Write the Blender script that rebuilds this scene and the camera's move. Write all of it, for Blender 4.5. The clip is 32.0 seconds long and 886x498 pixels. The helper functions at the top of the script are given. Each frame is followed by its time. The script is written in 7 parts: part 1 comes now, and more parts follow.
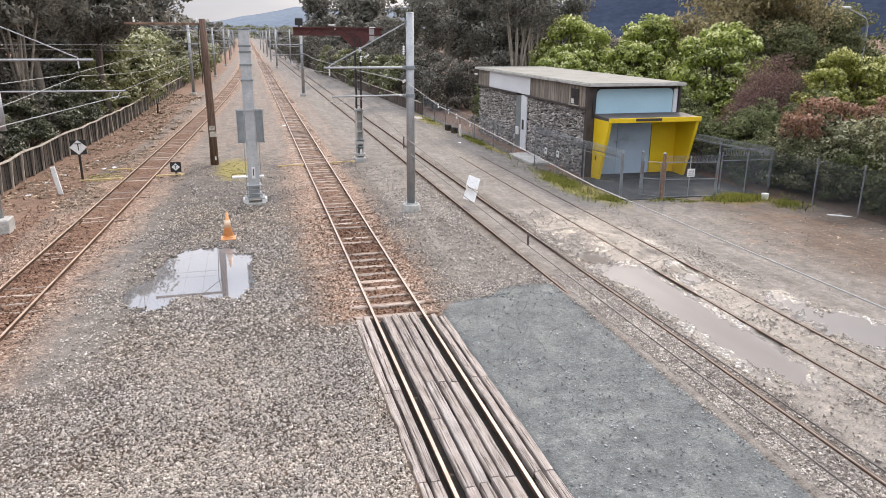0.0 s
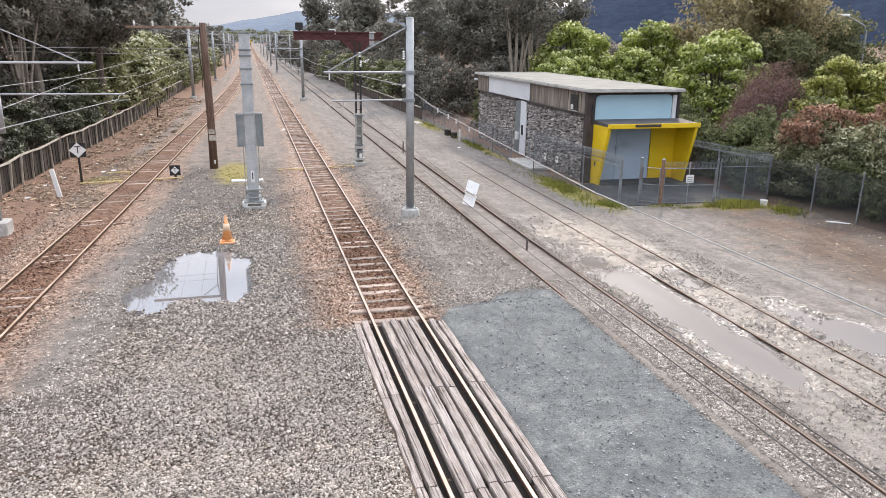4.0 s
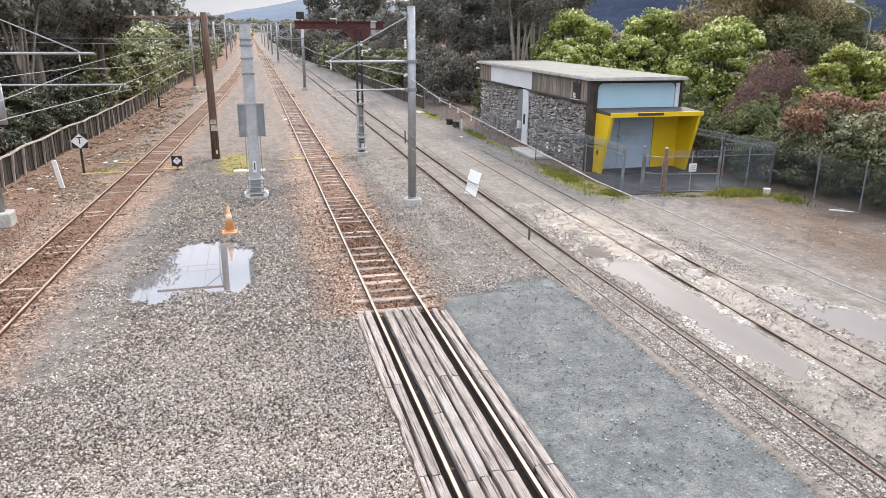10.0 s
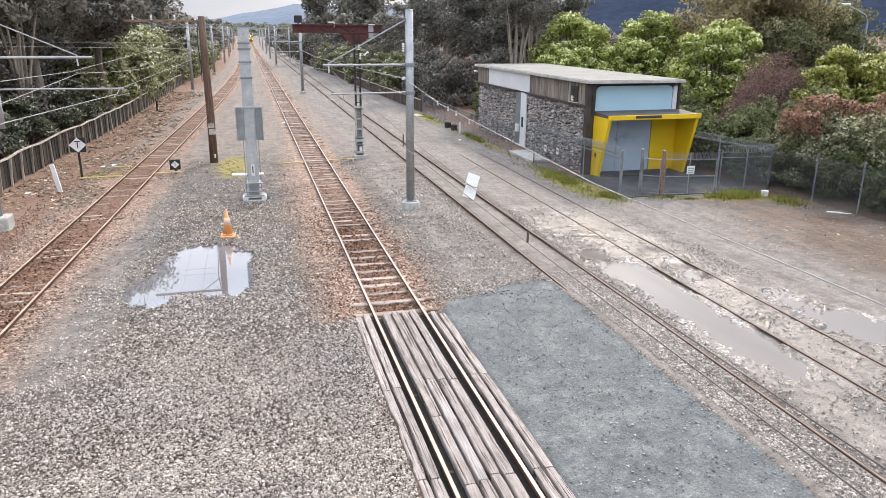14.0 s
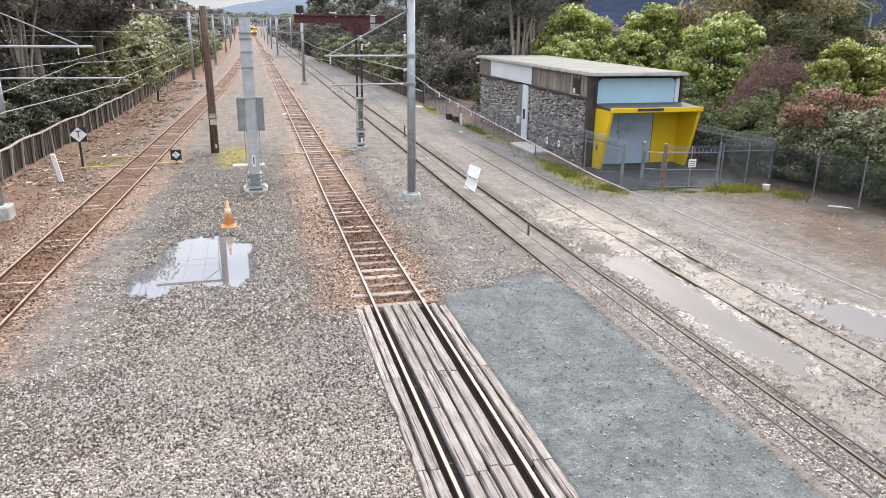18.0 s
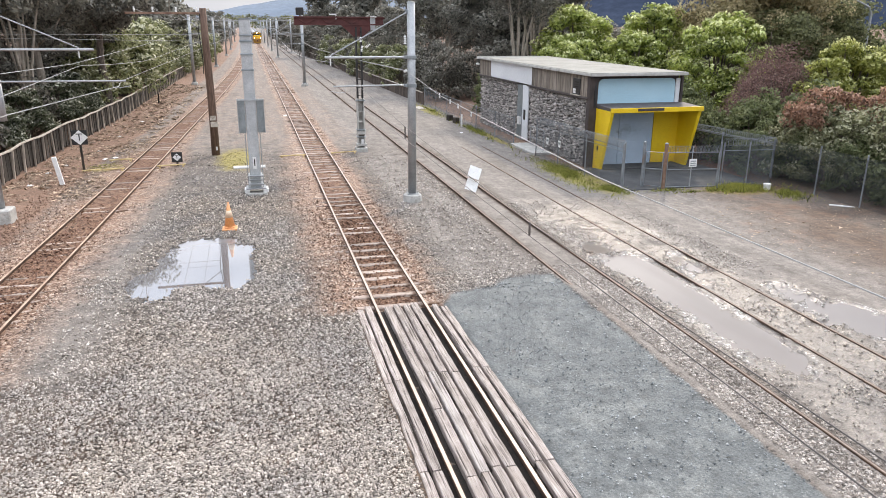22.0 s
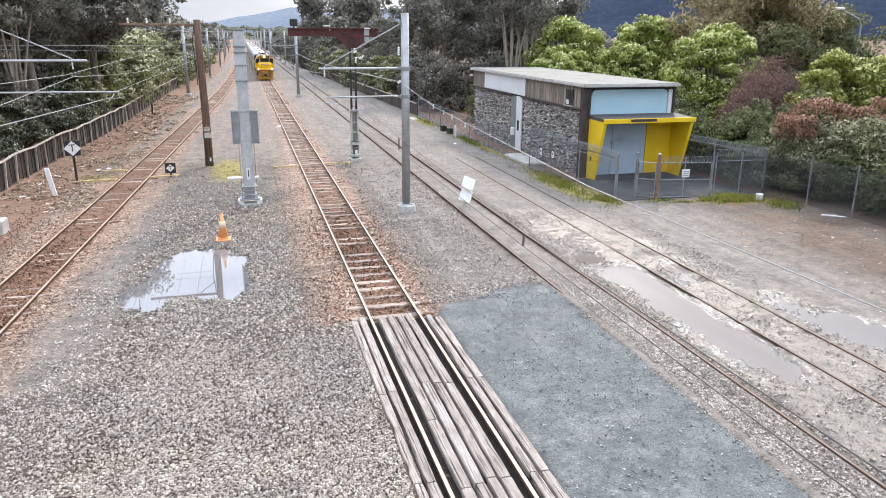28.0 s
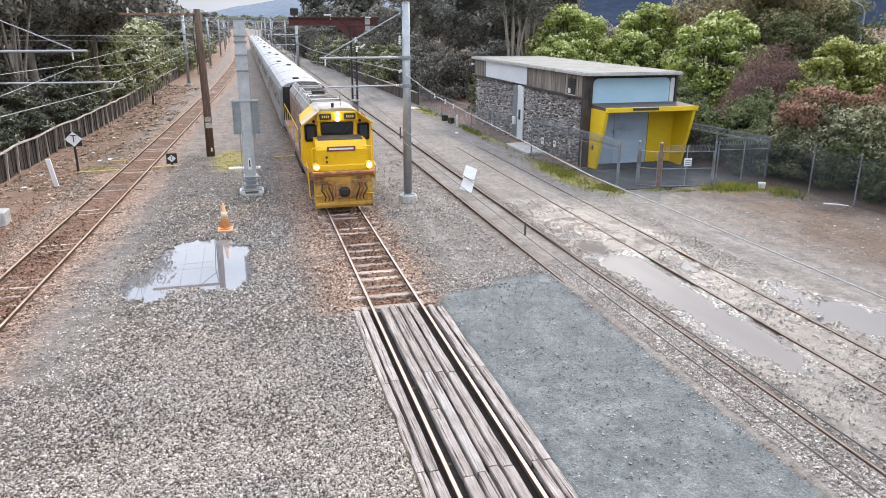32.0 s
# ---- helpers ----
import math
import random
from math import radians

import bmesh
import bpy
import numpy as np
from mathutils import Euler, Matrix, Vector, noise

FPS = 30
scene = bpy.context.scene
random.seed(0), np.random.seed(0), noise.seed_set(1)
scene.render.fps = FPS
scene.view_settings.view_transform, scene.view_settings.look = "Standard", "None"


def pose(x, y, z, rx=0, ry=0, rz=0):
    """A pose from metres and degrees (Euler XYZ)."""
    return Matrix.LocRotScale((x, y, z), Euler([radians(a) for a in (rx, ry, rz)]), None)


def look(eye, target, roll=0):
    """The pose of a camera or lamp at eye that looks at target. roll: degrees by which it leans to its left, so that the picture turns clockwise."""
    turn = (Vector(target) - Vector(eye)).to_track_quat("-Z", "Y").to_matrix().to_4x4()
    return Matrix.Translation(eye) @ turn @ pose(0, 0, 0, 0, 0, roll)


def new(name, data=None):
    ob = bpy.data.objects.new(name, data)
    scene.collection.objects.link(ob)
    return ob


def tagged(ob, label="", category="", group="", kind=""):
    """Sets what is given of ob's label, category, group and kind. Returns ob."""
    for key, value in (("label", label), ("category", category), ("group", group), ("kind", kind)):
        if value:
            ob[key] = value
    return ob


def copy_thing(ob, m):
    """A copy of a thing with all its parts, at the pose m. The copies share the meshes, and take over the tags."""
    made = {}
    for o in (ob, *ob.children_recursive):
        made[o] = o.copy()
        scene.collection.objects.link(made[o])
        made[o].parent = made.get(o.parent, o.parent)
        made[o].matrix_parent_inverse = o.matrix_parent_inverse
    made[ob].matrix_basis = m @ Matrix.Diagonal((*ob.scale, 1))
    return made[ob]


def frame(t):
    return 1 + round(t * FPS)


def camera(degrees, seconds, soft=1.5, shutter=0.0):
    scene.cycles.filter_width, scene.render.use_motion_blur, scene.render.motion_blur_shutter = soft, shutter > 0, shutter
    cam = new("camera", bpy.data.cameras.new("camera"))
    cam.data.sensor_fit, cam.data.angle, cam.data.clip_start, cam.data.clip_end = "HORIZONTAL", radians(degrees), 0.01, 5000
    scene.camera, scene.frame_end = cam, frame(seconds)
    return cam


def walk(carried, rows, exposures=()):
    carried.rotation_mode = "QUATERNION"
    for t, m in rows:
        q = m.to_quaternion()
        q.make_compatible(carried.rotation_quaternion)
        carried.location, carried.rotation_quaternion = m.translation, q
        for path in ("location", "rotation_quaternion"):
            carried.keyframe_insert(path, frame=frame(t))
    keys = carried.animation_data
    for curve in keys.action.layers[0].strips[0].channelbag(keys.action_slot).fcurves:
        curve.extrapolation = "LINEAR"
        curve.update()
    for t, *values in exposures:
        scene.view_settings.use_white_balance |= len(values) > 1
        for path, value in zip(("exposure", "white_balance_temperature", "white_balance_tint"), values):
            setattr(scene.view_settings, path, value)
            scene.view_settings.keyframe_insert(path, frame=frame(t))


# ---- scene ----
EYE = Vector((0.0, 0.0, 6.193))
cam = camera(63.37, 32.0, soft=0.85)
AIM = [  # seconds, heading right of the track, tilt down, roll (degrees)
    (0, 14.877, 16.696, 0.360), (0.5, 14.826, 16.503, 0.335), (1, 15.087, 16.302, 0.625), (1.5, 15.025, 16.515, 0.329), (2, 14.832, 16.771, 0.302),
    (2.5, 14.921, 16.781, 0.399), (3, 15.008, 16.524, 0.499), (3.5, 15.070, 16.291, 0.697), (5.5, 14.637, 16.481, 0.434), (6, 14.928, 16.189, 0.635),
    (6.5, 15.236, 16.318, 0.492), (7, 14.983, 16.442, 0.406), (7.5, 15.021, 16.344, 0.356), (8, 14.773, 16.495, 0.281), (8.5, 14.696, 16.626, 0.356),
    (9, 14.759, 16.701, 0.304), (9.5, 14.684, 16.737, 0.230), (10, 14.781, 17.144, 0.440), (10.5, 14.719, 16.917, 0.526), (11, 15.021, 17.115, 0.512),
    (11.5, 14.944, 16.850, 0.468), (12, 14.899, 16.652, 0.395), (12.5, 14.983, 16.636, 0.551), (13, 15.144, 16.612, 0.505), (13.5, 14.955, 16.797, 0.478),
    (14, 14.910, 16.902, 0.315), (14.5, 14.390, 16.897, 0.013), (16.5, 14.748, 17.064, 0.474), (17, 14.796, 17.049, 0.381), (17.5, 14.753, 17.407, 0.614),
    (18, 14.859, 17.548, 0.649), (18.5, 14.792, 17.389, 0.684), (19, 14.856, 17.161, 0.470), (19.5, 14.546, 17.119, 0.335), (20, 14.532, 17.164, 0.270),
    (20.5, 14.517, 17.148, 0.165), (21, 14.445, 17.378, 0.185), (21.5, 14.522, 17.487, 0.173), (22, 14.765, 17.470, 0.330), (22.5, 14.793, 17.344, 0.457),
    (23, 14.871, 17.305, 0.306), (23.5, 14.855, 17.259, 0.289), (24, 15.039, 17.086, 0.292), (24.5, 15.045, 16.794, 0.470), (25, 15.004, 16.767, 0.543),
    (25.5, 15.083, 16.698, 0.474), (27.5, 15.013, 16.720, 0.168), (28, 15.259, 16.632, 0.368), (28.5, 15.349, 16.634, 0.561), (29, 15.395, 16.822, 0.342),
    (29.5, 15.320, 17.016, 0.317), (30, 15.294, 17.266, 0.272), (30.5, 15.207, 17.172, 0.367), (31, 15.362, 17.145, 0.349), (31.5, 15.175, 17.103, 0.360),
    (32, 15.118, 17.452, 0.166),
]


def aim(yaw, pitch, roll):
    """A camera pose at the eye, from its heading, tilt and roll."""
    return Matrix.Translation(EYE) @ pose(0, 0, 0, 0, 0, -yaw) @ pose(0, 0, 0, 90 - pitch) @ pose(0, 0, 0, 0, 0, roll)


walk(cam, [(t, aim(a, b, c)) for t, a, b, c in AIM],
     exposures=[(0, 0.22, 7720, 14.5), (3, 0.29, 7520, 14), (6, 0.28, 7600, 14.5), (7, 0.29, 7650, 14), (9, 0.33, 7600, 13.5), (10, 0.38, 7500, 13), (12, 0.43, 7400, 12.5), (13, 0.43, 7350, 12), (14, 0.38, 7400, 13), (17, 0.34, 7500, 13), (18, 0.39, 7450, 12), (20, 0.46, 7450, 12), (22, 0.38, 7500, 12.5), (25, 0.50, 7300, 11.5), (28, 0.47, 7150, 12), (32, 0.35, 7100, 12)])

# ---- world, sun ----
SUN_AZ, SUN_EL = 30.5, 34.0        # degrees right of the track, above the horizon
world = bpy.data.worlds.new("world")
scene.world = world
world.use_nodes = True
wt = world.node_tree
wt.nodes.clear()
w_out = wt.nodes.new("ShaderNodeOutputWorld")
w_bg = wt.nodes.new("ShaderNodeBackground")
w_sky = wt.nodes.new("ShaderNodeTexSky")
w_sky.sky_type = "NISHITA"
w_sky.sun_disc = False
w_sky.sun_elevation = radians(SUN_EL)
w_sky.sun_rotation = radians(SUN_AZ)
w_sky.dust_density = 3.0
w_mix = wt.nodes.new("ShaderNodeMix")
w_mix.data_type = "RGBA"
w_mix.inputs["Factor"].default_value = 0.85
w_coord = wt.nodes.new("ShaderNodeTexCoord")
w_map = wt.nodes.new("ShaderNodeMapping")
w_map.inputs["Scale"].default_value = (1.2, 1.2, 5.0)
w_noise = wt.nodes.new("ShaderNodeTexNoise")
w_noise.inputs["Scale"].default_value = 2.2
w_noise.inputs["Detail"].default_value = 6
w_ramp = wt.nodes.new("ShaderNodeValToRGB")
w_ramp.color_ramp.elements[0].position, w_ramp.color_ramp.elements[0].color = 0.3, (3.85, 4.75, 6.35, 1)
w_ramp.color_ramp.elements[1].position, w_ramp.color_ramp.elements[1].color = 0.7, (6.7, 7.55, 9.0, 1)
for a, b in ((w_coord.outputs["Generated"], w_map.inputs["Vector"]), (w_map.outputs["Vector"], w_noise.inputs["Vector"]),
             (w_noise.outputs["Fac"], w_ramp.inputs["Fac"]), (w_sky.outputs["Color"], w_mix.inputs[6]),
             (w_mix.outputs[2], w_bg.inputs["Color"]),
             (w_bg.outputs["Background"], w_out.inputs["Surface"])):
    wt.links.new(a, b)
# the cloud deck is brighter overhead and round the veiled sun
w_dot = wt.nodes.new("ShaderNodeVectorMath")
w_dot.operation = "DOT_PRODUCT"
w_dot.inputs[1].default_value = (math.sin(radians(SUN_AZ)) * math.cos(radians(SUN_EL)), math.cos(radians(SUN_AZ)) * math.cos(radians(SUN_EL)), math.sin(radians(SUN_EL)))
w_xyz = wt.nodes.new("ShaderNodeSeparateXYZ")
wt.links.new(w_coord.outputs["Generated"], w_dot.inputs[0])
wt.links.new(w_coord.outputs["Generated"], w_xyz.inputs[0])


def w_math(op, a, b):
    n = wt.nodes.new("ShaderNodeMath")
    n.operation = op
    for sock, value in zip(n.inputs, (a, b)):
        if isinstance(value, (int, float)):
            sock.default_value = value
        else:
            wt.links.new(value, sock)
    return n.outputs[0]


w_near = w_math("POWER", 2.718, w_math("MULTIPLY", w_math("SUBTRACT", w_dot.outputs["Value"], 1.0), 4.5))
w_gain = w_math("ADD", w_math("ADD", w_math("MULTIPLY", w_math("MAXIMUM", w_xyz.outputs["Z"], 0.0), 3.0), 0.66), w_math("MULTIPLY", w_near, 1.1))
w_lit = wt.nodes.new("ShaderNodeVectorMath")
w_lit.operation = "SCALE"
wt.links.new(w_ramp.outputs["Color"], w_lit.inputs[0])
wt.links.new(w_gain, w_lit.inputs["Scale"])
wt.links.new(w_lit.outputs["Vector"], w_mix.inputs[7])
w_bg.inputs["Strength"].default_value = 0.10
sun = new("sun", bpy.data.lights.new("sun", "SUN"))
sun.data.energy, sun.data.angle, sun.data.color = 1.95, radians(4), (1.0, 0.93, 0.84)
az, el = radians(SUN_AZ), radians(SUN_EL)
sun.matrix_world = look((0, 0, 60), Vector((0, 0, 60)) - Vector((math.sin(az) * math.cos(el), math.cos(az) * math.cos(el), math.sin(el))))


# ---- materials ----
def node(tree, kind, **inputs):
    n = tree.nodes.new("ShaderNode" + kind)
    for key, value in inputs.items():
        n.inputs[key.replace("_", " ")].default_value = value
    return n


def ramp(tree, fac, stops):
    n = tree.nodes.new("ShaderNodeValToRGB")
    e = n.color_ramp.elements
    while len(e) < len(stops):
        e.new(0.5)
    for i, (p, c) in enumerate(stops):
        e[i].position, e[i].color = p, (*c, 1)
    tree.links.new(fac, n.inputs["Fac"])
    return n.outputs["Color"]


def mixc(tree, fac, a, b, blend="MIX"):
    n = tree.nodes.new("ShaderNodeMix")
    n.data_type, n.blend_type = "RGBA", blend
    for sock, value in ((n.inputs["Factor"], fac), (n.inputs[6], a), (n.inputs[7], b)):
        if isinstance(value, (int, float)):
            sock.default_value = value
        elif isinstance(value, tuple):
            sock.default_value = (*value, 1) if len(value) == 3 else value
        else:
            tree.links.new(value, sock)
    return n.outputs[2]


def math_(tree, op, a, b=0.5, clamp=False):
    n = tree.nodes.new("ShaderNodeMath")
    n.operation, n.use_clamp = op, clamp
    for sock, value in zip(n.inputs, (a, b)):
        if isinstance(value, (int, float)):
            sock.default_value = value
        else:
            tree.links.new(value, sock)
    return n.outputs[0]


def basic(name):
    m = bpy.data.materials.new(name)
    m.use_nodes = True
    t = m.node_tree
    return m, t, t.nodes["Principled BSDF"]


def surf(name, c1, c2, scale=6.0, rough=0.7, metal=0.0, bump=0.2, fine=60.0, stain=None, stain_at=0.6, stretch=(1, 1, 1), vary=0.0, island=0.0, coord="Object", streaks=False):
    """A worn surface: two colours at one scale, grain at a finer one, stains with ragged edges, and relief."""
    m, t, p = basic(name)
    tc = node(t, "TexCoord")
    mp = node(t, "Mapping", Scale=stretch)
    t.links.new(tc.outputs[coord], mp.inputs["Vector"])
    big = node(t, "TexNoise", Scale=scale, Detail=5.0, Roughness=0.6)
    small = node(t, "TexNoise", Scale=fine, Detail=3.0, Roughness=0.7)
    for n in (big, small):
        t.links.new(mp.outputs["Vector"], n.inputs["Vector"])
    col = ramp(t, big.outputs["Fac"], [(0.35, c1), (0.65, c2)])
    grain = ramp(t, small.outputs["Fac"], [(0.3, (0.72, 0.72, 0.72)), (0.7, (1.18, 1.18, 1.18))])
    col = mixc(t, 0.8, col, grain, "MULTIPLY")
    if stain:
        st = node(t, "TexNoise", Scale=scale * 0.45, Detail=8.0, Roughness=0.65)
        t.links.new((mp.outputs["Vector"] if streaks else tc.outputs[coord]), st.inputs["Vector"])
        f = ramp(t, st.outputs["Fac"], [(stain_at - 0.05, (0, 0, 0)), (stain_at + 0.06, (1, 1, 1))])
        col = mixc(t, f, col, stain)
    if vary:
        oi = t.nodes.new("ShaderNodeObjectInfo")
        v = math_(t, "ADD", math_(t, "MULTIPLY", oi.outputs["Random"], 2 * vary), 1 - vary)
        col = mixc(t, 1.0, col, v, "MULTIPLY")
    if island:
        g = t.nodes.new("ShaderNodeNewGeometry")
        v = math_(t, "ADD", math_(t, "MULTIPLY", g.outputs["Random Per Island"], 2 * island), 1 - island)
        col = mixc(t, 1.0, col, v, "MULTIPLY")
    t.links.new(col, p.inputs["Base Color"])
    p.inputs["Metallic"].default_value = metal
    r = math_(t, "ADD", math_(t, "MULTIPLY", big.outputs["Fac"], 0.3), rough - 0.15, True)
    t.links.new(r, p.inputs["Roughness"])
    if bump:
        b = node(t, "Bump", Strength=bump, Distance=0.02)
        t.links.new(small.outputs["Fac"], b.inputs["Height"])
        t.links.new(b.outputs["Normal"], p.inputs["Normal"])
    return m


def foliage(name, dark, light, tip=None):
    """Leaves: dark to light from clump to clump and leaf to leaf, thin enough to let some light through."""
    m, t, p = basic(name)
    g = t.nodes.new("ShaderNodeNewGeometry")
    tc = node(t, "TexCoord")
    n = node(t, "TexNoise", Scale=0.9, Detail=3.0)
    t.links.new(tc.outputs["Object"], n.inputs["Vector"])
    f = math_(t, "ADD", math_(t, "MULTIPLY", n.outputs["Fac"], 0.7), math_(t, "MULTIPLY", g.outputs["Random Per Island"], 0.5))
    col = ramp(t, f, [(0.34, dark), (0.72, light)])
    # pale leaf tips, with light on the clump tops put into the colour
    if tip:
        top_layer = t.nodes.new("ShaderNodeVertexColor")
        top_layer.layer_name = "top_light"
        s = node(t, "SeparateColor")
        t.links.new(top_layer.outputs["Color"], s.inputs[0])
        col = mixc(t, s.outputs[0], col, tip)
    t.links.new(col, p.inputs["Base Color"])
    p.inputs["Roughness"].default_value = 0.6
    p.inputs["Specular IOR Level"].default_value = 0.25
    tr = t.nodes.new("ShaderNodeBsdfTranslucent")
    t.links.new(col, tr.inputs["Color"])
    mx = t.nodes.new("ShaderNodeMixShader")
    mx.inputs[0].default_value = 0.4
    t.links.new(p.outputs[0], mx.inputs[1])
    t.links.new(tr.outputs[0], mx.inputs[2])
    t.links.new(mx.outputs[0], t.nodes["Material Output"].inputs["Surface"])
    return m


def glow(name, colour, strength):
    m, t, p = basic(name)
    p.inputs["Base Color"].default_value = (*colour, 1)
    p.inputs["Emission Color"].default_value = (*colour, 1)
    p.inputs["Emission Strength"].default_value = strength
    return m


def ground_material(name, stones):
    """Gravel, rust-stained ballast, blue chip and wet dirt, by the zones laid out on the mesh."""
    m, t, p = basic(name)
    tc = node(t, "TexCoord")
    P = tc.outputs["Object"]
    z1 = t.nodes.new("ShaderNodeVertexColor"); z1.layer_name = "zone"
    z2 = t.nodes.new("ShaderNodeVertexColor"); z2.layer_name = "zone_b"
    s1 = node(t, "SeparateColor"); t.links.new(z1.outputs["Color"], s1.inputs[0])
    s2 = node(t, "SeparateColor"); t.links.new(z2.outputs["Color"], s2.inputs[0])
    nz = node(t, "TexNoise", Scale=1.3, Detail=7.0, Roughness=0.65)
    nf = node(t, "TexNoise", Scale=28.0, Detail=4.0, Roughness=0.75)
    nb = node(t, "TexNoise", Scale=0.22, Detail=4.0)
    vo = t.nodes.new("ShaderNodeTexVoronoi"); vo.inputs["Scale"].default_value = 22.0
    vo2 = t.nodes.new("ShaderNodeTexVoronoi"); vo2.inputs["Scale"].default_value = 60.0
    for n in (nz, nf, nb, vo, vo2):
        t.links.new(P, n.inputs["Vector"])
    geo = t.nodes.new("ShaderNodeNewGeometry")
    pick = geo.outputs["Random Per Island"] if stones else vo.outputs["Color"]
    if not stones:
        sc = node(t, "SeparateColor"); t.links.new(pick, sc.inputs[0]); pick = sc.outputs[0]
    grey = ramp(t, pick, [(0.0, (0.10, 0.09, 0.083)), (0.18, (0.24, 0.215, 0.198)), (0.38, (0.40, 0.362, 0.334)), (0.8, (0.515, 0.468, 0.437)), (1.0, (0.75, 0.705, 0.665))])
    tint = ramp(t, nb.outputs["Fac"], [(0.35, (1.02, 0.975, 0.90)), (0.65, (0.88, 0.88, 0.87))])
    tint = mixc(t, 0.7, tint, ramp(t, nz.outputs["Fac"], [(0.3, (0.86, 0.86, 0.87)), (0.5, (1.0, 0.99, 0.98)), (0.7, (1.12, 1.09, 1.05))]), "MULTIPLY")
    grey = mixc(t, 1.0, grey, tint, "MULTIPLY")
    # shade between the stones is put into the grey of the bed
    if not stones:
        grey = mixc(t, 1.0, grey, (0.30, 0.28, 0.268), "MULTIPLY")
    rust = ramp(t, pick, [(0.0, (0.09, 0.045, 0.03)), (0.45, (0.25, 0.15, 0.103)), (0.8, (0.385, 0.265, 0.195)), (1.0, (0.55, 0.45, 0.37))])
    blue = ramp(t, nf.outputs["Fac"], [(0.3, (0.072, 0.080, 0.083)), (0.56, (0.128, 0.139, 0.140)), (0.76, (0.26, 0.274, 0.272))])
    blue = mixc(t, 0.8, blue, ramp(t, nz.outputs["Fac"], [(0.3, (0.68, 0.69, 0.69)), (0.48, (0.99, 0.99, 0.985)), (0.66, (1.6, 1.54, 1.46))]), "MULTIPLY")
    if stones:
        blue = ramp(t, pick, [(0.0, (0.12, 0.132, 0.136)), (0.5, (0.24, 0.255, 0.26)), (1.0, (0.46, 0.47, 0.47))])
    st_map = node(t, "Mapping", Scale=(1.6, 0.12, 1.0))
    t.links.new(P, st_map.inputs["Vector"])
    streak = node(t, "TexNoise", Scale=1.0, Detail=6.0, Roughness=0.7)
    t.links.new(st_map.outputs["Vector"], streak.inputs["Vector"])
    dirt = ramp(t, nf.outputs["Fac"], [(0.3, (0.115, 0.102, 0.092)), (0.7, (0.298, 0.27, 0.246))])
    if stones:
        dirt = ramp(t, pick, [(0.0, (0.22, 0.185, 0.16)), (0.5, (0.42, 0.375, 0.335)), (1.0, (0.66, 0.61, 0.565))])
    dirt = mixc(t, 0.6, dirt, ramp(t, nz.outputs["Fac"], [(0.32, (0.55, 0.53, 0.51)), (0.5, (0.95, 0.94, 0.93)), (0.68, (1.2, 1.18, 1.15))]), "MULTIPLY")
    dirt = mixc(t, 0.7, dirt, ramp(t, streak.outputs["Fac"], [(0.3, (0.62, 0.59, 0.56)), (0.52, (1.0, 0.99, 0.98)), (0.7, (1.25, 1.25, 1.25))]), "MULTIPLY")
    moss = ramp(t, nf.outputs["Fac"], [(0.3, (0.09, 0.08, 0.03)), (0.55, (0.29, 0.24, 0.075)), (0.8, (0.48, 0.39, 0.17))])
    soil = ramp(t, nf.outputs["Fac"], [(0.3, (0.09, 0.05, 0.035)), (0.58, (0.28, 0.168, 0.115)), (0.78, (0.46, 0.335, 0.26))])
    nm = node(t, "TexNoise", Scale=5.0, Detail=6.0, Roughness=0.7)
    t.links.new(P, nm.inputs["Vector"])
    rag = math_(t, "ADD", math_(t, "MULTIPLY", nz.outputs["Fac"], 0.9), math_(t, "MULTIPLY", nf.outputs["Fac"], 0.35))

    def edge(sock, k=3.0):
        return math_(t, "MULTIPLY", math_(t, "SUBTRACT", math_(t, "ADD", sock, rag), 1.0), k, True)
    col = mixc(t, edge(s1.outputs[2], 2.0), grey, dirt)
    col = mixc(t, edge(s1.outputs[0], 1.7), col, rust)
    col = mixc(t, edge(s1.outputs[1]), col, blue)
    col = mixc(t, edge(s2.outputs[1]), col, soil)
    col = mixc(t, edge(s2.outputs[0]), col, moss)
    col = mixc(t, 0.4 if stones else 0.85, col, ramp(t, nm.outputs["Fac"], [(0.28, (0.55, 0.53, 0.51)), (0.5, (0.98, 0.98, 0.98)), (0.72, (1.38, 1.37, 1.35))]), "MULTIPLY")
    # zone_b alpha darkens the ground; between loose stones this is painted shade
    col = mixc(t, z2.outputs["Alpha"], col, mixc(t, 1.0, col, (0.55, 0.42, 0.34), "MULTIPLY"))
    wet = edge(s2.outputs[2])
    # sun glints on wet pebbles, painted as pale specks in the colour
    grit = t.nodes.new("ShaderNodeTexVoronoi"); grit.inputs["Scale"].default_value = 15.0
    t.links.new(P, grit.inputs["Vector"])
    gc = node(t, "SeparateColor"); t.links.new(grit.outputs["Color"], gc.inputs[0])
    speck = math_(t, "MULTIPLY", math_(t, "SUBTRACT", gc.outputs[0], 0.42), 9.0, True)
    speck = math_(t, "MULTIPLY", speck, math_(t, "MULTIPLY", math_(t, "SUBTRACT", 0.52, grit.outputs["Distance"]), 7.0, True))
    col = mixc(t, math_(t, "MULTIPLY", edge(z1.outputs["Alpha"], 2.2), math_(t, "ADD", math_(t, "MULTIPLY", speck, 0.85), 0.15)), col, ramp(t, nf.outputs["Fac"], [(0.34, (0.45, 0.43, 0.41)), (0.5, (0.70, 0.68, 0.66)), (0.66, (0.90, 0.89, 0.87))]))
    col = mixc(t, math_(t, "MULTIPLY", wet, 0.45), col, mixc(t, 1.0, col, (0.5, 0.48, 0.46), "MULTIPLY"))
    t.links.new(col, p.inputs["Base Color"])
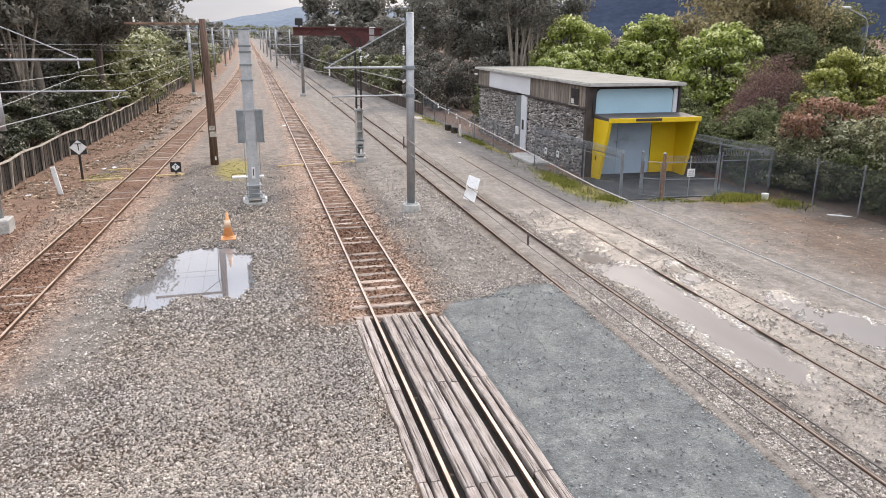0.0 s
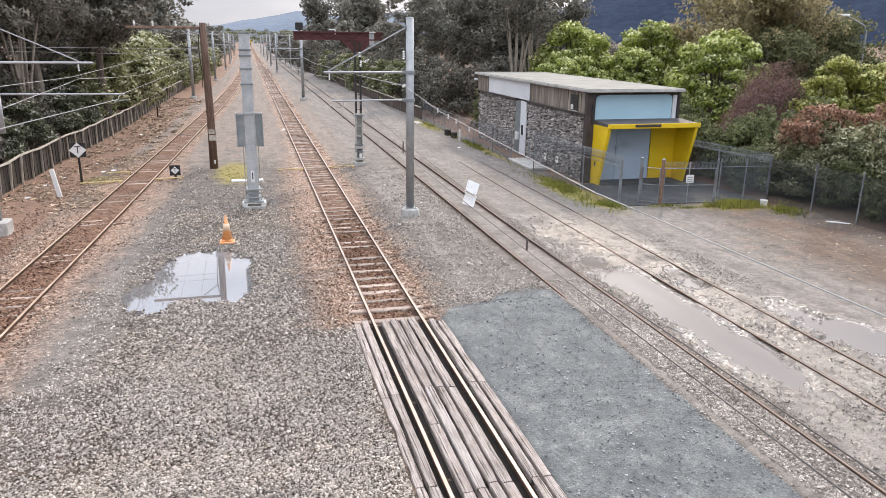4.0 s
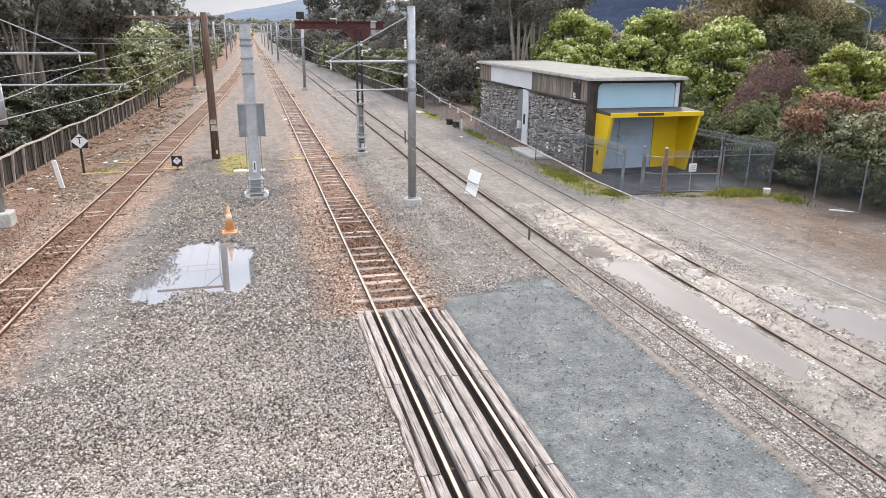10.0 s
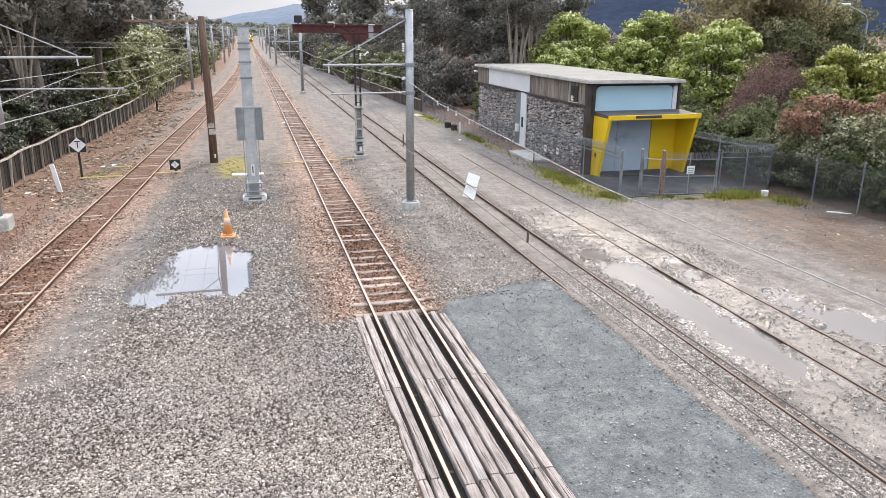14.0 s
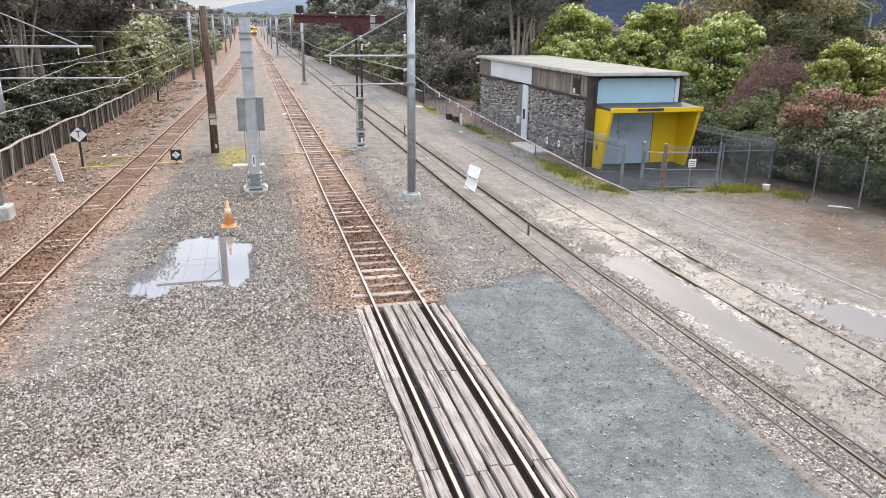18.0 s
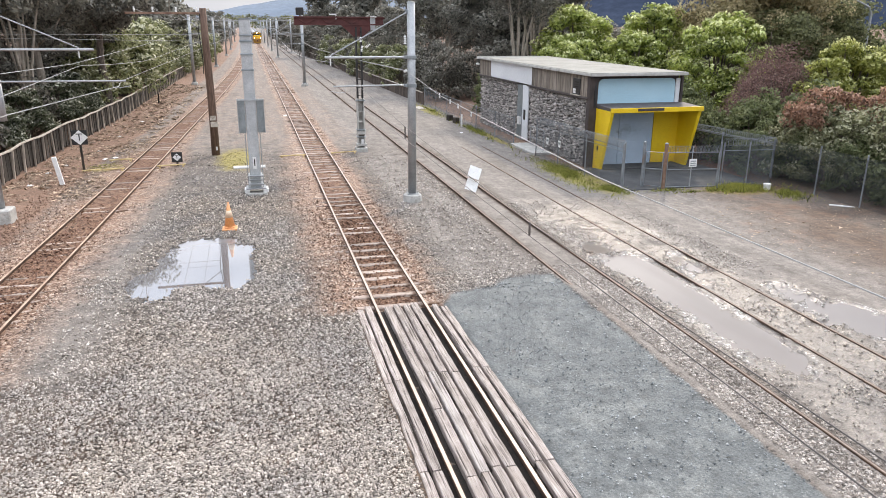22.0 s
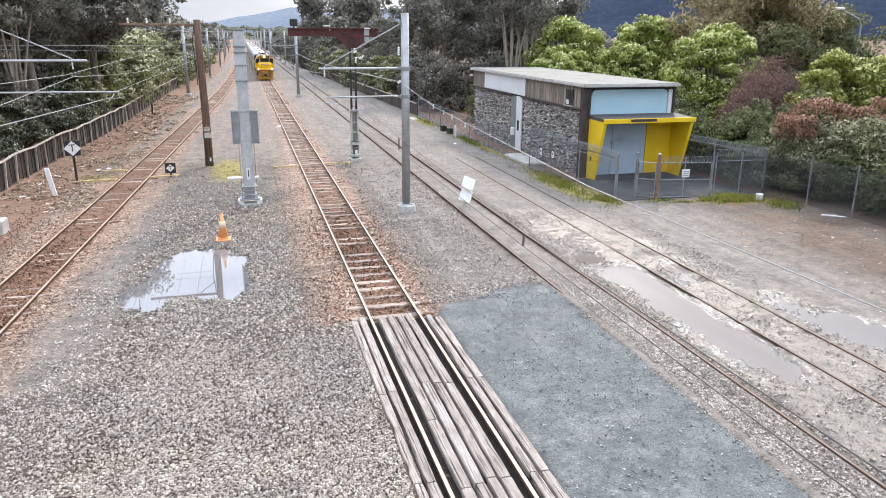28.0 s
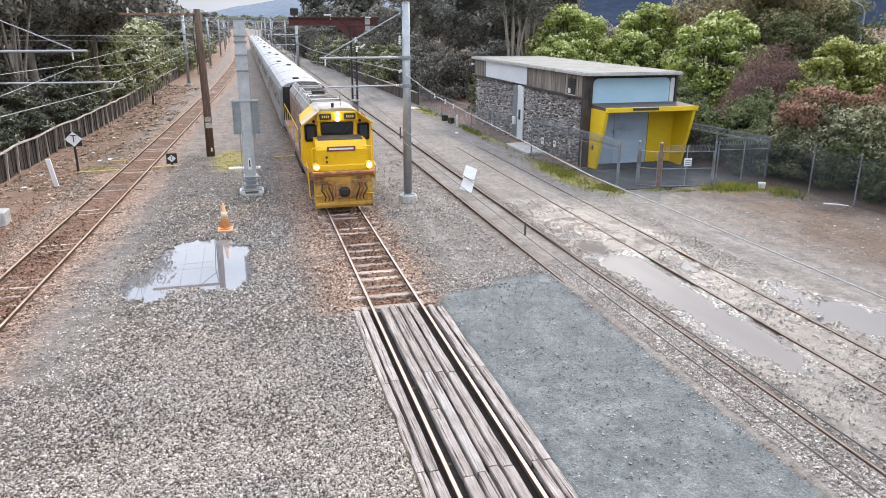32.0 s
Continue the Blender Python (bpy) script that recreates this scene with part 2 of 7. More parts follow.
    t.links.new(math_(t, "SUBTRACT", 0.88, math_(t, "MULTIPLY", wet, 0.74)), p.inputs["Roughness"])
    b = node(t, "Bump", Strength=0.5, Distance=0.03)
    hgt = nf.outputs["Fac"] if stones else math_(t, "SUBTRACT", nf.outputs["Fac"], math_(t, "MULTIPLY", vo.outputs["Distance"], 0.8))
    t.links.new(hgt, b.inputs["Height"])
    t.links.new(b.outputs["Normal"], p.inputs["Normal"])
    return m


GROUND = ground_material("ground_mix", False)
STONES = ground_material("ballast_stone", True)
RAIL = surf("rusted_rail", (0.055, 0.032, 0.022), (0.125, 0.07, 0.046), 3, 0.85, 0.0, 0.3)
RAIL_TOP = surf("worn_rail_head", (0.37, 0.28, 0.23), (0.54, 0.43, 0.37), 2, 0.5, 0.3, 0.05)
RUST_TOP = surf("tan_rusty_rail_head", (0.42, 0.29, 0.21), (0.60, 0.45, 0.35), 2, 0.5, 0.35, 0.05)
SIDING_TOP = surf("dull_rail_head", (0.19, 0.145, 0.115), (0.30, 0.24, 0.20), 2, 0.8, 0.0, 0.05)
SLEEPER = surf("weathered_sleeper", (0.25, 0.185, 0.148), (0.60, 0.50, 0.435), 4, 0.85, 0, 0.6, 40, (0.14, 0.08, 0.05), 0.54, (0.3, 1, 1), 0.35)


def timber_material(name, tones, rough, crack_at):
    """Sawn timber bleached by weather: long grain, dark splits along it, grey patches, each board its own tone."""
    m, t, p = basic(name)
    tc = node(t, "TexCoord")
    oi = t.nodes.new("ShaderNodeObjectInfo")
    shift = node(t, "VectorMath")
    shift.operation = "ADD"
    spread = node(t, "CombineXYZ")
    t.links.new(math_(t, "MULTIPLY", oi.outputs["Random"], 37.0), spread.inputs["Y"])
    t.links.new(tc.outputs["Object"], shift.inputs[0])
    t.links.new(spread.outputs[0], shift.inputs[1])
    out = {}
    for key, stretch, scale, detail in (("grain", (30, 0.5, 6), 3.0, 6.0), ("split", (20, 0.26, 4), 2.0, 5.0), ("patch", (1.6, 0.8, 1), 2.2, 5.0), ("speck", (1, 1, 1), 55.0, 2.0)):
        mp = node(t, "Mapping", Scale=stretch)
        t.links.new(shift.outputs[0], mp.inputs["Vector"])
        n = node(t, "TexNoise", Scale=scale, Detail=detail, Roughness=0.65)
        t.links.new(mp.outputs["Vector"], n.inputs["Vector"])
        out[key] = n.outputs["Fac"]
    col = ramp(t, out["grain"], [(0.30, tones[0]), (0.50, tones[1]), (0.70, tones[2])])
    col = mixc(t, 0.75, col, ramp(t, out["patch"], [(0.32, (0.62, 0.58, 0.55)), (0.5, (1.0, 0.98, 0.96)), (0.68, (1.25, 1.25, 1.27))]), "MULTIPLY")
    v = math_(t, "ADD", math_(t, "MULTIPLY", oi.outputs["Random"], 0.26), 0.82)
    col = mixc(t, 1.0, col, v, "MULTIPLY")
    crack = ramp(t, out["split"], [(crack_at, (0, 0, 0)), (crack_at + 0.035, (1, 1, 1))])
    col = mixc(t, crack, col, (0.045, 0.032, 0.026))
    spot = ramp(t, out["speck"], [(0.68, (0, 0, 0)), (0.74, (1, 1, 1))])
    col = mixc(t, math_(t, "MULTIPLY", spot, 0.55), col, (0.08, 0.06, 0.05))
    t.links.new(col, p.inputs["Base Color"])
    p.inputs["Roughness"].default_value = rough
    b = node(t, "Bump", Strength=0.8, Distance=0.02)
    t.links.new(math_(t, "SUBTRACT", out["grain"], crack), b.inputs["Height"])
    t.links.new(b.outputs["Normal"], p.inputs["Normal"])
    return m


PLANK = timber_material("grey_crossing_timber", ((0.12, 0.092, 0.08), (0.37, 0.318, 0.292), (0.57, 0.51, 0.48)), 0.75, 0.565)
PLANK_WORN = timber_material("polished_crossing_timber", ((0.14, 0.118, 0.11), (0.41, 0.37, 0.355), (0.62, 0.585, 0.575)), 0.5, 0.57)
# dirt with the shade of the narrow gaps put in as near-black
FLANGE_DIRT_SHADE = surf("shade_black_flangeway_dirt", (0.008, 0.006, 0.005), (0.03, 0.022, 0.017), 9, 0.95, 0, 0.8, 45, (0.16, 0.12, 0.095), 0.66)
OLD_GALV = surf("weathered_grey_steel", (0.17, 0.185, 0.20), (0.30, 0.32, 0.34), 3, 0.6, 0.3, 0.1, 40, (0.20, 0.13, 0.09), 0.62)
RUSTY_STEEL = surf("rusty_brown_post", (0.16, 0.09, 0.06), (0.34, 0.22, 0.16), 4, 0.75, 0.2, 0.2, 40)
GALV = surf("galvanised_steel", (0.33, 0.35, 0.36), (0.45, 0.465, 0.475), 3, 0.5, 0.6, 0.05, 40)
GALV_PALE = surf("pale_zinc_steel", (0.42, 0.445, 0.46), (0.56, 0.58, 0.59), 3, 0.55, 0.35, 0.05, 40, (0.36, 0.37, 0.37), 0.66)
GALV_DARK = surf("dull_zinc_sheet", (0.20, 0.23, 0.24), (0.30, 0.33, 0.34), 3, 0.55, 0.3, 0.05)
CONCRETE = surf("footing_concrete", (0.40, 0.39, 0.37), (0.56, 0.55, 0.52), 3, 0.9, 0, 0.4, 40, (0.25, 0.24, 0.21), 0.62)
WHITE = surf("white_paint", (0.74, 0.74, 0.73), (0.82, 0.82, 0.81), 4, 0.5, 0, 0.05, 40, (0.55, 0.53, 0.48), 0.68)
BLACK = surf("black_paint", (0.012, 0.012, 0.013), (0.03, 0.03, 0.03), 4, 0.5, 0, 0.05)
POLE_WOOD = surf("dark_timber_pole", (0.085, 0.05, 0.036), (0.20, 0.125, 0.09), 3, 0.85, 0, 0.5, 30, None, 0.6, (6, 6, 0.5))
RED_OXIDE = surf("red_oxide_steel", (0.075, 0.024, 0.022), (0.125, 0.04, 0.037), 2, 0.7, 0.1, 0.2, 40, (0.07, 0.03, 0.025), 0.6)
YELLOW_ROD = surf("faded_yellow_paint", (0.60, 0.43, 0.18), (0.74, 0.58, 0.34), 5, 0.7, 0, 0.1, 40, (0.25, 0.17, 0.09), 0.6)
ORANGE = surf("orange_plastic", (0.82, 0.33, 0.11), (0.88, 0.46, 0.23), 4, 0.5, 0, 0.05, 40, (0.52, 0.24, 0.12), 0.66)
ASPHALT = surf("dark_damp_asphalt", (0.035, 0.037, 0.04), (0.075, 0.076, 0.078), 1.5, 0.95, 0, 0.4, 30, (0.12, 0.11, 0.095), 0.62)
PALE_BAND = surf("dirty_pale_band", (0.80, 0.54, 0.36), (0.85, 0.66, 0.50), 6, 0.5, 0, 0.05, 40, (0.55, 0.40, 0.30), 0.6)
PALING = surf("old_fence_timber", (0.022, 0.018, 0.015), (0.062, 0.05, 0.04), 4, 0.9, 0, 0.5, 30, None, 0.6, (4, 4, 0.4), 0.3)
BROWN_PALING = surf("brown_paling", (0.055, 0.038, 0.03), (0.13, 0.098, 0.08), 4, 0.9, 0, 0.4, 30, None, 0.6, (4, 4, 0.4), 0.35)
FENCE_POST = surf("grey_fence_post", (0.26, 0.22, 0.185), (0.46, 0.40, 0.34), 4, 0.9, 0, 0.5, 30, None, 0.6, (4, 4, 0.4), 0.3)
LITTER = surf("leaf_litter", (0.14, 0.09, 0.06), (0.54, 0.41, 0.30), 3, 0.9, 0, 0.0, 60, None, 0.6, (1, 1, 1), 0.0, 0.7)
CAP_RAIL = surf("pale_weathered_rail", (0.38, 0.34, 0.29), (0.60, 0.55, 0.48), 4, 0.85, 0, 0.3, 30, (0.22, 0.18, 0.14), 0.6)
WIRE = surf("wire_metal", (0.36, 0.36, 0.355), (0.47, 0.47, 0.46), 1, 0.5, 0.4, 0.0)
MESH_WIRE = surf("dull_fence_wire", (0.075, 0.088, 0.10), (0.13, 0.145, 0.16), 1, 0.6, 0.3, 0.0)
WIRE_DARK = surf("dark_copper_wire", (0.10, 0.09, 0.085), (0.18, 0.16, 0.15), 1, 0.5, 0.5, 0.0)
INSULATOR = surf("white_insulator", (0.72, 0.72, 0.70), (0.80, 0.80, 0.78), 3, 0.3, 0, 0.0)
ROOF = surf("pale_roof_membrane", (0.18, 0.178, 0.160), (0.26, 0.258, 0.235), 0.8, 0.85, 0, 0.2, 12, (0.15, 0.15, 0.13), 0.6)
STONE = surf("gabion_stone", (0.27, 0.25, 0.235), (0.56, 0.525, 0.50), 3, 0.85, 0, 0.6, 20, None, 0.6, (1, 1, 1), 0.0, 0.5)
STONE_BACK = surf("dark_mortar", (0.09, 0.08, 0.075), (0.17, 0.155, 0.145), 3, 0.95, 0, 0.4)
BOARDING = surf("weathered_boarding", (0.13, 0.105, 0.085), (0.36, 0.31, 0.26), 3, 0.85, 0, 0.5, 30, None, 0.6, (4, 4, 0.25), 0.3)
PALE_SHEET = surf("pale_cladding_sheet", (0.74, 0.77, 0.80), (0.82, 0.84, 0.87), 0.6, 0.5, 0, 0.03)
BLUE_SHEET = surf("pale_blue_panel", (0.42, 0.66, 0.78), (0.48, 0.72, 0.84), 0.7, 0.55, 0, 0.03, 40, (0.50, 0.66, 0.74), 0.62)
BLUE_DOOR = surf("faded_blue_grey_door", (0.41, 0.52, 0.64), (0.50, 0.61, 0.73), 0.8, 0.6, 0, 0.05, 40, (0.22, 0.26, 0.30), 0.64)
YELLOW = surf("yellow_painted_board", (0.84, 0.55, 0.015), (0.90, 0.62, 0.025), 1.2, 0.6, 0, 0.08, 40, (0.55, 0.36, 0.05), 0.68)
DARK_STEEL = surf("dark_brown_steel", (0.045, 0.035, 0.033), (0.09, 0.07, 0.065), 2, 0.7, 0.1, 0.2)
DARK_ROOF = surf("dark_canopy_roof", (0.05, 0.045, 0.045), (0.11, 0.10, 0.10), 2, 0.75, 0, 0.2)
BARK = surf("grey_brown_bark", (0.07, 0.055, 0.045), (0.20, 0.16, 0.13), 4, 0.95, 0, 0.8, 20, None, 0.6, (3, 3, 0.6))
PALE_BARK = surf("pale_bark", (0.26, 0.22, 0.18), (0.42, 0.37, 0.31), 4, 0.95, 0, 0.6, 20, None, 0.6, (3, 3, 0.6))
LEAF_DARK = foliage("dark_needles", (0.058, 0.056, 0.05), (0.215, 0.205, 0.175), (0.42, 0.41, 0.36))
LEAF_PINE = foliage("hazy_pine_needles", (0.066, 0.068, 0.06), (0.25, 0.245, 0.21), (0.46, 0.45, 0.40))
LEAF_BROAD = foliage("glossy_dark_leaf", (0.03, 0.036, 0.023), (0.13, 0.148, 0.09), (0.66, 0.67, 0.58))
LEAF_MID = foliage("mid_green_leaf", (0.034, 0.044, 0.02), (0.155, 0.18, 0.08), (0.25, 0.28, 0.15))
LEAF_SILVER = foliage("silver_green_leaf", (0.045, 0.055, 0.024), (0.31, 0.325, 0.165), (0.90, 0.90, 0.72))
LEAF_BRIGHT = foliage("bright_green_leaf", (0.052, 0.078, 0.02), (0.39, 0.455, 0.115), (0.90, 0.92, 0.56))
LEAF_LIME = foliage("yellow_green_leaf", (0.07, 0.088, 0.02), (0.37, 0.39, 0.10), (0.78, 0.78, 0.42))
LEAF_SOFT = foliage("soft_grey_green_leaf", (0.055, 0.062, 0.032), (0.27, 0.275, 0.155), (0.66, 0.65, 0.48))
LEAF_OLIVE = foliage("olive_brown_leaf", (0.15, 0.126, 0.065), (0.48, 0.41, 0.24))
LEAF_SAGE = foliage("dull_sage_leaf", (0.06, 0.065, 0.032), (0.24, 0.25, 0.125))
LEAF_RED = foliage("rusty_red_leaf", (0.09, 0.055, 0.04), (0.37, 0.21, 0.145), (0.60, 0.41, 0.31))
TWIG = foliage("purple_brown_twig", (0.07, 0.042, 0.038), (0.235, 0.145, 0.13))
GRASS = foliage("rough_grass", (0.06, 0.08, 0.016), (0.34, 0.34, 0.085))
LOCO_YELLOW = surf("loco_yellow", (0.83, 0.48, 0.008), (0.88, 0.54, 0.012), 1.5, 0.42, 0, 0.03, 30, (0.55, 0.33, 0.04), 0.68)
LOCO_GRIME = surf("grimy_yellow", (0.46, 0.25, 0.04), (0.70, 0.41, 0.06), 2.5, 0.65, 0, 0.1, 30, (0.15, 0.065, 0.03), 0.53)
LOCO_GREY = surf("grimy_grey_hood", (0.30, 0.27, 0.25), (0.46, 0.43, 0.40), 1.5, 0.6, 0.1, 0.05, 30, (0.12, 0.09, 0.08), 0.6)
LOCO_RED = surf("maroon_paint", (0.20, 0.045, 0.025), (0.30, 0.075, 0.04), 1.5, 0.5, 0, 0.05)
CAR_ROOF = surf("silver_grey_roof", (0.36, 0.36, 0.365), (0.46, 0.46, 0.465), 0.5, 0.5, 0.15, 0.03, 20, (0.33, 0.32, 0.315), 0.66)
CAR_SIDE = surf("silver_carriage_side", (0.30, 0.31, 0.32), (0.40, 0.41, 0.42), 0.8, 0.45, 0.2, 0.03)
GLASS_DARK = surf("dark_window_glass", (0.015, 0.017, 0.02), (0.03, 0.033, 0.036), 2, 0.12, 0, 0.0)
UNDERFRAME = surf("dark_underframe", (0.02, 0.018, 0.016), (0.05, 0.042, 0.036), 3, 0.8, 0.2, 0.2)
LAMP_GLOW = glow("headlamp_glow", (1.0, 0.93, 0.78), 15.0)
AMBER = surf("amber_digit_paint", (0.80, 0.52, 0.08), (0.88, 0.62, 0.14), 5, 0.5, 0, 0.0)
LOCO_RUST = surf("rust_stained_beam", (0.30, 0.135, 0.05), (0.56, 0.29, 0.10), 3, 0.7, 0, 0.1, 30, (0.14, 0.06, 0.03), 0.56)
# sunlight on the left cab roof edge is put into this tan
SUNLIT_TAN = surf("sunlit_tan_panel", (0.58, 0.43, 0.24), (0.68, 0.54, 0.34), 2, 0.6, 0, 0.05, 30, (0.42, 0.28, 0.14), 0.62)
PINK_GREY = surf("faded_maroon_side", (0.26, 0.15, 0.12), (0.40, 0.27, 0.23), 1.2, 0.6, 0, 0.05, 30, (0.14, 0.08, 0.06), 0.58)
# distance haze is put into the blue of both hill colours
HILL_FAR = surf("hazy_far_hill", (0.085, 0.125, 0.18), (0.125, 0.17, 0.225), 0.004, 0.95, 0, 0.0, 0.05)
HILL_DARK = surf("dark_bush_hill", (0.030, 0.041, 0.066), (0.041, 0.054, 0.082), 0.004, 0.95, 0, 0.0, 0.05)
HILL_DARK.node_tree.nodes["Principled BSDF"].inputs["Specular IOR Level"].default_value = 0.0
WATER, wtree, wp = basic("muddy_water")
wn = node(wtree, "TexNoise", Scale=0.7, Detail=2.0)
wtree.links.new(ramp(wtree, wn.outputs["Fac"], [(0.35, (0.16, 0.153, 0.155)), (0.65, (0.23, 0.222, 0.226))]), wp.inputs["Base Color"])
wp.inputs["Roughness"].default_value, wp.inputs["IOR"].default_value = 0.02, 4.2

WATER_MUD, mtree, mp_ = basic("silty_brown_water")
mn = node(mtree, "TexNoise", Scale=0.9, Detail=4.0)
mtree.links.new(ramp(mtree, mn.outputs["Fac"], [(0.35, (0.14, 0.118, 0.103)), (0.65, (0.20, 0.172, 0.150))]), mp_.inputs["Base Color"])
mp_.inputs["Roughness"].default_value, mp_.inputs["IOR"].default_value = 0.06, 1.45


# ---- mesh tools ----
class Geo:
    """Collects solids, then becomes one mesh."""

    def __init__(self):
        self.v, self.f = [], []

    def add(self, verts, faces, solid=True):
        k = len(self.v)
        vs = [Vector(p) for p in verts]
        if solid:
            c = sum(vs, Vector()) / len(vs)
        for f in faces:
            if solid:
                a, b, d = vs[f[0]], vs[f[1]], vs[f[2]]
                mid = sum((vs[i] for i in f), Vector()) / len(f)
                if (b - a).cross(d - a).dot(mid - c) < 0:
                    f = f[::-1]
            self.f.append(tuple(k + i for i in f))
        self.v += [tuple(p) for p in vs]
        return self

    def box(self, cx, cy, cz, sx, sy, sz, b=0.0, m=None):
        hx, hy, hz = sx / 2, sy / 2, sz / 2
        if not b:
            vs = [(x, y, z) for x in (-hx, hx) for y in (-hy, hy) for z in (-hz, hz)]
            fs = [(0, 1, 3, 2), (4, 5, 7, 6), (0, 1, 5, 4), (2, 3, 7, 6), (0, 2, 6, 4), (1, 3, 7, 5)]
        else:
            vs, ix = [], {}
            for x in (-1, 1):
                for y in (-1, 1):
                    for z in (-1, 1):
                        for a in range(3):
                            ix[x, y, z, a] = len(vs)
                            vs.append((x * (hx - (a != 0) * b), y * (hy - (a != 1) * b), z * (hz - (a != 2) * b)))
            fs = []
            s = (-1, 1)
            for k in s:
                fs.append([ix[k, y, z, 0] for y, z in ((-1, -1), (-1, 1), (1, 1), (1, -1))])
                fs.append([ix[x, k, z, 1] for x, z in ((-1, -1), (-1, 1), (1, 1), (1, -1))])
                fs.append([ix[x, y, k, 2] for x, y in ((-1, -1), (-1, 1), (1, 1), (1, -1))])
                for q in s:
                    fs.append([ix[k, q, -1, 0], ix[k, q, 1, 0], ix[k, q, 1, 1], ix[k, q, -1, 1]])
                    fs.append([ix[k, -1, q, 0], ix[k, 1, q, 0], ix[k, 1, q, 2], ix[k, -1, q, 2]])
                    fs.append([ix[-1, k, q, 1], ix[1, k, q, 1], ix[1, k, q, 2], ix[-1, k, q, 2]])
                    for w in s:
                        fs.append([ix[k, q, w, 0], ix[k, q, w, 1], ix[k, q, w, 2]])
        vs = [Vector(p) for p in vs]
        if m is not None:
            vs = [m @ p for p in vs]
        return self.add([p + Vector((cx, cy, cz)) for p in vs], [tuple(f) for f in fs])

    def cyl(self, p0, p1, r0, r1=None, seg=8):
        p0, p1 = Vector(p0), Vector(p1)
        r1 = r0 if r1 is None else r1
        d = (p1 - p0).normalized()
        u = d.orthogonal().normalized()
        w = d.cross(u)
        vs = []
        for p, r in ((p0, r0), (p1, r1)):
            vs += [p + r * (math.cos(6.28319 * i / seg) * u + math.sin(6.28319 * i / seg) * w) for i in range(seg)]
        fs = [(i, (i + 1) % seg, seg + (i + 1) % seg, seg + i) for i in range(seg)]
        fs += [tuple(range(seg)), tuple(range(seg, 2 * seg))]
        return self.add(vs, fs)

    def tube(self, pts, r, seg=5):
        pts = [Vector(p) for p in pts]
        k = len(self.v)
        u = None
        for i, p in enumerate(pts):
            d = (pts[min(i + 1, len(pts) - 1)] - pts[max(i - 1, 0)]).normalized()
            u = d.orthogonal() if u is None else u - u.dot(d) * d
            u.normalize()
            w = d.cross(u)
            rr = r[i] if isinstance(r, (list, tuple)) else r
            self.v += [tuple(p + rr * (math.cos(6.28319 * j / seg) * u + math.sin(6.28319 * j / seg) * w)) for j in range(seg)]
        for i in range(len(pts) - 1):
            for j in range(seg):
                a, b = k + i * seg + j, k + i * seg + (j + 1) % seg
                self.f.append((a, b, b + seg, a + seg))
        self.f.append(tuple(k + j for j in range(seg))[::-1])
        self.f.append(tuple(k + (len(pts) - 1) * seg + j for j in range(seg)))
        return self

    def prism(self, poly, axis, lo, hi):
        """A convex or plain outline pushed along an axis; poly holds the other two coordinates in axis order."""
        def p3(a, b, c):
            return {"x": (c, a, b), "y": (a, c, b), "z": (a, b, c)}[axis]
        n = len(poly)
        vs = [p3(a, b, lo) for a, b in poly] + [p3(a, b, hi) for a, b in poly]
        fs = [(i, (i + 1) % n, n + (i + 1) % n, n + i) for i in range(n)] + [tuple(range(n)), tuple(range(n, 2 * n))]
        return self.add(vs, fs)

    def sweep(self, profile, path):
        """A profile of (side, up) pairs along ground points (x, y, z)."""
        k, n = len(self.v), len(profile)
        for i, p in enumerate(path):
            a, b = path[max(i - 1, 0)], path[min(i + 1, len(path) - 1)]
            d = Vector((b[0] - a[0], b[1] - a[1], 0)).normalized()
            s = Vector((d.y, -d.x, 0))
            self.v += [tuple(Vector(p) + s * u + Vector((0, 0, v))) for u, v in profile]
        for i in range(len(path) - 1):
            for j in range(n):
                a, b = k + i * n + j, k + i * n + (j + 1) % n
                self.f.append((a, a + n, b + n, b))
        self.f.append(tuple(k + j for j in range(n)))
        self.f.append(tuple(k + (len(path) - 1) * n + j for j in range(n))[::-1])
        return self

    def mesh(self, name, material, smooth=False):
        me = bpy.data.meshes.new(name)
        me.from_pydata(self.v, [], self.f)
        me.materials.append(material)
        if smooth:
            me.shade_smooth()
        me.update()
        return me


def thing(name, x, y, z, label, category, group="", kind="", rz=0.0):
    ob = new(name)
    ob.matrix_basis = pose(x, y, z, 0, 0, rz)
    return tagged(ob, label, category, group, kind)


def part(name, geo, material, parent, label="", smooth=False):
    """One mesh object under a thing or a part."""
    me = geo if isinstance(geo, bpy.types.Mesh) else geo.mesh(name, material, smooth)
    ob = new(name, me)
    ob.parent = parent
    if label:
        ob["label"] = label
    return ob


def solo(name, geo, material, label, category, group="", kind="", m=None, smooth=False):
    """A thing that is one plain mesh."""
    me = geo if isinstance(geo, bpy.types.Mesh) else geo.mesh(name, material, smooth)
    ob = new(name, me)
    if m is not None:
        ob.matrix_basis = m
    return tagged(ob, label, category, group, kind)


# ---- plan of the ground ----
TRACK_X, SIDING_X, YARD_X, GAUGE = 2.99, 7.95, 11.06, 1.067


def smooth_line(pairs, width=6.0):
    ys = np.arange(-60, 760, 1.0)
    xs = np.interp(ys, [p[0] for p in pairs], [p[1] for p in pairs])
    k = np.exp(-0.5 * (np.arange(-30, 31) / width) ** 2)
    xs = np.convolve(np.pad(xs, 30, mode="edge"), k / k.sum(), "valid")
    return lambda y: np.interp(y, ys, xs)


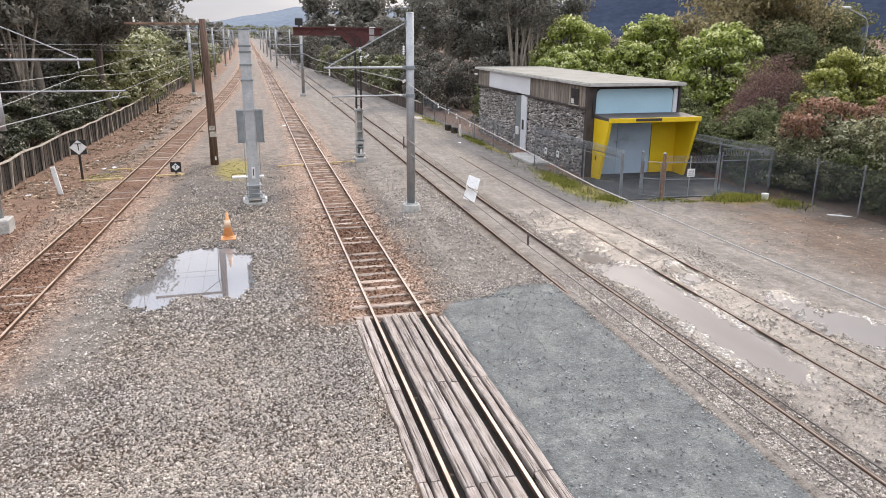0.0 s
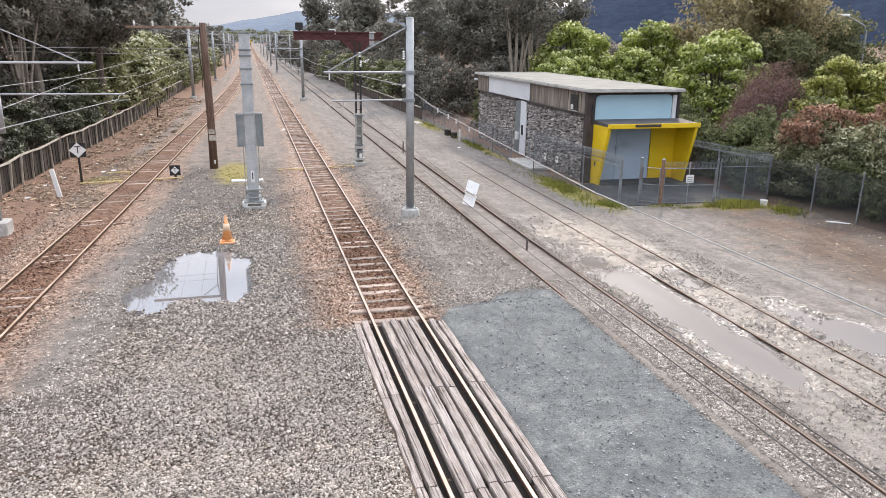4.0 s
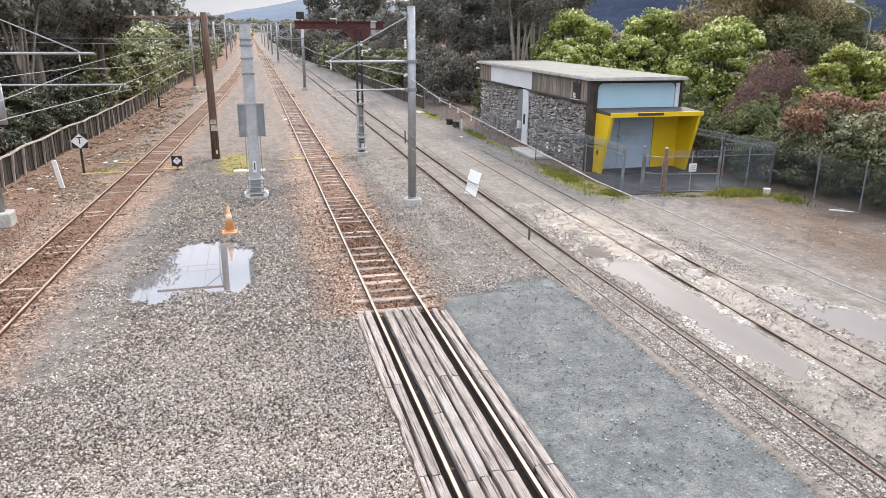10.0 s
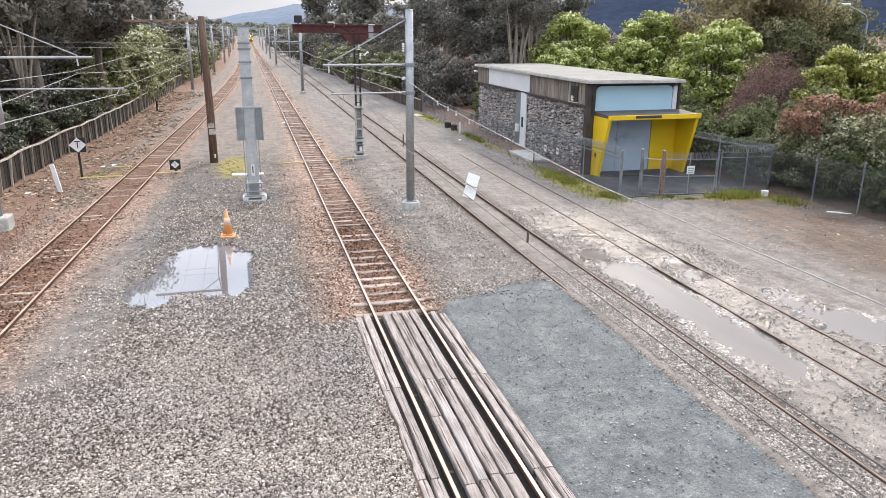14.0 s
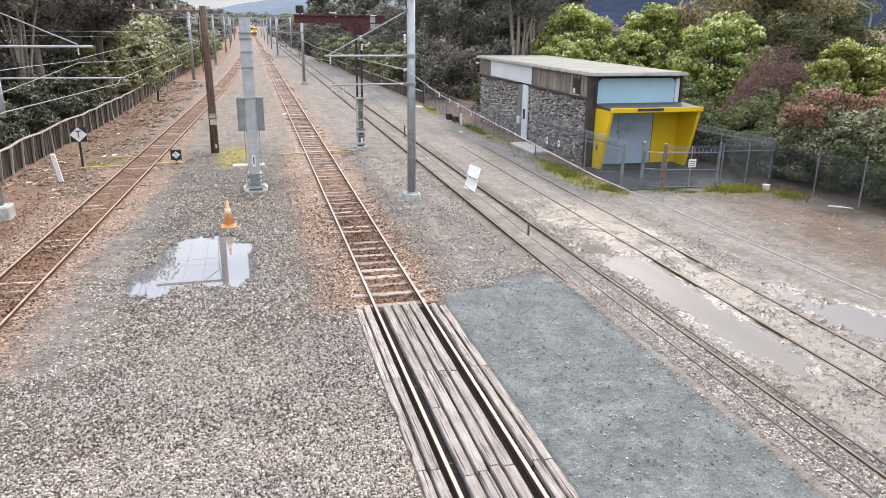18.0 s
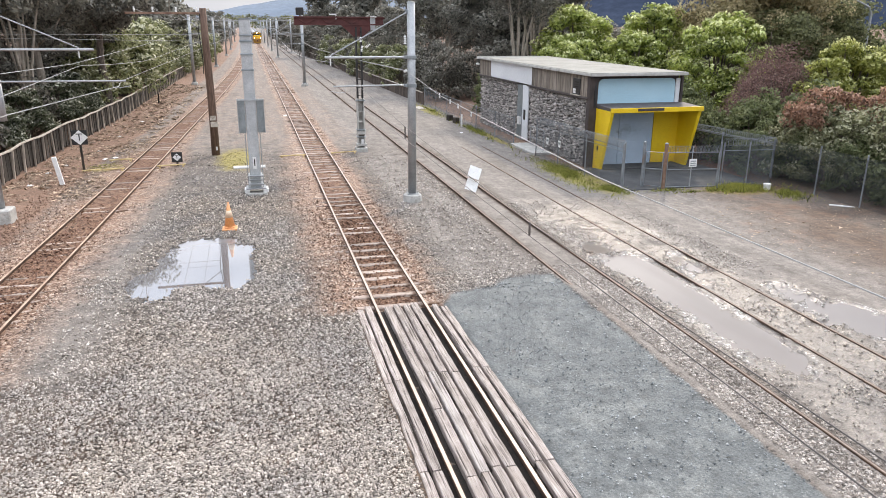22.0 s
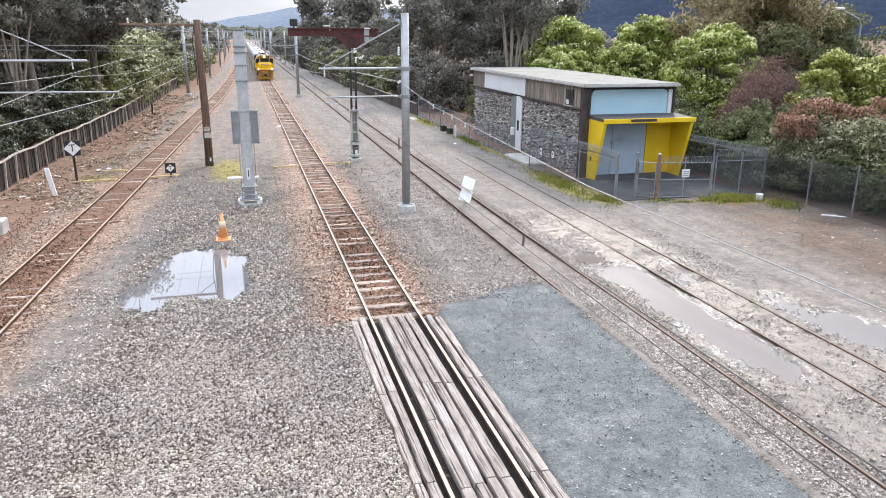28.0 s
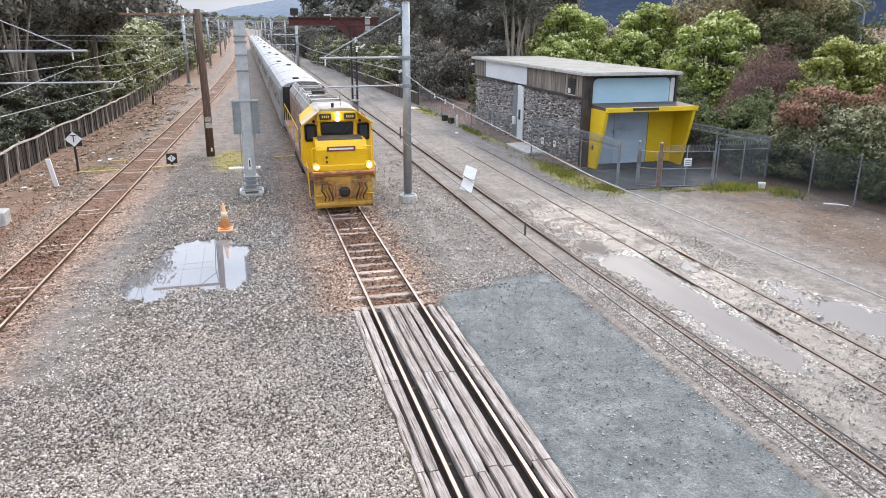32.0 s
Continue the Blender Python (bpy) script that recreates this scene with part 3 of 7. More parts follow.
left_x = smooth_line([(-60, -10.5), (5, -6.65), (20, -5.78), (36, -4.85), (58, -3.65), (75, -2.75), (100, -1.8), (135, -1.05), (200, -0.7), (760, -0.7)])
fence_x = smooth_line([(-60, -10.6), (32, -9.75), (41, -9.2), (50, -8.5), (79, -7.9), (120, -6.6), (200, -5.5), (760, -5.5)], 4)


def hashed(i, j, s):
    h = np.sin(i * 127.1 + j * 311.7 + s * 74.7) * 43758.5453
    return h - np.floor(h)


def vnoise(x, y, s=0):
    i, j = np.floor(x), np.floor(y)
    u, v = x - i, y - j
    u, v = u * u * (3 - 2 * u), v * v * (3 - 2 * v)
    return (hashed(i, j, s) * (1 - u) * (1 - v) + hashed(i + 1, j, s) * u * (1 - v) + hashed(i, j + 1, s) * (1 - u) * v + hashed(i + 1, j + 1, s) * u * v)


def fbm(x, y, s=0):
    return sum(vnoise(x * 2 ** k, y * 2 ** k, s + k) * 0.5 ** (k + 1) for k in range(4)) / 0.9375


def blob(x, y, cx, cy, rx, ry, turn=0.0):
    c, s = math.cos(radians(turn)), math.sin(radians(turn))
    u, v = ((x - cx) * c + (y - cy) * s) / rx, ((y - cy) * c - (x - cx) * s) / ry
    return 1.0 - np.sqrt(u * u + v * v)


def step(v, lo, hi):
    t = np.clip((v - lo) / (hi - lo), 0, 1)
    return t * t * (3 - 2 * t)


def pool(x, y):
    """How far inside a puddle a place lies: above 0 is water."""
    n = (fbm(x * 1.6, y * 1.6, 3) - 0.5) * 1.8 + (fbm(x * 4.2, y * 4.2, 8) - 0.5) * 0.9
    fine = fbm(x * 7.0, y * 7.0, 19) - 0.5
    left = np.maximum.reduce([blob(x, y, -1.5, 19.7, 1.3, 2.3, -6), blob(x, y, -2.55, 18.2, 0.78, 1.2), blob(x, y, -0.85, 18.8, 0.68, 1.35)])
    left = np.minimum(left, -1.2 * blob(x, y, -1.75, 17.35, 0.5, 0.42))
    right = np.maximum.reduce([blob(x, y, 9.85, 16.1, 0.72, 1.4, 16), blob(x, y, 9.7, 14.2, 0.58, 1.4, 6), blob(x, y, 9.75, 11.9, 0.66, 1.65), 0.5 * blob(x, y, 12.7, 12.0, 0.6, 1.7, 14),
                               0.8 * blob(x, y, 9.42, 18.2, 0.4, 0.42), 0.6 * blob(x, y, 11.43, 16.7, 0.32, 0.45), 0.6 * blob(x, y, 11.2, 15.85, 0.3, 0.36)])
    return np.maximum(left + n * 0.20 + fine * 0.5, right + n * 0.42 + fine * 0.7)


def height(x, y):
    z = -0.055 + (fbm(x * 0.7, y * 0.7, 11) - 0.5) * 0.018
    near = step(y, 16.2, 15.0)
    z = z + near * (step(x, 1.2, 1.9) * step(x, 2.08, 1.98) + step(x, 3.92, 4.02) * step(x, 8.2, 7.3)) * 0.038
    z = z - near * step(np.abs(x - TRACK_X), 1.04, 0.96) * 0.09
    dip = step(np.abs(x - TRACK_X), 1.25, 0.7) * step(y, 14.9, 15.6) + step(np.abs(x - left_x(y)), 1.25, 0.7)
    z = z - 0.03 * dip
    rough = (fbm(x * 3.1, y * 3.1, 17) - 0.5) * 0.065
    z = z + (rough - 0.008) * step(np.abs(x - TRACK_X), 0.75, 0.5) * step(y, 14.9, 15.6)
    z = z + (rough * 0.8 + 0.008) * step(np.abs(np.abs(x - TRACK_X) - 1.0), 0.45, 0.2) * step(y, 14.9, 15.6)
    z = z + (rough * 0.7 - 0.004) * step(np.abs(x - left_x(y)), 1.4, 0.9)
    z = z + 0.036 * step(np.abs(x - YARD_X), 1.5, 0.9) * step(pool(x, y), 0.0, -0.3) + 0.03 * step(np.abs(x - SIDING_X), 0.95, 0.65) * step(y, 20, 14) - 0.02 * step(np.abs(x - SIDING_X), 0.95, 0.65) * step(y, 18, 24)
    by_rail = step(np.abs(np.abs(x - YARD_X) - GAUGE / 2), 0.12, 0.34)
    z = z - 0.05 * step(pool(x, y), -0.12, 0.10) * by_rail
    z = z + 0.9 * step(-x + fence_x(y), -1.6, 7.0)
    z = z + 0.35 * step(x, 19.0, 26.0)
    return z


def zones(x, y):
    """Rust, blue chip, dirt; moss, soil, wet; darker ground, painted glints: how much of each lies at a place."""
    m = fbm(x * 0.5, y * 0.5, 21)
    on_main = np.maximum(step(np.abs(x - TRACK_X + 0.3), 3.1, 0.6) * 0.88, 1.0 * step(np.abs(x - TRACK_X), 1.5, 0.9)) * step(y, 14.4, 15.4)
    on_left = np.maximum(step(np.abs(x - left_x(y)), 3.0, 0.8) * (0.68 + 0.24 * step(y, 14, 24)), step(np.abs(x - left_x(y)), 1.6, 0.8))
    rust = np.maximum(on_main, on_left) * (0.75 + 0.5 * m)
    near_rail = np.minimum(np.abs(x - TRACK_X), np.abs(x - left_x(y)))
    rust = rust * (1 - 0.45 * step(y, 28, 50) * step(near_rail, 0.8, 1.5))
    rust = np.maximum(rust, 0.52 * step(y, 22, 44) * step(x, 7.4, 4.8))
    rust = np.maximum(rust, 0.36 * step(y, 12, 20) * step(x, 2.6, 0.8) * step(m, 0.3, 0.7))
    edge_y = np.interp(x, [3.8, 4.3, 6.0, 7.3], [14.8, 15.4, 16.5, 16.5])
    rim = (fbm(x * 0.9, y * 0.9, 51) - 0.5) * 1.6
    blue = step(x, 3.7, 3.95) * step(x, 7.42, 7.1 - 0.4 * np.clip(rim, 0, 1)) * step(edge_y - y + rim * 0.5, -0.4, 0.4) * (1 - 0.5 * step(rim, 0.35, 0.6))
    dirt = np.maximum(step(x, 8.4, 9.3), 0.6 * step(y, 40, 70) * step(x, 5.0, 6.5))
    dirt = np.maximum(dirt, 0.78 * step(np.abs(x - 6.0), 1.9, 0.7) * step(y, 15.8, 17.2))
    dirt = np.maximum(dirt, np.maximum(0.45 * step(y, 22, 30), 0.95 * step(y, 30, 42)))
    dirt = np.maximum(dirt, 0.72 * step(np.abs(x + 3.9), 2.0, 0.2) * step(y, 44.0, 26.0))
    dirt = np.maximum(dirt, 0.9 * step(np.abs(x - SIDING_X), 0.8, 0.55))
    moss = np.maximum.reduce([blob(x, y, 13.2, 27.6, 1.5, 6.0, 4), blob(x, y, 12.8, 53.0, 1.2, 7.0), blob(x, y, 18.5, 24.0, 2.6, 1.5), blob(x, y, -0.9, 35.4, 1.7, 5.2), blob(x, y, -6.6, 34.5, 1.4, 1.6), blob(x, y, 13.2, 40.0, 0.5, 7.0)]) * 1.1
    soil = np.maximum(step(fence_x(y) + 3.4 - x, 0.0, 1.2) * 0.8, step(x, 18.8, 20.5) * step(y, 26, 10))
    soil = np.maximum(soil, step(np.abs(x - TRACK_X), 1.02, 0.98) * step(y, 15.2, 15.0))
    hole = np.clip(1.6 * np.maximum.reduce([blob(x, y, 9.35, 18.0, 0.62, 0.6), blob(x, y, 9.75, 17.3, 0.5, 0.35), blob(x, y, 11.15, 16.6, 0.42, 0.5), blob(x, y, 11.45, 15.7, 0.4, 0.4)]) + fbm(x * 3.0, y * 3.0, 71) - 0.5, 0, 1)
    soil = np.maximum(soil, (0.15 + 0.45 * m) * step(x, 13.0, 16.0) * step(y, 13, 17) * step(y, 27, 24))
    soil = np.maximum(soil, step(x, 13.2, 14.2) * step(y, 24.5, 26) * 0.7)
    wet = np.maximum(step(pool(x, y), -0.9 + 0.5 * (x < 5), 0.0) * 0.85, (0.42 + 0.4 * fbm(x * 0.7, y * 0.35, 77)) * step(x, 8.3, 9.2) * step(x, 13.5, 11.5) * step(y, 30, 20))
    # brake grime between the rails of the main and left tracks
    dark_ground = np.maximum(step(np.abs(x - TRACK_X), 0.75, 0.45) * step(y, 15.0, 15.6), step(np.abs(x - left_x(y)), 0.8, 0.45)) * (0.75 + 0.4 * m)
    # darker bands along the siding rails
    dark_ground = np.maximum(dark_ground, 0.85 * step(np.abs(np.abs(x - SIDING_X) - GAUGE / 2 - 0.035), 0.2, 0.06) * step(y, 14, 22))
    dark_ground = np.maximum(dark_ground, 0.8 * hole)
    wet = np.maximum(wet, 1.2 * hole)
    # darker behind the gate and under the bushes
    dark_ground = np.maximum(dark_ground, step(x, 18.9, 20.2) * step(y, 24.0, 24.8) + step(x, 20.3, 21.2))
    dark_ground = np.maximum(dark_ground, (0.8 + 1.1 * (fbm(x * 0.9, y * 0.9, 63) - 0.45)) * step(x - 0.12 * (y - 20), 14.6, 18.0) * step(y, 11, 15) * step(y, 25.5, 24.5))
    shore = pool(x, y) + (fbm(x * 5.0, y * 5.0, 83) - 0.5) * 0.35
    # where glints are painted: puddle edges and two wet streaks
    glint = 0.9 * step(shore, -0.42, -0.12) * step(shore, 0.05, -0.04) * step(x, 8.2, 8.9) * step(fbm(x * 0.9, y * 0.6, 91), 0.34, 0.5)
    glint = np.maximum(glint, 0.62 * step(fbm(x * 2.2, y * 0.8, 93), 0.54, 0.66) * np.maximum(step(np.abs(x - 9.8), 0.7, 0.2) * step(np.abs(y - 19.6), 2.2, 0.8), step(np.abs(x - 11.6), 0.6, 0.2) * step(np.abs(y - 17.6), 3.4, 1.6)))
    glint = np.maximum(glint, 0.7 * step(np.abs(shore + 0.1), 0.16, 0.06) * step(x, 10.8, 11.0) * step(x, 11.9, 11.7) * step(y, 15.2, 15.4))
    return [np.clip(v, 0, 1) for v in (rust, blue, dirt, moss, soil, wet, dark_ground, glint)]


def stone_cover(x, y, z):
    """How thickly loose stones lie at a place."""
    bare = np.clip(1 - 0.93 * z[1] - 0.88 * z[2] * (1 - 0.75 * step(fbm(x * 0.55, y * 0.55, 61), 0.5, 0.62)) - 0.72 * z[0], 0.03, 1)
    bare = np.maximum(bare, 0.9 * step(np.abs(x - SIDING_X), 0.52, 0.46) * step(y, 22, 15))
    return bare * step(y, 40, 26) * (0.5 + 0.9 * fbm(x * 0.8, y * 0.8, 41))


def zone_layers(me, x, y, base=False):
    z = zones(x, y)
    # contact shade under thickly lying stones, painted into the darkening channel
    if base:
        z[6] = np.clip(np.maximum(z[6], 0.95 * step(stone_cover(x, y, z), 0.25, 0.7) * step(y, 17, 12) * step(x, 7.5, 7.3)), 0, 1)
    for name, k in (("zone", 0), ("zone_b", 3)):
        layer = me.color_attributes.new(name, "FLOAT_COLOR", "POINT")
        data = np.stack([z[k], z[k + 1], z[k + 2], z[6] if k else z[7]], 1).astype(np.float32)
        layer.data.foreach_set("color", data.ravel())


def build_ground():
    def axis(lo, hi, fine_lo, fine_hi, d):
        a = [fine_lo]
        s = d
        while a[-1] > lo:
            s *= 1.12
            a.append(a[-1] - s)
        b = [fine_hi]
        s = d
        while b[-1] < hi:
            s *= 1.06 if b[-1] < 120 else 1.25
            b.append(b[-1] + s)
        return np.array(a[:0:-1] + list(np.arange(fine_lo, fine_hi, d)) + b)
    xs, ys = axis(-4200, 4200, -7.5, 14.5, 0.105), axis(-4200, 4200, 5.5, 24.0, 0.105)
    X, Y = np.meshgrid(xs, ys)
    x, y = X.ravel(), Y.ravel()
    v = np.stack([x, y, height(x, y)], 1)
    w = len(xs)
    i = (np.arange(len(ys) - 1)[:, None] * w + np.arange(w - 1)[None, :]).ravel()
    f = np.stack([i, i + 1, i + w + 1, i + w], 1)
    me = bpy.data.meshes.new("ground")
    me.from_pydata(v.tolist(), [], f.tolist())
    me.materials.append(GROUND)
    me.shade_smooth()
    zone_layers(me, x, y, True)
    tagged(new("ground", me), "grey gravel and damp dirt of a railway yard", "ground", "", "structure")


def scatter_stones(name, label, boxes, seed, keep):
    """Loose stones, each an uneven little solid, strewn over stretches of the plan."""
    rng = np.random.default_rng(seed)
    base = np.array([(1, 0, 0), (-1, 0, 0), (0, 1, 0), (0, -1, 0), (0, 0, 1), (0, 0, -1)], float)
    tri = np.array([(0, 2, 4), (2, 1, 4), (1, 3, 4), (3, 0, 4), (2, 0, 5), (1, 2, 5), (3, 1, 5), (0, 3, 5)])
    block = np.array([(a, b, c) for c in (-1, 1) for a, b in ((-1, -1), (1, -1), (1, 1), (-1, 1))], float) * 0.72
    quad = np.array([(0, 2, 1), (0, 3, 2), (4, 5, 6), (4, 6, 7), (0, 1, 5), (0, 5, 4), (1, 2, 6), (1, 6, 5), (2, 3, 7), (2, 7, 6), (3, 0, 4), (3, 4, 7)])
    vs, fs, n = [], [], 0
    for x0, x1, y0, y1, per, size, chunky in boxes:
        form, faces = (block, quad) if chunky else (base, tri)
        c = len(form)
        k = int((x1 - x0) * (y1 - y0) * per)
        p = np.stack([rng.uniform(x0, x1, k), rng.uniform(y0, y1, k)], 1)
        p = p[keep(p[:, 0], p[:, 1], rng.random(k))]
        k = len(p)
        s = size * rng.uniform(0.55, 1.5, (k, 1, 1)) * rng.uniform(0.6, 1.3, (k, 1, 3)) * np.array([1, 1, 0.7])
        a = rng.uniform(0, 6.283, k)
        q = form[None] * s * rng.uniform(0.7, 1.25, (k, c, 1)) + rng.normal(0, 0.15, (k, c, 3)) * s
        tilt = rng.uniform(-0.7, 0.7, k)
        qz = q[:, :, 2] * np.cos(tilt)[:, None] + q[:, :, 0] * np.sin(tilt)[:, None]
        qx = q[:, :, 0] * np.cos(tilt)[:, None] - q[:, :, 2] * np.sin(tilt)[:, None]
        gx = qx * np.cos(a)[:, None] - q[:, :, 1] * np.sin(a)[:, None] + p[:, :1]
        gy = qx * np.sin(a)[:, None] + q[:, :, 1] * np.cos(a)[:, None] + p[:, 1:]
        gz = qz + height(p[:, 0], p[:, 1])[:, None] + (rng.uniform(0.0, 1.6, k) * s[:, 0, 2])[:, None]
        vs.append(np.stack([gx, gy, gz], 2).reshape(-1, 3))
        fs.append((faces[None] + n + c * np.arange(k)[:, None, None]).reshape(-1, 3))
        n += k * c
    v = np.concatenate(vs)
    f = np.concatenate(fs)
    me = bpy.data.meshes.new(name)
    me.from_pydata(v.tolist(), [], f.tolist())
    me.materials.append(STONES)
    zone_layers(me, v[:, 0], v[:, 1])
    tagged(new(name, me), label, "gravel", "", "stuff")


build_ground()


# ---- puddles ----
def puddle(x0, x1, y0, y1, label):
    g = Geo()
    g.add([(x0, y0, -0.082), (x1, y0, -0.082), (x1, y1, -0.082), (x0, y1, -0.082)], [(0, 1, 2, 3)], False)
    solo("puddle", g, WATER if x0 < 0 else WATER_MUD, label, "puddle", "puddles in the yard", "structure")


puddle(-3.6, 0.4, 16.4, 22.4, "shallow rain puddle on the gravel reflecting sky")
puddle(8.6, 10.4, 9.8, 18.8, "long muddy puddle between the siding rails")
puddle(10.6, 14.8, 9.0, 17.4, "muddy puddle beside the yard siding")


# ---- railway tracks ----
RAIL_PROFILE = [(-0.035, 0.0), (0.035, 0.0), (0.037, -0.035), (0.010, -0.05), (0.010, -0.12), (0.06, -0.135), (0.06, -0.15), (-0.06, -0.15), (-0.06, -0.135), (-0.010, -0.12), (-0.010, -0.05), (-0.037, -0.035)]
HEAD_PROFILE = [(-0.027, 0.003), (0.027, 0.003), (0.030, -0.005), (-0.030, -0.005)]
SLEEPERS = [Geo().box(0, 0, 0, 2.1 + 0.06 * i, 0.15 + 0.02 * i, 0.12, 0.02).mesh("sleeper", SLEEPER) for i in range(3)]


def railway_track(label, centre, y0, y1, bed=None, top=None, head=1.0):
    ob = thing("railway_track", 0, 0, 0, label, "railway track", "tracks through the yard", "structure")
    ys = [y0]
    while ys[-1] < y1:
        ys.append(ys[-1] + (1.5 if ys[-1] < 160 else 20))
    for side in (-1, 1):
        path = [(float(centre(y)) + side * (GAUGE / 2 + 0.035), y, 0) for y in ys]
        rail = part("rail", Geo().sweep(RAIL_PROFILE, path), RAIL, ob)
        part("running_surface", Geo().sweep([(u * head, v) for u, v in HEAD_PROFILE], path), top or RAIL_TOP, rail, "worn bright rail head")
    if bed:
        rng = random.Random(int(bed[0] * 10))
        y = bed[0]
        for i in range(300):
            s = part("sleeper", SLEEPERS[rng.randrange(3)], SLEEPER, ob)
            s.matrix_basis = pose(float(centre(y)) + rng.uniform(-0.05, 0.05), y, -0.138 + rng.uniform(-0.035, 0.02) - bed[1], rng.uniform(-5, 5), rng.uniform(-0.5, 0.5), rng.uniform(-2, 2))
            y += 0.61 + rng.uniform(-0.03, 0.03)
    return ob


railway_track("rusty main track on timber sleepers through gravel", lambda y: TRACK_X, -15, 720, (15.35, -0.012))
railway_track("rusty curving track on half-buried timber sleepers", left_x, -15, 720, (12.0, 0.006), RUST_TOP)
railway_track("siding track sunk in pale gravel", lambda y: SIDING_X, -15, 300, None, SIDING_TOP, 0.6)
railway_track("yard siding sunk in damp dirt", lambda y: YARD_X, -15, 36, None, SIDING_TOP, 0.6)


# ---- level crossing ----
def level_crossing():
    ob = thing("level_crossing", 0, 0, 0, "grey weathered timber decking between and beside rails", "level crossing", "", "structure")
    part("flangeway_fill", Geo().box(TRACK_X, 10.3, -0.145, 2.06, 9.6, 0.05), FLANGE_DIRT_SHADE, ob, "packed dirt between timbers and rails, blackened as gap shade")
    rng = random.Random(5)
    lanes = [(1.94, 2.125, (15.05, 11.47, 8.72, 5.6)), (2.135, 2.325, (15.22, 11.55, 8.7, 5.6)),
             (2.575, 2.785, (15.12, 10.4, 8.45, 5.6)), (2.795, 3.0, (15.2, 11.75, 8.5, 5.6)), (3.01, 3.20, (15.14, 11.68, 8.6, 5.6)), (3.21, 3.415, (15.2, 11.62, 8.55, 5.6)),
             (3.665, 3.84, (15.0, 11.73, 8.58, 5.6)), (3.85, 4.03, (14.85, 11.7, 8.55, 5.6))]
    for x0, x1, cuts in lanes:
        for a, b in zip(cuts, cuts[1:]):
            g = Geo()
            n = 12
            lo, hi = b + 0.012, a - 0.012
            vs, fs = [], []
            for i in range(n + 1):
                y = lo + (hi - lo) * i / n
                wob = [rng.uniform(-0.008, 0.008) for _ in range(3)]
                zt = -0.006 + rng.uniform(-0.006, 0.004)
                if i in (0, n):
                    wob[0], wob[1] = wob[0] + rng.uniform(0, 0.02), wob[1] - rng.uniform(0, 0.02)
                l, r = x0 + 0.019 + wob[0] * 0.5, x1 - 0.019 + wob[1] * 0.5
                vs += [(l, y, -0.15), (l, y, zt - 0.014), (l + 0.014, y, zt), (r - 0.014, y, zt + wob[2] * 0.5), (r, y, zt - 0.014), (r, y, -0.15)]
            for i in range(n):
                for j in range(6):
                    p, q = i * 6 + j, i * 6 + (j + 1) % 6
                    fs.append((p, p + 6, q + 6, q))
            fs += [tuple(range(6)), tuple(range(n * 6 + 5, n * 6 - 1, -1))]
            g.add(vs, fs, False)
            worn = 2.7 < x0 < 2.9 and b < 9 < a
            if x0 < 2.0 and a < 12:
                for i in range(1, n):
                    k = rng.uniform(0.0, 0.045) if rng.random() < 0.5 else 0.0
                    for j in (0, 1, 2):
                        p = g.v[i * 6 + j]
                        g.v[i * 6 + j] = (p[0] + k, p[1], p[2])
            part("plank", g, PLANK_WORN if worn else PLANK, ob, "pale polished board" if worn else "")


level_crossing()


# ---- overhead line masts ----
def insulator(g, p0, p1, r=0.045):
    p0, p1 = Vector(p0), Vector(p1)
    g.cyl(p0, p1, 0.018, None, 6)
    for i in range(4):
        c = p0.lerp(p1, (i + 0.5) / 4)
        d = (p1 - p0).normalized() * 0.018
        g.cyl(c - d, c + d, r, r * 0.6, 8)


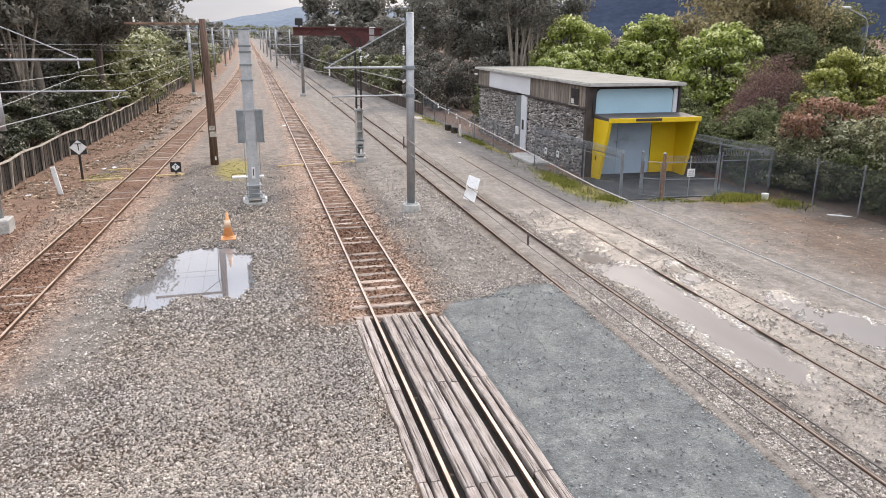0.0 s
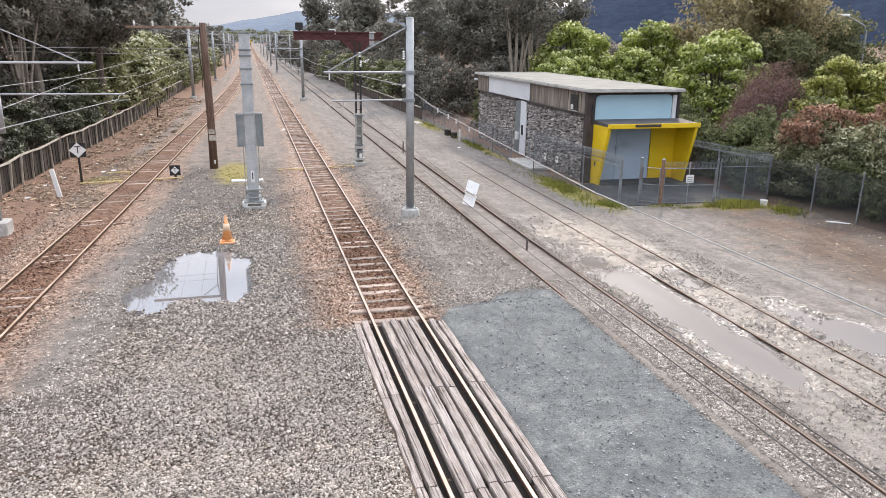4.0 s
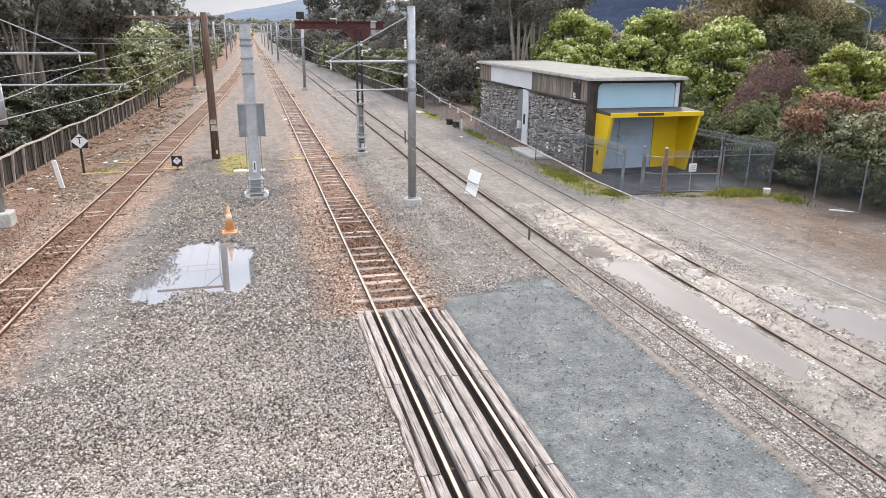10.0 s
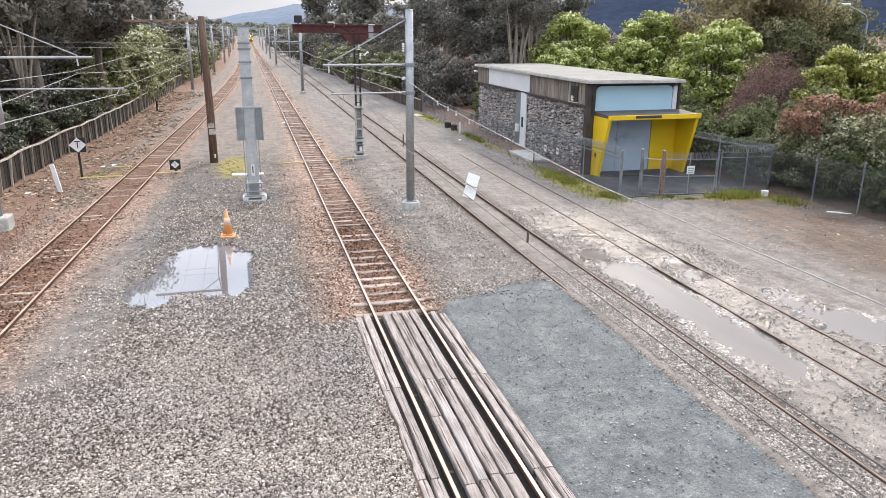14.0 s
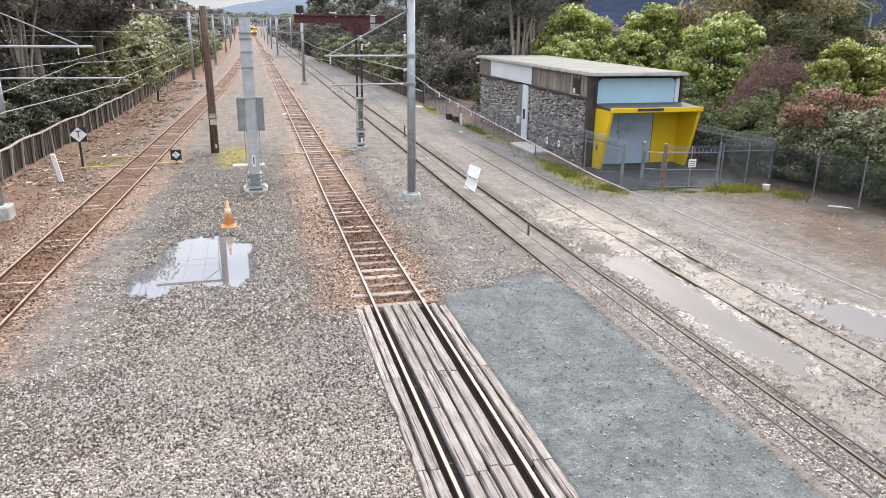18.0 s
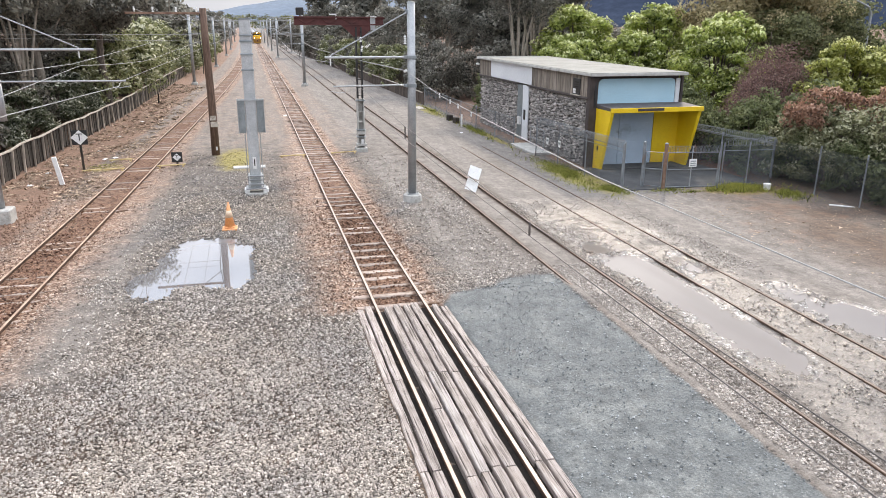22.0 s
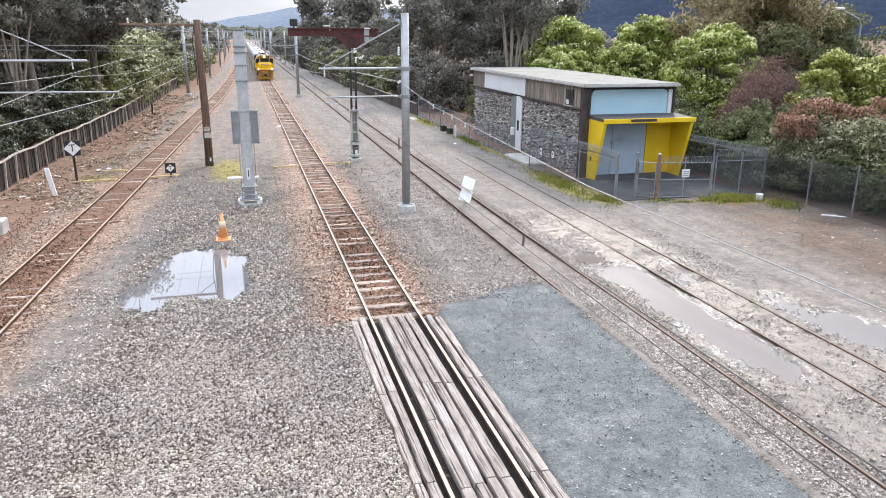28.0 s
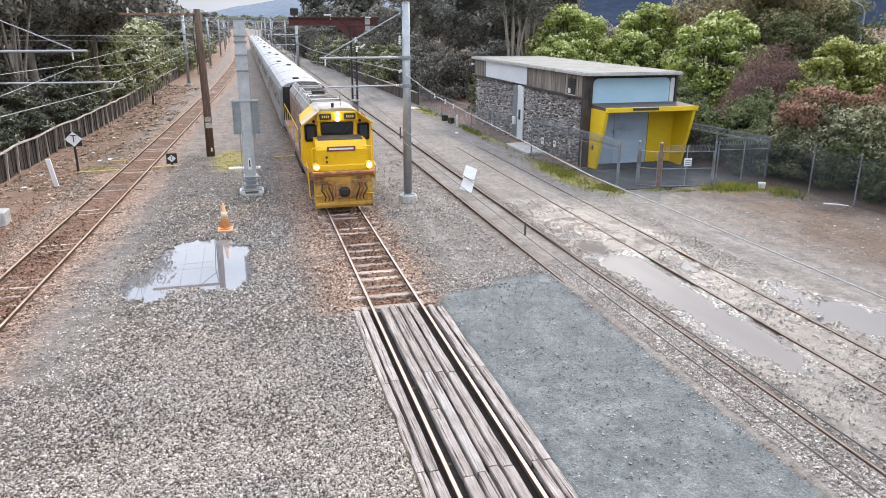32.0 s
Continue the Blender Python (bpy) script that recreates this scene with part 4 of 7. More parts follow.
def overhead_mast(x, y, side, reach_top, reach_low, h=6.93, top=5.12, low=4.16, tie=(6.62, 2.75), label="galvanised tubular overhead line mast on a concrete footing"):
    """A round steel mast with two tubes and a tie reaching over the track on one side."""
    ob = thing("overhead_mast", x, y, -0.06, label, "overhead line mast", "overhead line masts")
    part("footing", Geo().cyl((0, 0, -0.05), (0, 0, 0.24), 0.36, 0.33, 12).cyl((0, 0, 0.24), (0, 0, 0.28), 0.33, 0.27, 12), CONCRETE, ob, "pale concrete footing")
    g = Geo().box(0, 0, 0.295, 0.42, 0.42, 0.03, 0.005)
    for a in (-0.16, 0.16):
        for b in (-0.16, 0.16):
            g.cyl((a, b, 0.3), (a, b, 0.4), 0.018, None, 6)
    part("base_plate", g, GALV, ob)
    part("pole", Geo().cyl((0, 0, 0.3), (0, 0, h), 0.155, 0.135, 16), GALV, ob, "", True)
    part("pole_cap", Geo().cyl((0, 0, h), (0, 0, h + 0.02), 0.145, 0.1, 12), GALV_DARK, ob)
    for z in (top, low):
        part("clamp", Geo().cyl((0, 0, z - 0.06), (0, 0, z + 0.06), 0.175, None, 12).box(side * 0.2, 0, z, 0.16, 0.1, 0.1, 0.01), GALV_DARK, ob)
    t0, t1 = Vector((side * 0.14, 0, top)), Vector((side * reach_top, 0, top))
    part("top_tube", Geo().cyl(t0, t1, 0.04, None, 8), GALV, ob)
    part("register_tube", Geo().cyl((side * 0.4, 0, low + 0.02), (side * reach_low, 0, low), 0.028, None, 8), GALV, ob)
    g = Geo()
    insulator(g, (side * 0.16, 0, low + 0.02), (side * 0.4, 0, low + 0.02))
    part("insulator", g, INSULATOR, ob)
    part("tie_rod", Geo().cyl((side * 0.12, 0, tie[0]), (side * tie[1], 0, top + 0.06), 0.022, None, 6), GALV, ob)
    part("tie_bracket", Geo().box(side * 0.13, 0, tie[0], 0.12, 0.09, 0.14, 0.01), GALV_DARK, ob)
    part("dropper_hanger", Geo().cyl((side * tie[1], 0, top - 0.26), (side * tie[1], 0, top + 0.06), 0.025, None, 6), INSULATOR, ob)
    part("steady_arm", Geo().tube([(side * (reach_low - 0.4), 0, low), (side * (reach_low - 0.4), 0, low - 0.2), (side * (reach_low - 0.2), 0, low - 0.22), (side * (reach_low + 0.1), 0, low - 0.16)], 0.014), GALV, ob)
    return ob


near_mast = overhead_mast(5.47, 25.21, -1, 2.99, 2.74, tie=(6.62, 2.8))
g = Geo()
insulator(g, (-0.2, -0.05, 4.68), (-0.2, 0.25, 4.62), 0.05)
part("feeder_insulator", g, INSULATOR, near_mast)
g = Geo()
insulator(g, (-0.22, 0, 5.55), (-0.22, 0, 5.85), 0.06)
part("pin_insulator", g, INSULATOR, near_mast)
left_mast = overhead_mast(-8.11, 25.39, 1, 3.42, 4.25, 6.93, 5.40, 4.43, (6.75, 2.98), "galvanised overhead line mast beside a timber fence")
part("counterweight", Geo().cyl((0.54, 0, 3.25), (0.54, 0, 4.5), 0.115, None, 14).cyl((0.54, 0, 4.5), (0.54, 0, 4.55), 0.115, 0.05, 14), CAR_SIDE, left_mast, "pale tubular counterweight", True)
part("hanger_rod", Geo().cyl((0.54, 0, 4.5), (0.54, 0, 5.4), 0.018, None, 6), GALV, left_mast)
part("anchor_block", Geo().box(0.04, -0.05, 0.22, 0.66, 0.7, 0.5, 0.04), CONCRETE, left_mast, "pale concrete anchor block")
overhead_mast(5.36, 76.3, -1, 3.0, 2.9)
overhead_mast(-5.58, 79.9, 1, 2.2, 2.6)
overhead_mast(5.27, 140.6, -1, 3.0, 2.9)
overhead_mast(-4.1, 150.0, 1, 2.6, 2.6)
overhead_mast(5.3, 205.0, -1, 3.0, 2.9)
overhead_mast(-4.2, 215.0, 1, 2.6, 2.6)
overhead_mast(-4.6, 112.0, 1, 2.4, 2.4)
overhead_mast(5.2, 172.0, -1, 3.0, 2.9)
overhead_mast(-3.9, 182.0, 1, 2.4, 2.4)
overhead_mast(5.3, 245.0, -1, 3.0, 2.9)
overhead_mast(-4.0, 255.0, 1, 2.4, 2.4)
overhead_mast(5.3, 290.0, -1, 3.0, 2.9)
overhead_mast(8.9, 160.0, -1, 2.0, 1.8)
overhead_mast(8.9, 225.0, -1, 2.0, 1.8)


def portal_beam(x0, x1, y, z, label):
    """A latticed beam between two masts."""
    ob = thing("portal_beam", (x0 + x1) / 2, y, z, label, "portal beam", "beams across the tracks")
    L = x1 - x0
    for dz in (-0.16, 0.16):
        part("chord", Geo().box(0, 0, dz, L, 0.10, 0.05), GALV, ob)
    n = int(L / 0.55)
    for i in range(n):
        a, b = -L / 2 + L * i / n, -L / 2 + L * (i + 1) / n
        part("lacing_bar", Geo().cyl((a, 0, -0.16 if i % 2 else 0.16), (b, 0, 0.16 if i % 2 else -0.16), 0.02, None, 5), GALV, ob)
    return ob


portal_beam(-5.58, 5.36, 77.9, 6.5, "grey lattice beam spanning the tracks between masts")
portal_beam(-4.1, 5.27, 145.0, 6.4, "grey lattice beam spanning the tracks between masts")
portal_beam(-4.2, 5.3, 210.0, 6.4, "grey lattice beam spanning the tracks between masts")


# ---- timber pole and its cross beam ----
def timber_pole():
    ob = thing("timber_pole", -1.89, 36.76, -0.06, "dark brown timber pole with small pale plates", "pole")
    part("shaft", Geo().tube([(0, 0, -0.1), (0.02, 0, 2.5), (-0.01, 0, 5), (-0.02, 0, 6.85)], [0.20, 0.185, 0.17, 0.155], 12), POLE_WOOD, ob, "", True)
    part("plate", Geo().box(0.02, -0.19, 1.82, 0.28, 0.02, 0.22, 0.003), CAP_RAIL, ob, "weathered pale plate")
    part("plate", Geo().box(0.05, -0.19, 1.52, 0.32, 0.02, 0.26, 0.003), CAP_RAIL, ob, "weathered pale plate")
    part("tag", Geo().box(0.08, -0.2, 0.35, 0.07, 0.015, 0.18), WHITE, ob, "small white tag")
    part("cross_beam", Geo().box(-1.7, 0, 6.62, 3.4, 0.12, 0.1, 0.01), RUSTY_STEEL, ob, "rust-stained steel cross beam")
    for x in (-0.3, -1.2, -2.2, -3.0):
        g = Geo()
        insulator(g, (x, 0, 6.67), (x, 0, 6.9), 0.055)
        part("insulator", g, INSULATOR, ob)
    part("stay", Geo().cyl((-0.15, 0, 5.9), (-1.1, 0, 6.6), 0.025, None, 6), GALV, ob)
    part("cable", Geo().tube([(-0.17, -0.08, 6.6), (-0.28, -0.1, 5.8), (-0.2, -0.15, 4.6), (-0.22, -0.1, 3.9)], 0.02), BLACK, ob)


timber_pole()


# ---- signal gantry on a lattice post ----
def signal_gantry():
    ob = thing("signal_gantry", 5.24, 36.31, -0.06, "red oxide signal gantry arm on a black and grey steel post", "signal gantry")
    part("footing", Geo().box(0, 0, 0.05, 0.6, 0.6, 0.3, 0.03), CONCRETE, ob)
    g = Geo()
    for sx in (-1, 1):
        g.box(sx * 0.15, 0, 1.4, 0.06, 0.34, 2.5, 0.006)
    g.box(0, 0, 0.35, 0.5, 0.5, 0.12, 0.01).box(0, 0, 0.95, 0.42, 0.44, 0.16, 0.01).box(0, 0, 1.5, 0.34, 0.3, 0.05).box(0, 0, 2.0, 0.34, 0.3, 0.05).box(0, 0.1, 1.4, 0.28, 0.03, 2.4)
    part("lower_column", g, CONCRETE, ob, "pale grey painted lower column")
    g = Geo()
    for sx in (-1, 1):
        g.box(sx * 0.12, 0, 4.35, 0.075, 0.24, 3.4, 0.006)
    for i in range(9):
        z = 2.8 + i * 0.38
        g.box(0, 0, z, 0.2, 0.02, 0.03)
    part("upper_column", g, BLACK, ob, "black upper column")
    for z in (0.75, 1.1, 2.55):
        part("band", Geo().box(0, -0.01, z, 0.46, 0.46, 0.05, 0.005), GALV_DARK, ob)
    part("number_plate", Geo().box(0.03, -0.24, 0.5, 0.12, 0.015, 0.28), WHITE, ob, "small white plate")
    for dz in (-0.17, 0.17):
        part("chord", Geo().box(-0.9, 0, 6.33 + dz, 4.3, 0.16, 0.06), RED_OXIDE, ob)
    for i in range(8):
        x = -3.0 + i * 0.54
        part("lacing_bar", Geo().cyl((x, 0, 6.18 if i % 2 else 6.48), (x + 0.54, 0, 6.48 if i % 2 else 6.18), 0.03, None, 6), RED_OXIDE, ob)
    part("web_plate", Geo().box(-0.9, 0.02, 6.33, 4.26, 0.03, 0.29), RED_OXIDE, ob)
    part("knee_plate", Geo().prism([(-0.85, 6.16), (0.85, 6.16), (0.22, 5.6), (-0.22, 5.6)], "y", -0.04, 0.04), RED_OXIDE, ob)
    head = part("signal_head", Geo().box(-2.75, 0.1, 6.76, 0.36, 0.28, 0.34, 0.03), BLACK, ob, "black signal head")
    part("hood", Geo().cyl((-2.75, 0.2, 6.8), (-2.75, 0.45, 6.8), 0.1, 0.11, 10), BLACK, head)
    part("mounting_post", Geo().cyl((-2.75, 0, 6.5), (-2.75, 0, 6.7), 0.04, None, 8), BLACK, ob)
    part("lamp_arm", Geo().box(-1.2, -0.05, 6.62, 0.32, 0.12, 0.06, 0.01), WHITE, ob)
    part("lamp_arm", Geo().box(0.75, -0.05, 6.52, 0.3, 0.12, 0.05, 0.01), WHITE, ob)
    part("lamp_post", Geo().cyl((-1.05, 0, 6.4), (-1.05, 0, 6.62), 0.025, None, 6), WHITE, ob)
    part("bracket", Geo().box(0.72, -0.02, 6.2, 0.25, 0.05, 0.6, 0.01), GALV, ob)
    for p0, p1 in (((0.08, -0.2, 5.35), (0.1, -0.2, 5.6)), ((0.12, -0.2, 4.9), (0.14, -0.2, 5.2)), ((0.3, -0.2, 5.1), (0.55, -0.2, 5.25))):
        g = Geo()
        insulator(g, p0, p1, 0.07)
        part("insulator", g, INSULATOR, ob)


signal_gantry()


# ---- signal mast beside the puddle ----
def signal_mast():
    ob = thing("signal_mast", -0.06, 27.67, -0.06, "grey steel signal mast with sheet metal backing", "signal mast")
    part("footing", Geo().box(0, 0, 0.04, 0.78, 0.62, 0.12, 0.02), CONCRETE, ob)
    for x in (-0.34, 0.34):
        part("foot_block", Geo().box(x, 0.0, 0.16, 0.2, 0.5, 0.14, 0.02), WHITE, ob)
    part("base_plate", Geo().box(0, 0, 0.26, 0.74, 0.56, 0.05, 0.008), GALV, ob)
    for z, w in ((0.42, 0.56), (0.58, 0.50), (0.74, 0.58)):
        part("base_ring", Geo().box(0, 0, z, w, w, 0.05, 0.01), GALV, ob)
    part("post", Geo().box(0, 0, 3.3, 0.40, 0.28, 6.1, 0.02), GALV_PALE, ob)
    for z in (4.6, 5.15, 5.6, 5.8):
        part("post_band", Geo().box(0, 0, z, 0.46, 0.34, 0.06, 0.006), GALV_DARK, ob)
    back = part("backing", Geo().box(0, -0.19, 3.55, 0.94, 0.03, 0.06, 0.004), GALV_PALE, ob, "pale sheet metal backing")
    part("side_panel", Geo().box(-0.33, -0.14, 2.95, 0.24, 0.1, 1.2, 0.01), GALV_DARK, back)
    part("side_panel", Geo().box(0.33, -0.14, 2.95, 0.24, 0.1, 1.2, 0.01), GALV_DARK, back)
    for sx in (-1, 1):
        part("edge_flange", Geo().box(sx * 0.465, -0.08, 2.95, 0.025, 0.24, 1.26, 0.003), GALV, back)
    for sx in (-0.27, 0.27):
        part("conduit", Geo().cyl((sx, -0.1, 0.28), (sx, -0.1, 2.4), 0.016, None, 6), GALV, ob)
    part("step_plate", Geo().box(-0.5, -0.05, 1.06, 0.55, 0.3, 0.06, 0.01), WHITE, ob, "white step plate")
    part("step_plate", Geo().box(0.3, -0.05, 1.06, 0.16, 0.3, 0.06, 0.01), WHITE, ob, "white step plate")
    plate = part("name_plate", Geo().box(0.0, -0.152, 1.22, 0.13, 0.02, 0.44), WHITE, ob, "narrow white plate")
    part("plate_mark", Geo().box(0.0, -0.167, 1.24, 0.04, 0.008, 0.26), BLACK, plate)
    part("post_cap", Geo().box(0, 0, 6.37, 0.44, 0.32, 0.04, 0.008), GALV_DARK, ob)


signal_mast()


# ---- track-side signs and small things ----
def lettered_diamond(x, y, z_mid, size, post_h, label):
    ob = thing("marker_board", x, y, -0.06, label, "railway sign", "lettered track markers")
    part("post", Geo().box(0, 0.03, post_h / 2 - 0.05, 0.09 if size > 0.4 else 0.05, 0.07, post_h + 0.1, 0.008), PALING, ob)
    s = size / 2
    board = part("board", Geo().box(0, 0, z_mid, size, 0.02, size, 0.004), BLACK, ob, "black square board")
    s = s * (1.0 if size > 0.5 else 0.72)
    part("diamond", Geo().prism([(-s * 1.12, z_mid), (0, z_mid - s * 1.02), (s * 1.12, z_mid), (0, z_mid + s * 1.02)], "y", -0.016, -0.011), WHITE, board, "white diamond")
    cu = bpy.data.curves.new("letter", "FONT")
    cu.body, cu.size, cu.align_x, cu.align_y, cu.extrude = "T", s * 1.44, "CENTER", "CENTER", 0.002
    tmp = new("letter_source", cu)
    me = bpy.data.meshes.new_from_object(tmp.evaluated_get(bpy.context.evaluated_depsgraph_get()))
    bpy.data.objects.remove(tmp)
    me.materials.clear()
    me.materials.append(BLACK)
    t = part("letter", me, BLACK, board)
    t.matrix_basis = pose(0, -0.02, z_mid, 90, 0, 0)


lettered_diamond(-7.25, 33.65, 1.5, 0.62, 1.3, "white diamond with black letter on a dark board and timber post")
lettered_diamond(-3.45, 34.1, 0.42, 0.46, 0.3, "low white diamond marker with black letter beside the track")


def marker_stake():
    g = Geo().box(0, 0, 0.56, 0.17, 0.12, 1.2, 0.012, Matrix.Rotation(radians(-9), 3, "Y"))
    solo("marker_stake", g, WHITE, "leaning pale timber stake beside the track", "stake", m=pose(-7.62, 31.0, -0.08))


marker_stake()


def yellow_rods():
    for x0, x1, y, n in ((-7.3, -5.6, 33.5, 0), (-6.6, -5.6, 35.9, 1), (-4.3, -3.1, 33.9, 2), (1.1, 2.35, 35.2, 3), (3.6, 4.9, 35.6, 4)):
        g = Geo().cyl((x0, y, 0.03), (x1, y + 0.15, 0.04), 0.035, None, 6)
        for x in (x0 + 0.1, x1 - 0.1):
            g.box(x, y + 0.08, -0.03, 0.08, 0.08, 0.12)
        solo("yellow_rod", g, YELLOW_ROD, "thin faded yellow rod lying across the track edge", "track rod", "yellow rods by the tracks")


yellow_rods()


def traffic_cone():
    ob = thing("traffic_cone", -0.95, 22.82, -0.06, "worn orange traffic cone with a pale band at the puddle", "traffic cone")
    part("base", Geo().box(0, 0, 0.03, 0.46, 0.46, 0.06, 0.015).box(0, 0, 0.09, 0.32, 0.32, 0.06, 0.02), ORANGE, ob, "scuffed orange base")
    part("body", Geo().cyl((0, 0, 0.1), (0, 0, 0.86), 0.165, 0.03, 20), ORANGE, ob, "", True)
    part("band", Geo().cyl((0, 0, 0.40), (0, 0, 0.62), 0.117, 0.079, 20), PALE_BAND, ob, "dirty pale reflective band", True)
    part("rim", Geo().cyl((0, 0, 0.86), (0, 0, 0.88), 0.036, 0.03, 12), ORANGE, ob)


traffic_cone()


def white_diamonds():
    ob = thing("limit_sign", 7.98, 25.84, -0.05, "two white diamond plates on a short post in the siding", "railway sign")
    part("post", Geo().cyl((0, 0.16, 0), (0, 0.16, 0.95), 0.025, None, 8).box(0.03, 0.09, 0.8, 0.03, 0.2, 0.03).box(-0.03, 0.09, 0.32, 0.03, 0.2, 0.03), GALV_DARK, ob)
    for z, dx in ((0.80, 0.06), (0.32, -0.04)):
        g = Geo().box(0, 0, 0, 0.47, 0.015, 0.47, 0.003, Matrix.Rotation(radians(24), 3, "Y"))
        p = part("plate", g, WHITE, ob)
        p.matrix_basis = pose(dx, 0, z, -28, 0, 0)


white_diamonds()


# ---- wires ----
def wire(points, r=0.009, material=None, label="overhead line wire", sag=0.0, dark=False):
    pts = []
    for a, b in zip(points, points[1:]):
        a, b = Vector(a), Vector(b)
        n = 10
        for i in range(n):
            t = i / n
            p = a.lerp(b, t)
            p.z -= sag * 4 * t * (1 - t)
            pts.append(p)
    pts.append(Vector(points[-1]))
    solo("overhead_wire", Geo().tube(pts, r, 5), WIRE_DARK if dark else WIRE, label, "wire", "overhead wires")


def droppers(x, spans):
    for y, z0, z1 in spans:
        solo("dropper_wire", Geo().cyl((x, y, z0), (x, y, z1), 0.014, None, 5), WIRE_DARK, "short dropper wire between two overhead wires", "wire", "dropper wires")


wire([(2.95, -12, 3.88), (2.95, 7.3, 3.89), (2.95, 25.2, 4.02), (2.95, 76.3, 4.05), (2.95, 140.6, 4.1), (2.95, 205, 4.1), (2.95, 500, 4.1)], 0.0065, label="contact wire over the main track", dark=True)
wire([(2.95, -12, 4.3), (2.95, 7.35, 4.04), (2.95, 14.25, 4.2), (2.72, 25.2, 4.9)], 0.006, label="catenary wire over the main track", dark=True)
wire([(2.72, 25.2, 4.9), (2.9, 76.3, 4.95), (2.9, 140.6, 4.95), (2.9, 205, 4.95), (2.9, 500, 4.95)], 0.011, sag=0.55, label="catenary wire over the main track")
wire([(5.3, -12, 4.2), (5.3, 4.74, 3.89), (5.3, 10.4, 3.84), (5.3, 20.46, 4.18), (5.28, 25.2, 4.60)], 0.0085, label="feeder wire along the siding")
wire([(5.28, 25.4, 4.60), (5.3, 60.6, 4.17), (5.16, 76.3, 4.5)], 0.019, sag=0.05, label="feeder wire along the siding")
wire([(5.16, 76.3, 4.9), (5.1, 140, 4.9), (5.1, 205, 4.9)], 0.022, sag=0.4, label="feeder wire along the siding")
droppers(2.95, [(7.34, 3.89, 4.05), (14.25, 3.96, 4.2), (45, 4.05, 4.45), (60, 4.05, 4.5)])
wire([(-6.1, -10, 4.3), (-5.15, 17.2, 4.64), (-5.13, 25.4, 4.86)], 0.0085, label="catenary wire over the curving track")
wire([(-5.13, 25.4, 4.86), (-5.0, 40.5, 4.3), (-3.3, 79.9, 4.9), (-1.6, 150, 4.9), (-1.6, 215, 4.9)], 0.011, sag=0.05, label="catenary wire over the curving track")
wire([(-5.9, -10, 4.3), (-5.1, 17.4, 4.26), (-4.1, 25.4, 4.20), (-4.9, 31, 3.95), (-3.2, 79.9, 4.15), (-1.5, 150, 4.15)], 0.012, label="contact wire over the curving track")
wire([(-5.2, -10, 5.3), (-5.1, 17.3, 5.12), (-5.1, 24.1, 4.97), (-4.9, 39.1, 5.1), (-4.6, 79, 5.95), (-4.1, 150, 5.95)], 0.0085, label="feeder wire above the curving track")
for dx, z0, z1 in ((0, 5.62, 5.62), (0.1, 5.5, 5.32)):
    wire([(-14, 36.7, z0), (-1.95, 36.76, z1)], 0.0085, label="span wire to the timber pole")
for x in (-2.2, -3.1, -4.1, -4.9):
    wire([(x, 36.76, 6.75), (x * 0.8 - 0.4, 79.9, 6.85), (x * 0.8, 150, 6.85)], 0.009, sag=0.5, label="telegraph wire on insulators")


# ---- trees and shrubs ----
def crown(name, material, clumps, per, leaf, spread, seed, narrow=0.5):
    """Many bent leaves gathered in uneven clumps. clumps: centre and radii."""
    rng = np.random.default_rng(seed)
    out, tips = [], []
    for (cx, cy, cz), (rx, ry, rz) in clumps:
        n = max(6, int(per * rng.uniform(0.7, 1.3)))
        d = rng.normal(0, 1, (n, 3))
        d /= np.linalg.norm(d, axis=1)[:, None]
        r = rng.uniform(0.45, 1.0, (n, 1)) ** 0.6 * (1 + rng.normal(0, spread, (n, 1)))
        c = np.array([cx, cy, cz]) + d * r * np.array([rx, ry, rz])
        up = d * 0.6 + rng.normal(0, 0.55, (n, 3)) + np.array([0, 0, 0.35])
        up /= np.linalg.norm(up, axis=1)[:, None]
        a = np.cross(up, rng.normal(0, 1, (n, 3)))
        a /= np.linalg.norm(a, axis=1)[:, None] + 1e-9
        b = np.cross(up, a)
        s = leaf * rng.uniform(0.6, 1.4, (n, 1))
        tip = up * s * 0.18
        q = np.stack([c - a * s, c + b * s * narrow + tip, c + a * s, c - b * s * narrow + tip], 1)
        out.append(q.reshape(-1, 3))
        # outer leaves that face up take the painted top light
        lit_tip = np.clip(d[:, 2] * 0.9 + 0.1, 0, 1) * (r[:, 0] > 0.8) * rng.uniform(0.2, 1.3, n) * rng.uniform(0.35, 1.7)
        tips.append(np.repeat(np.clip(lit_tip, 0, 1), 4))
    v = np.concatenate(out)
    k = np.arange(len(v) // 4) * 4
    f = np.stack([k, k + 1, k + 2, k + 3], 1)
    me = bpy.data.meshes.new(name)
    me.from_pydata(v.tolist(), [], f.tolist())
    me.materials.append(material)
    layer = me.color_attributes.new("top_light", "FLOAT_COLOR", "POINT")
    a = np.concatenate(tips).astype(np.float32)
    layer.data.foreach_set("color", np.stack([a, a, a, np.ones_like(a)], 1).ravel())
    return me


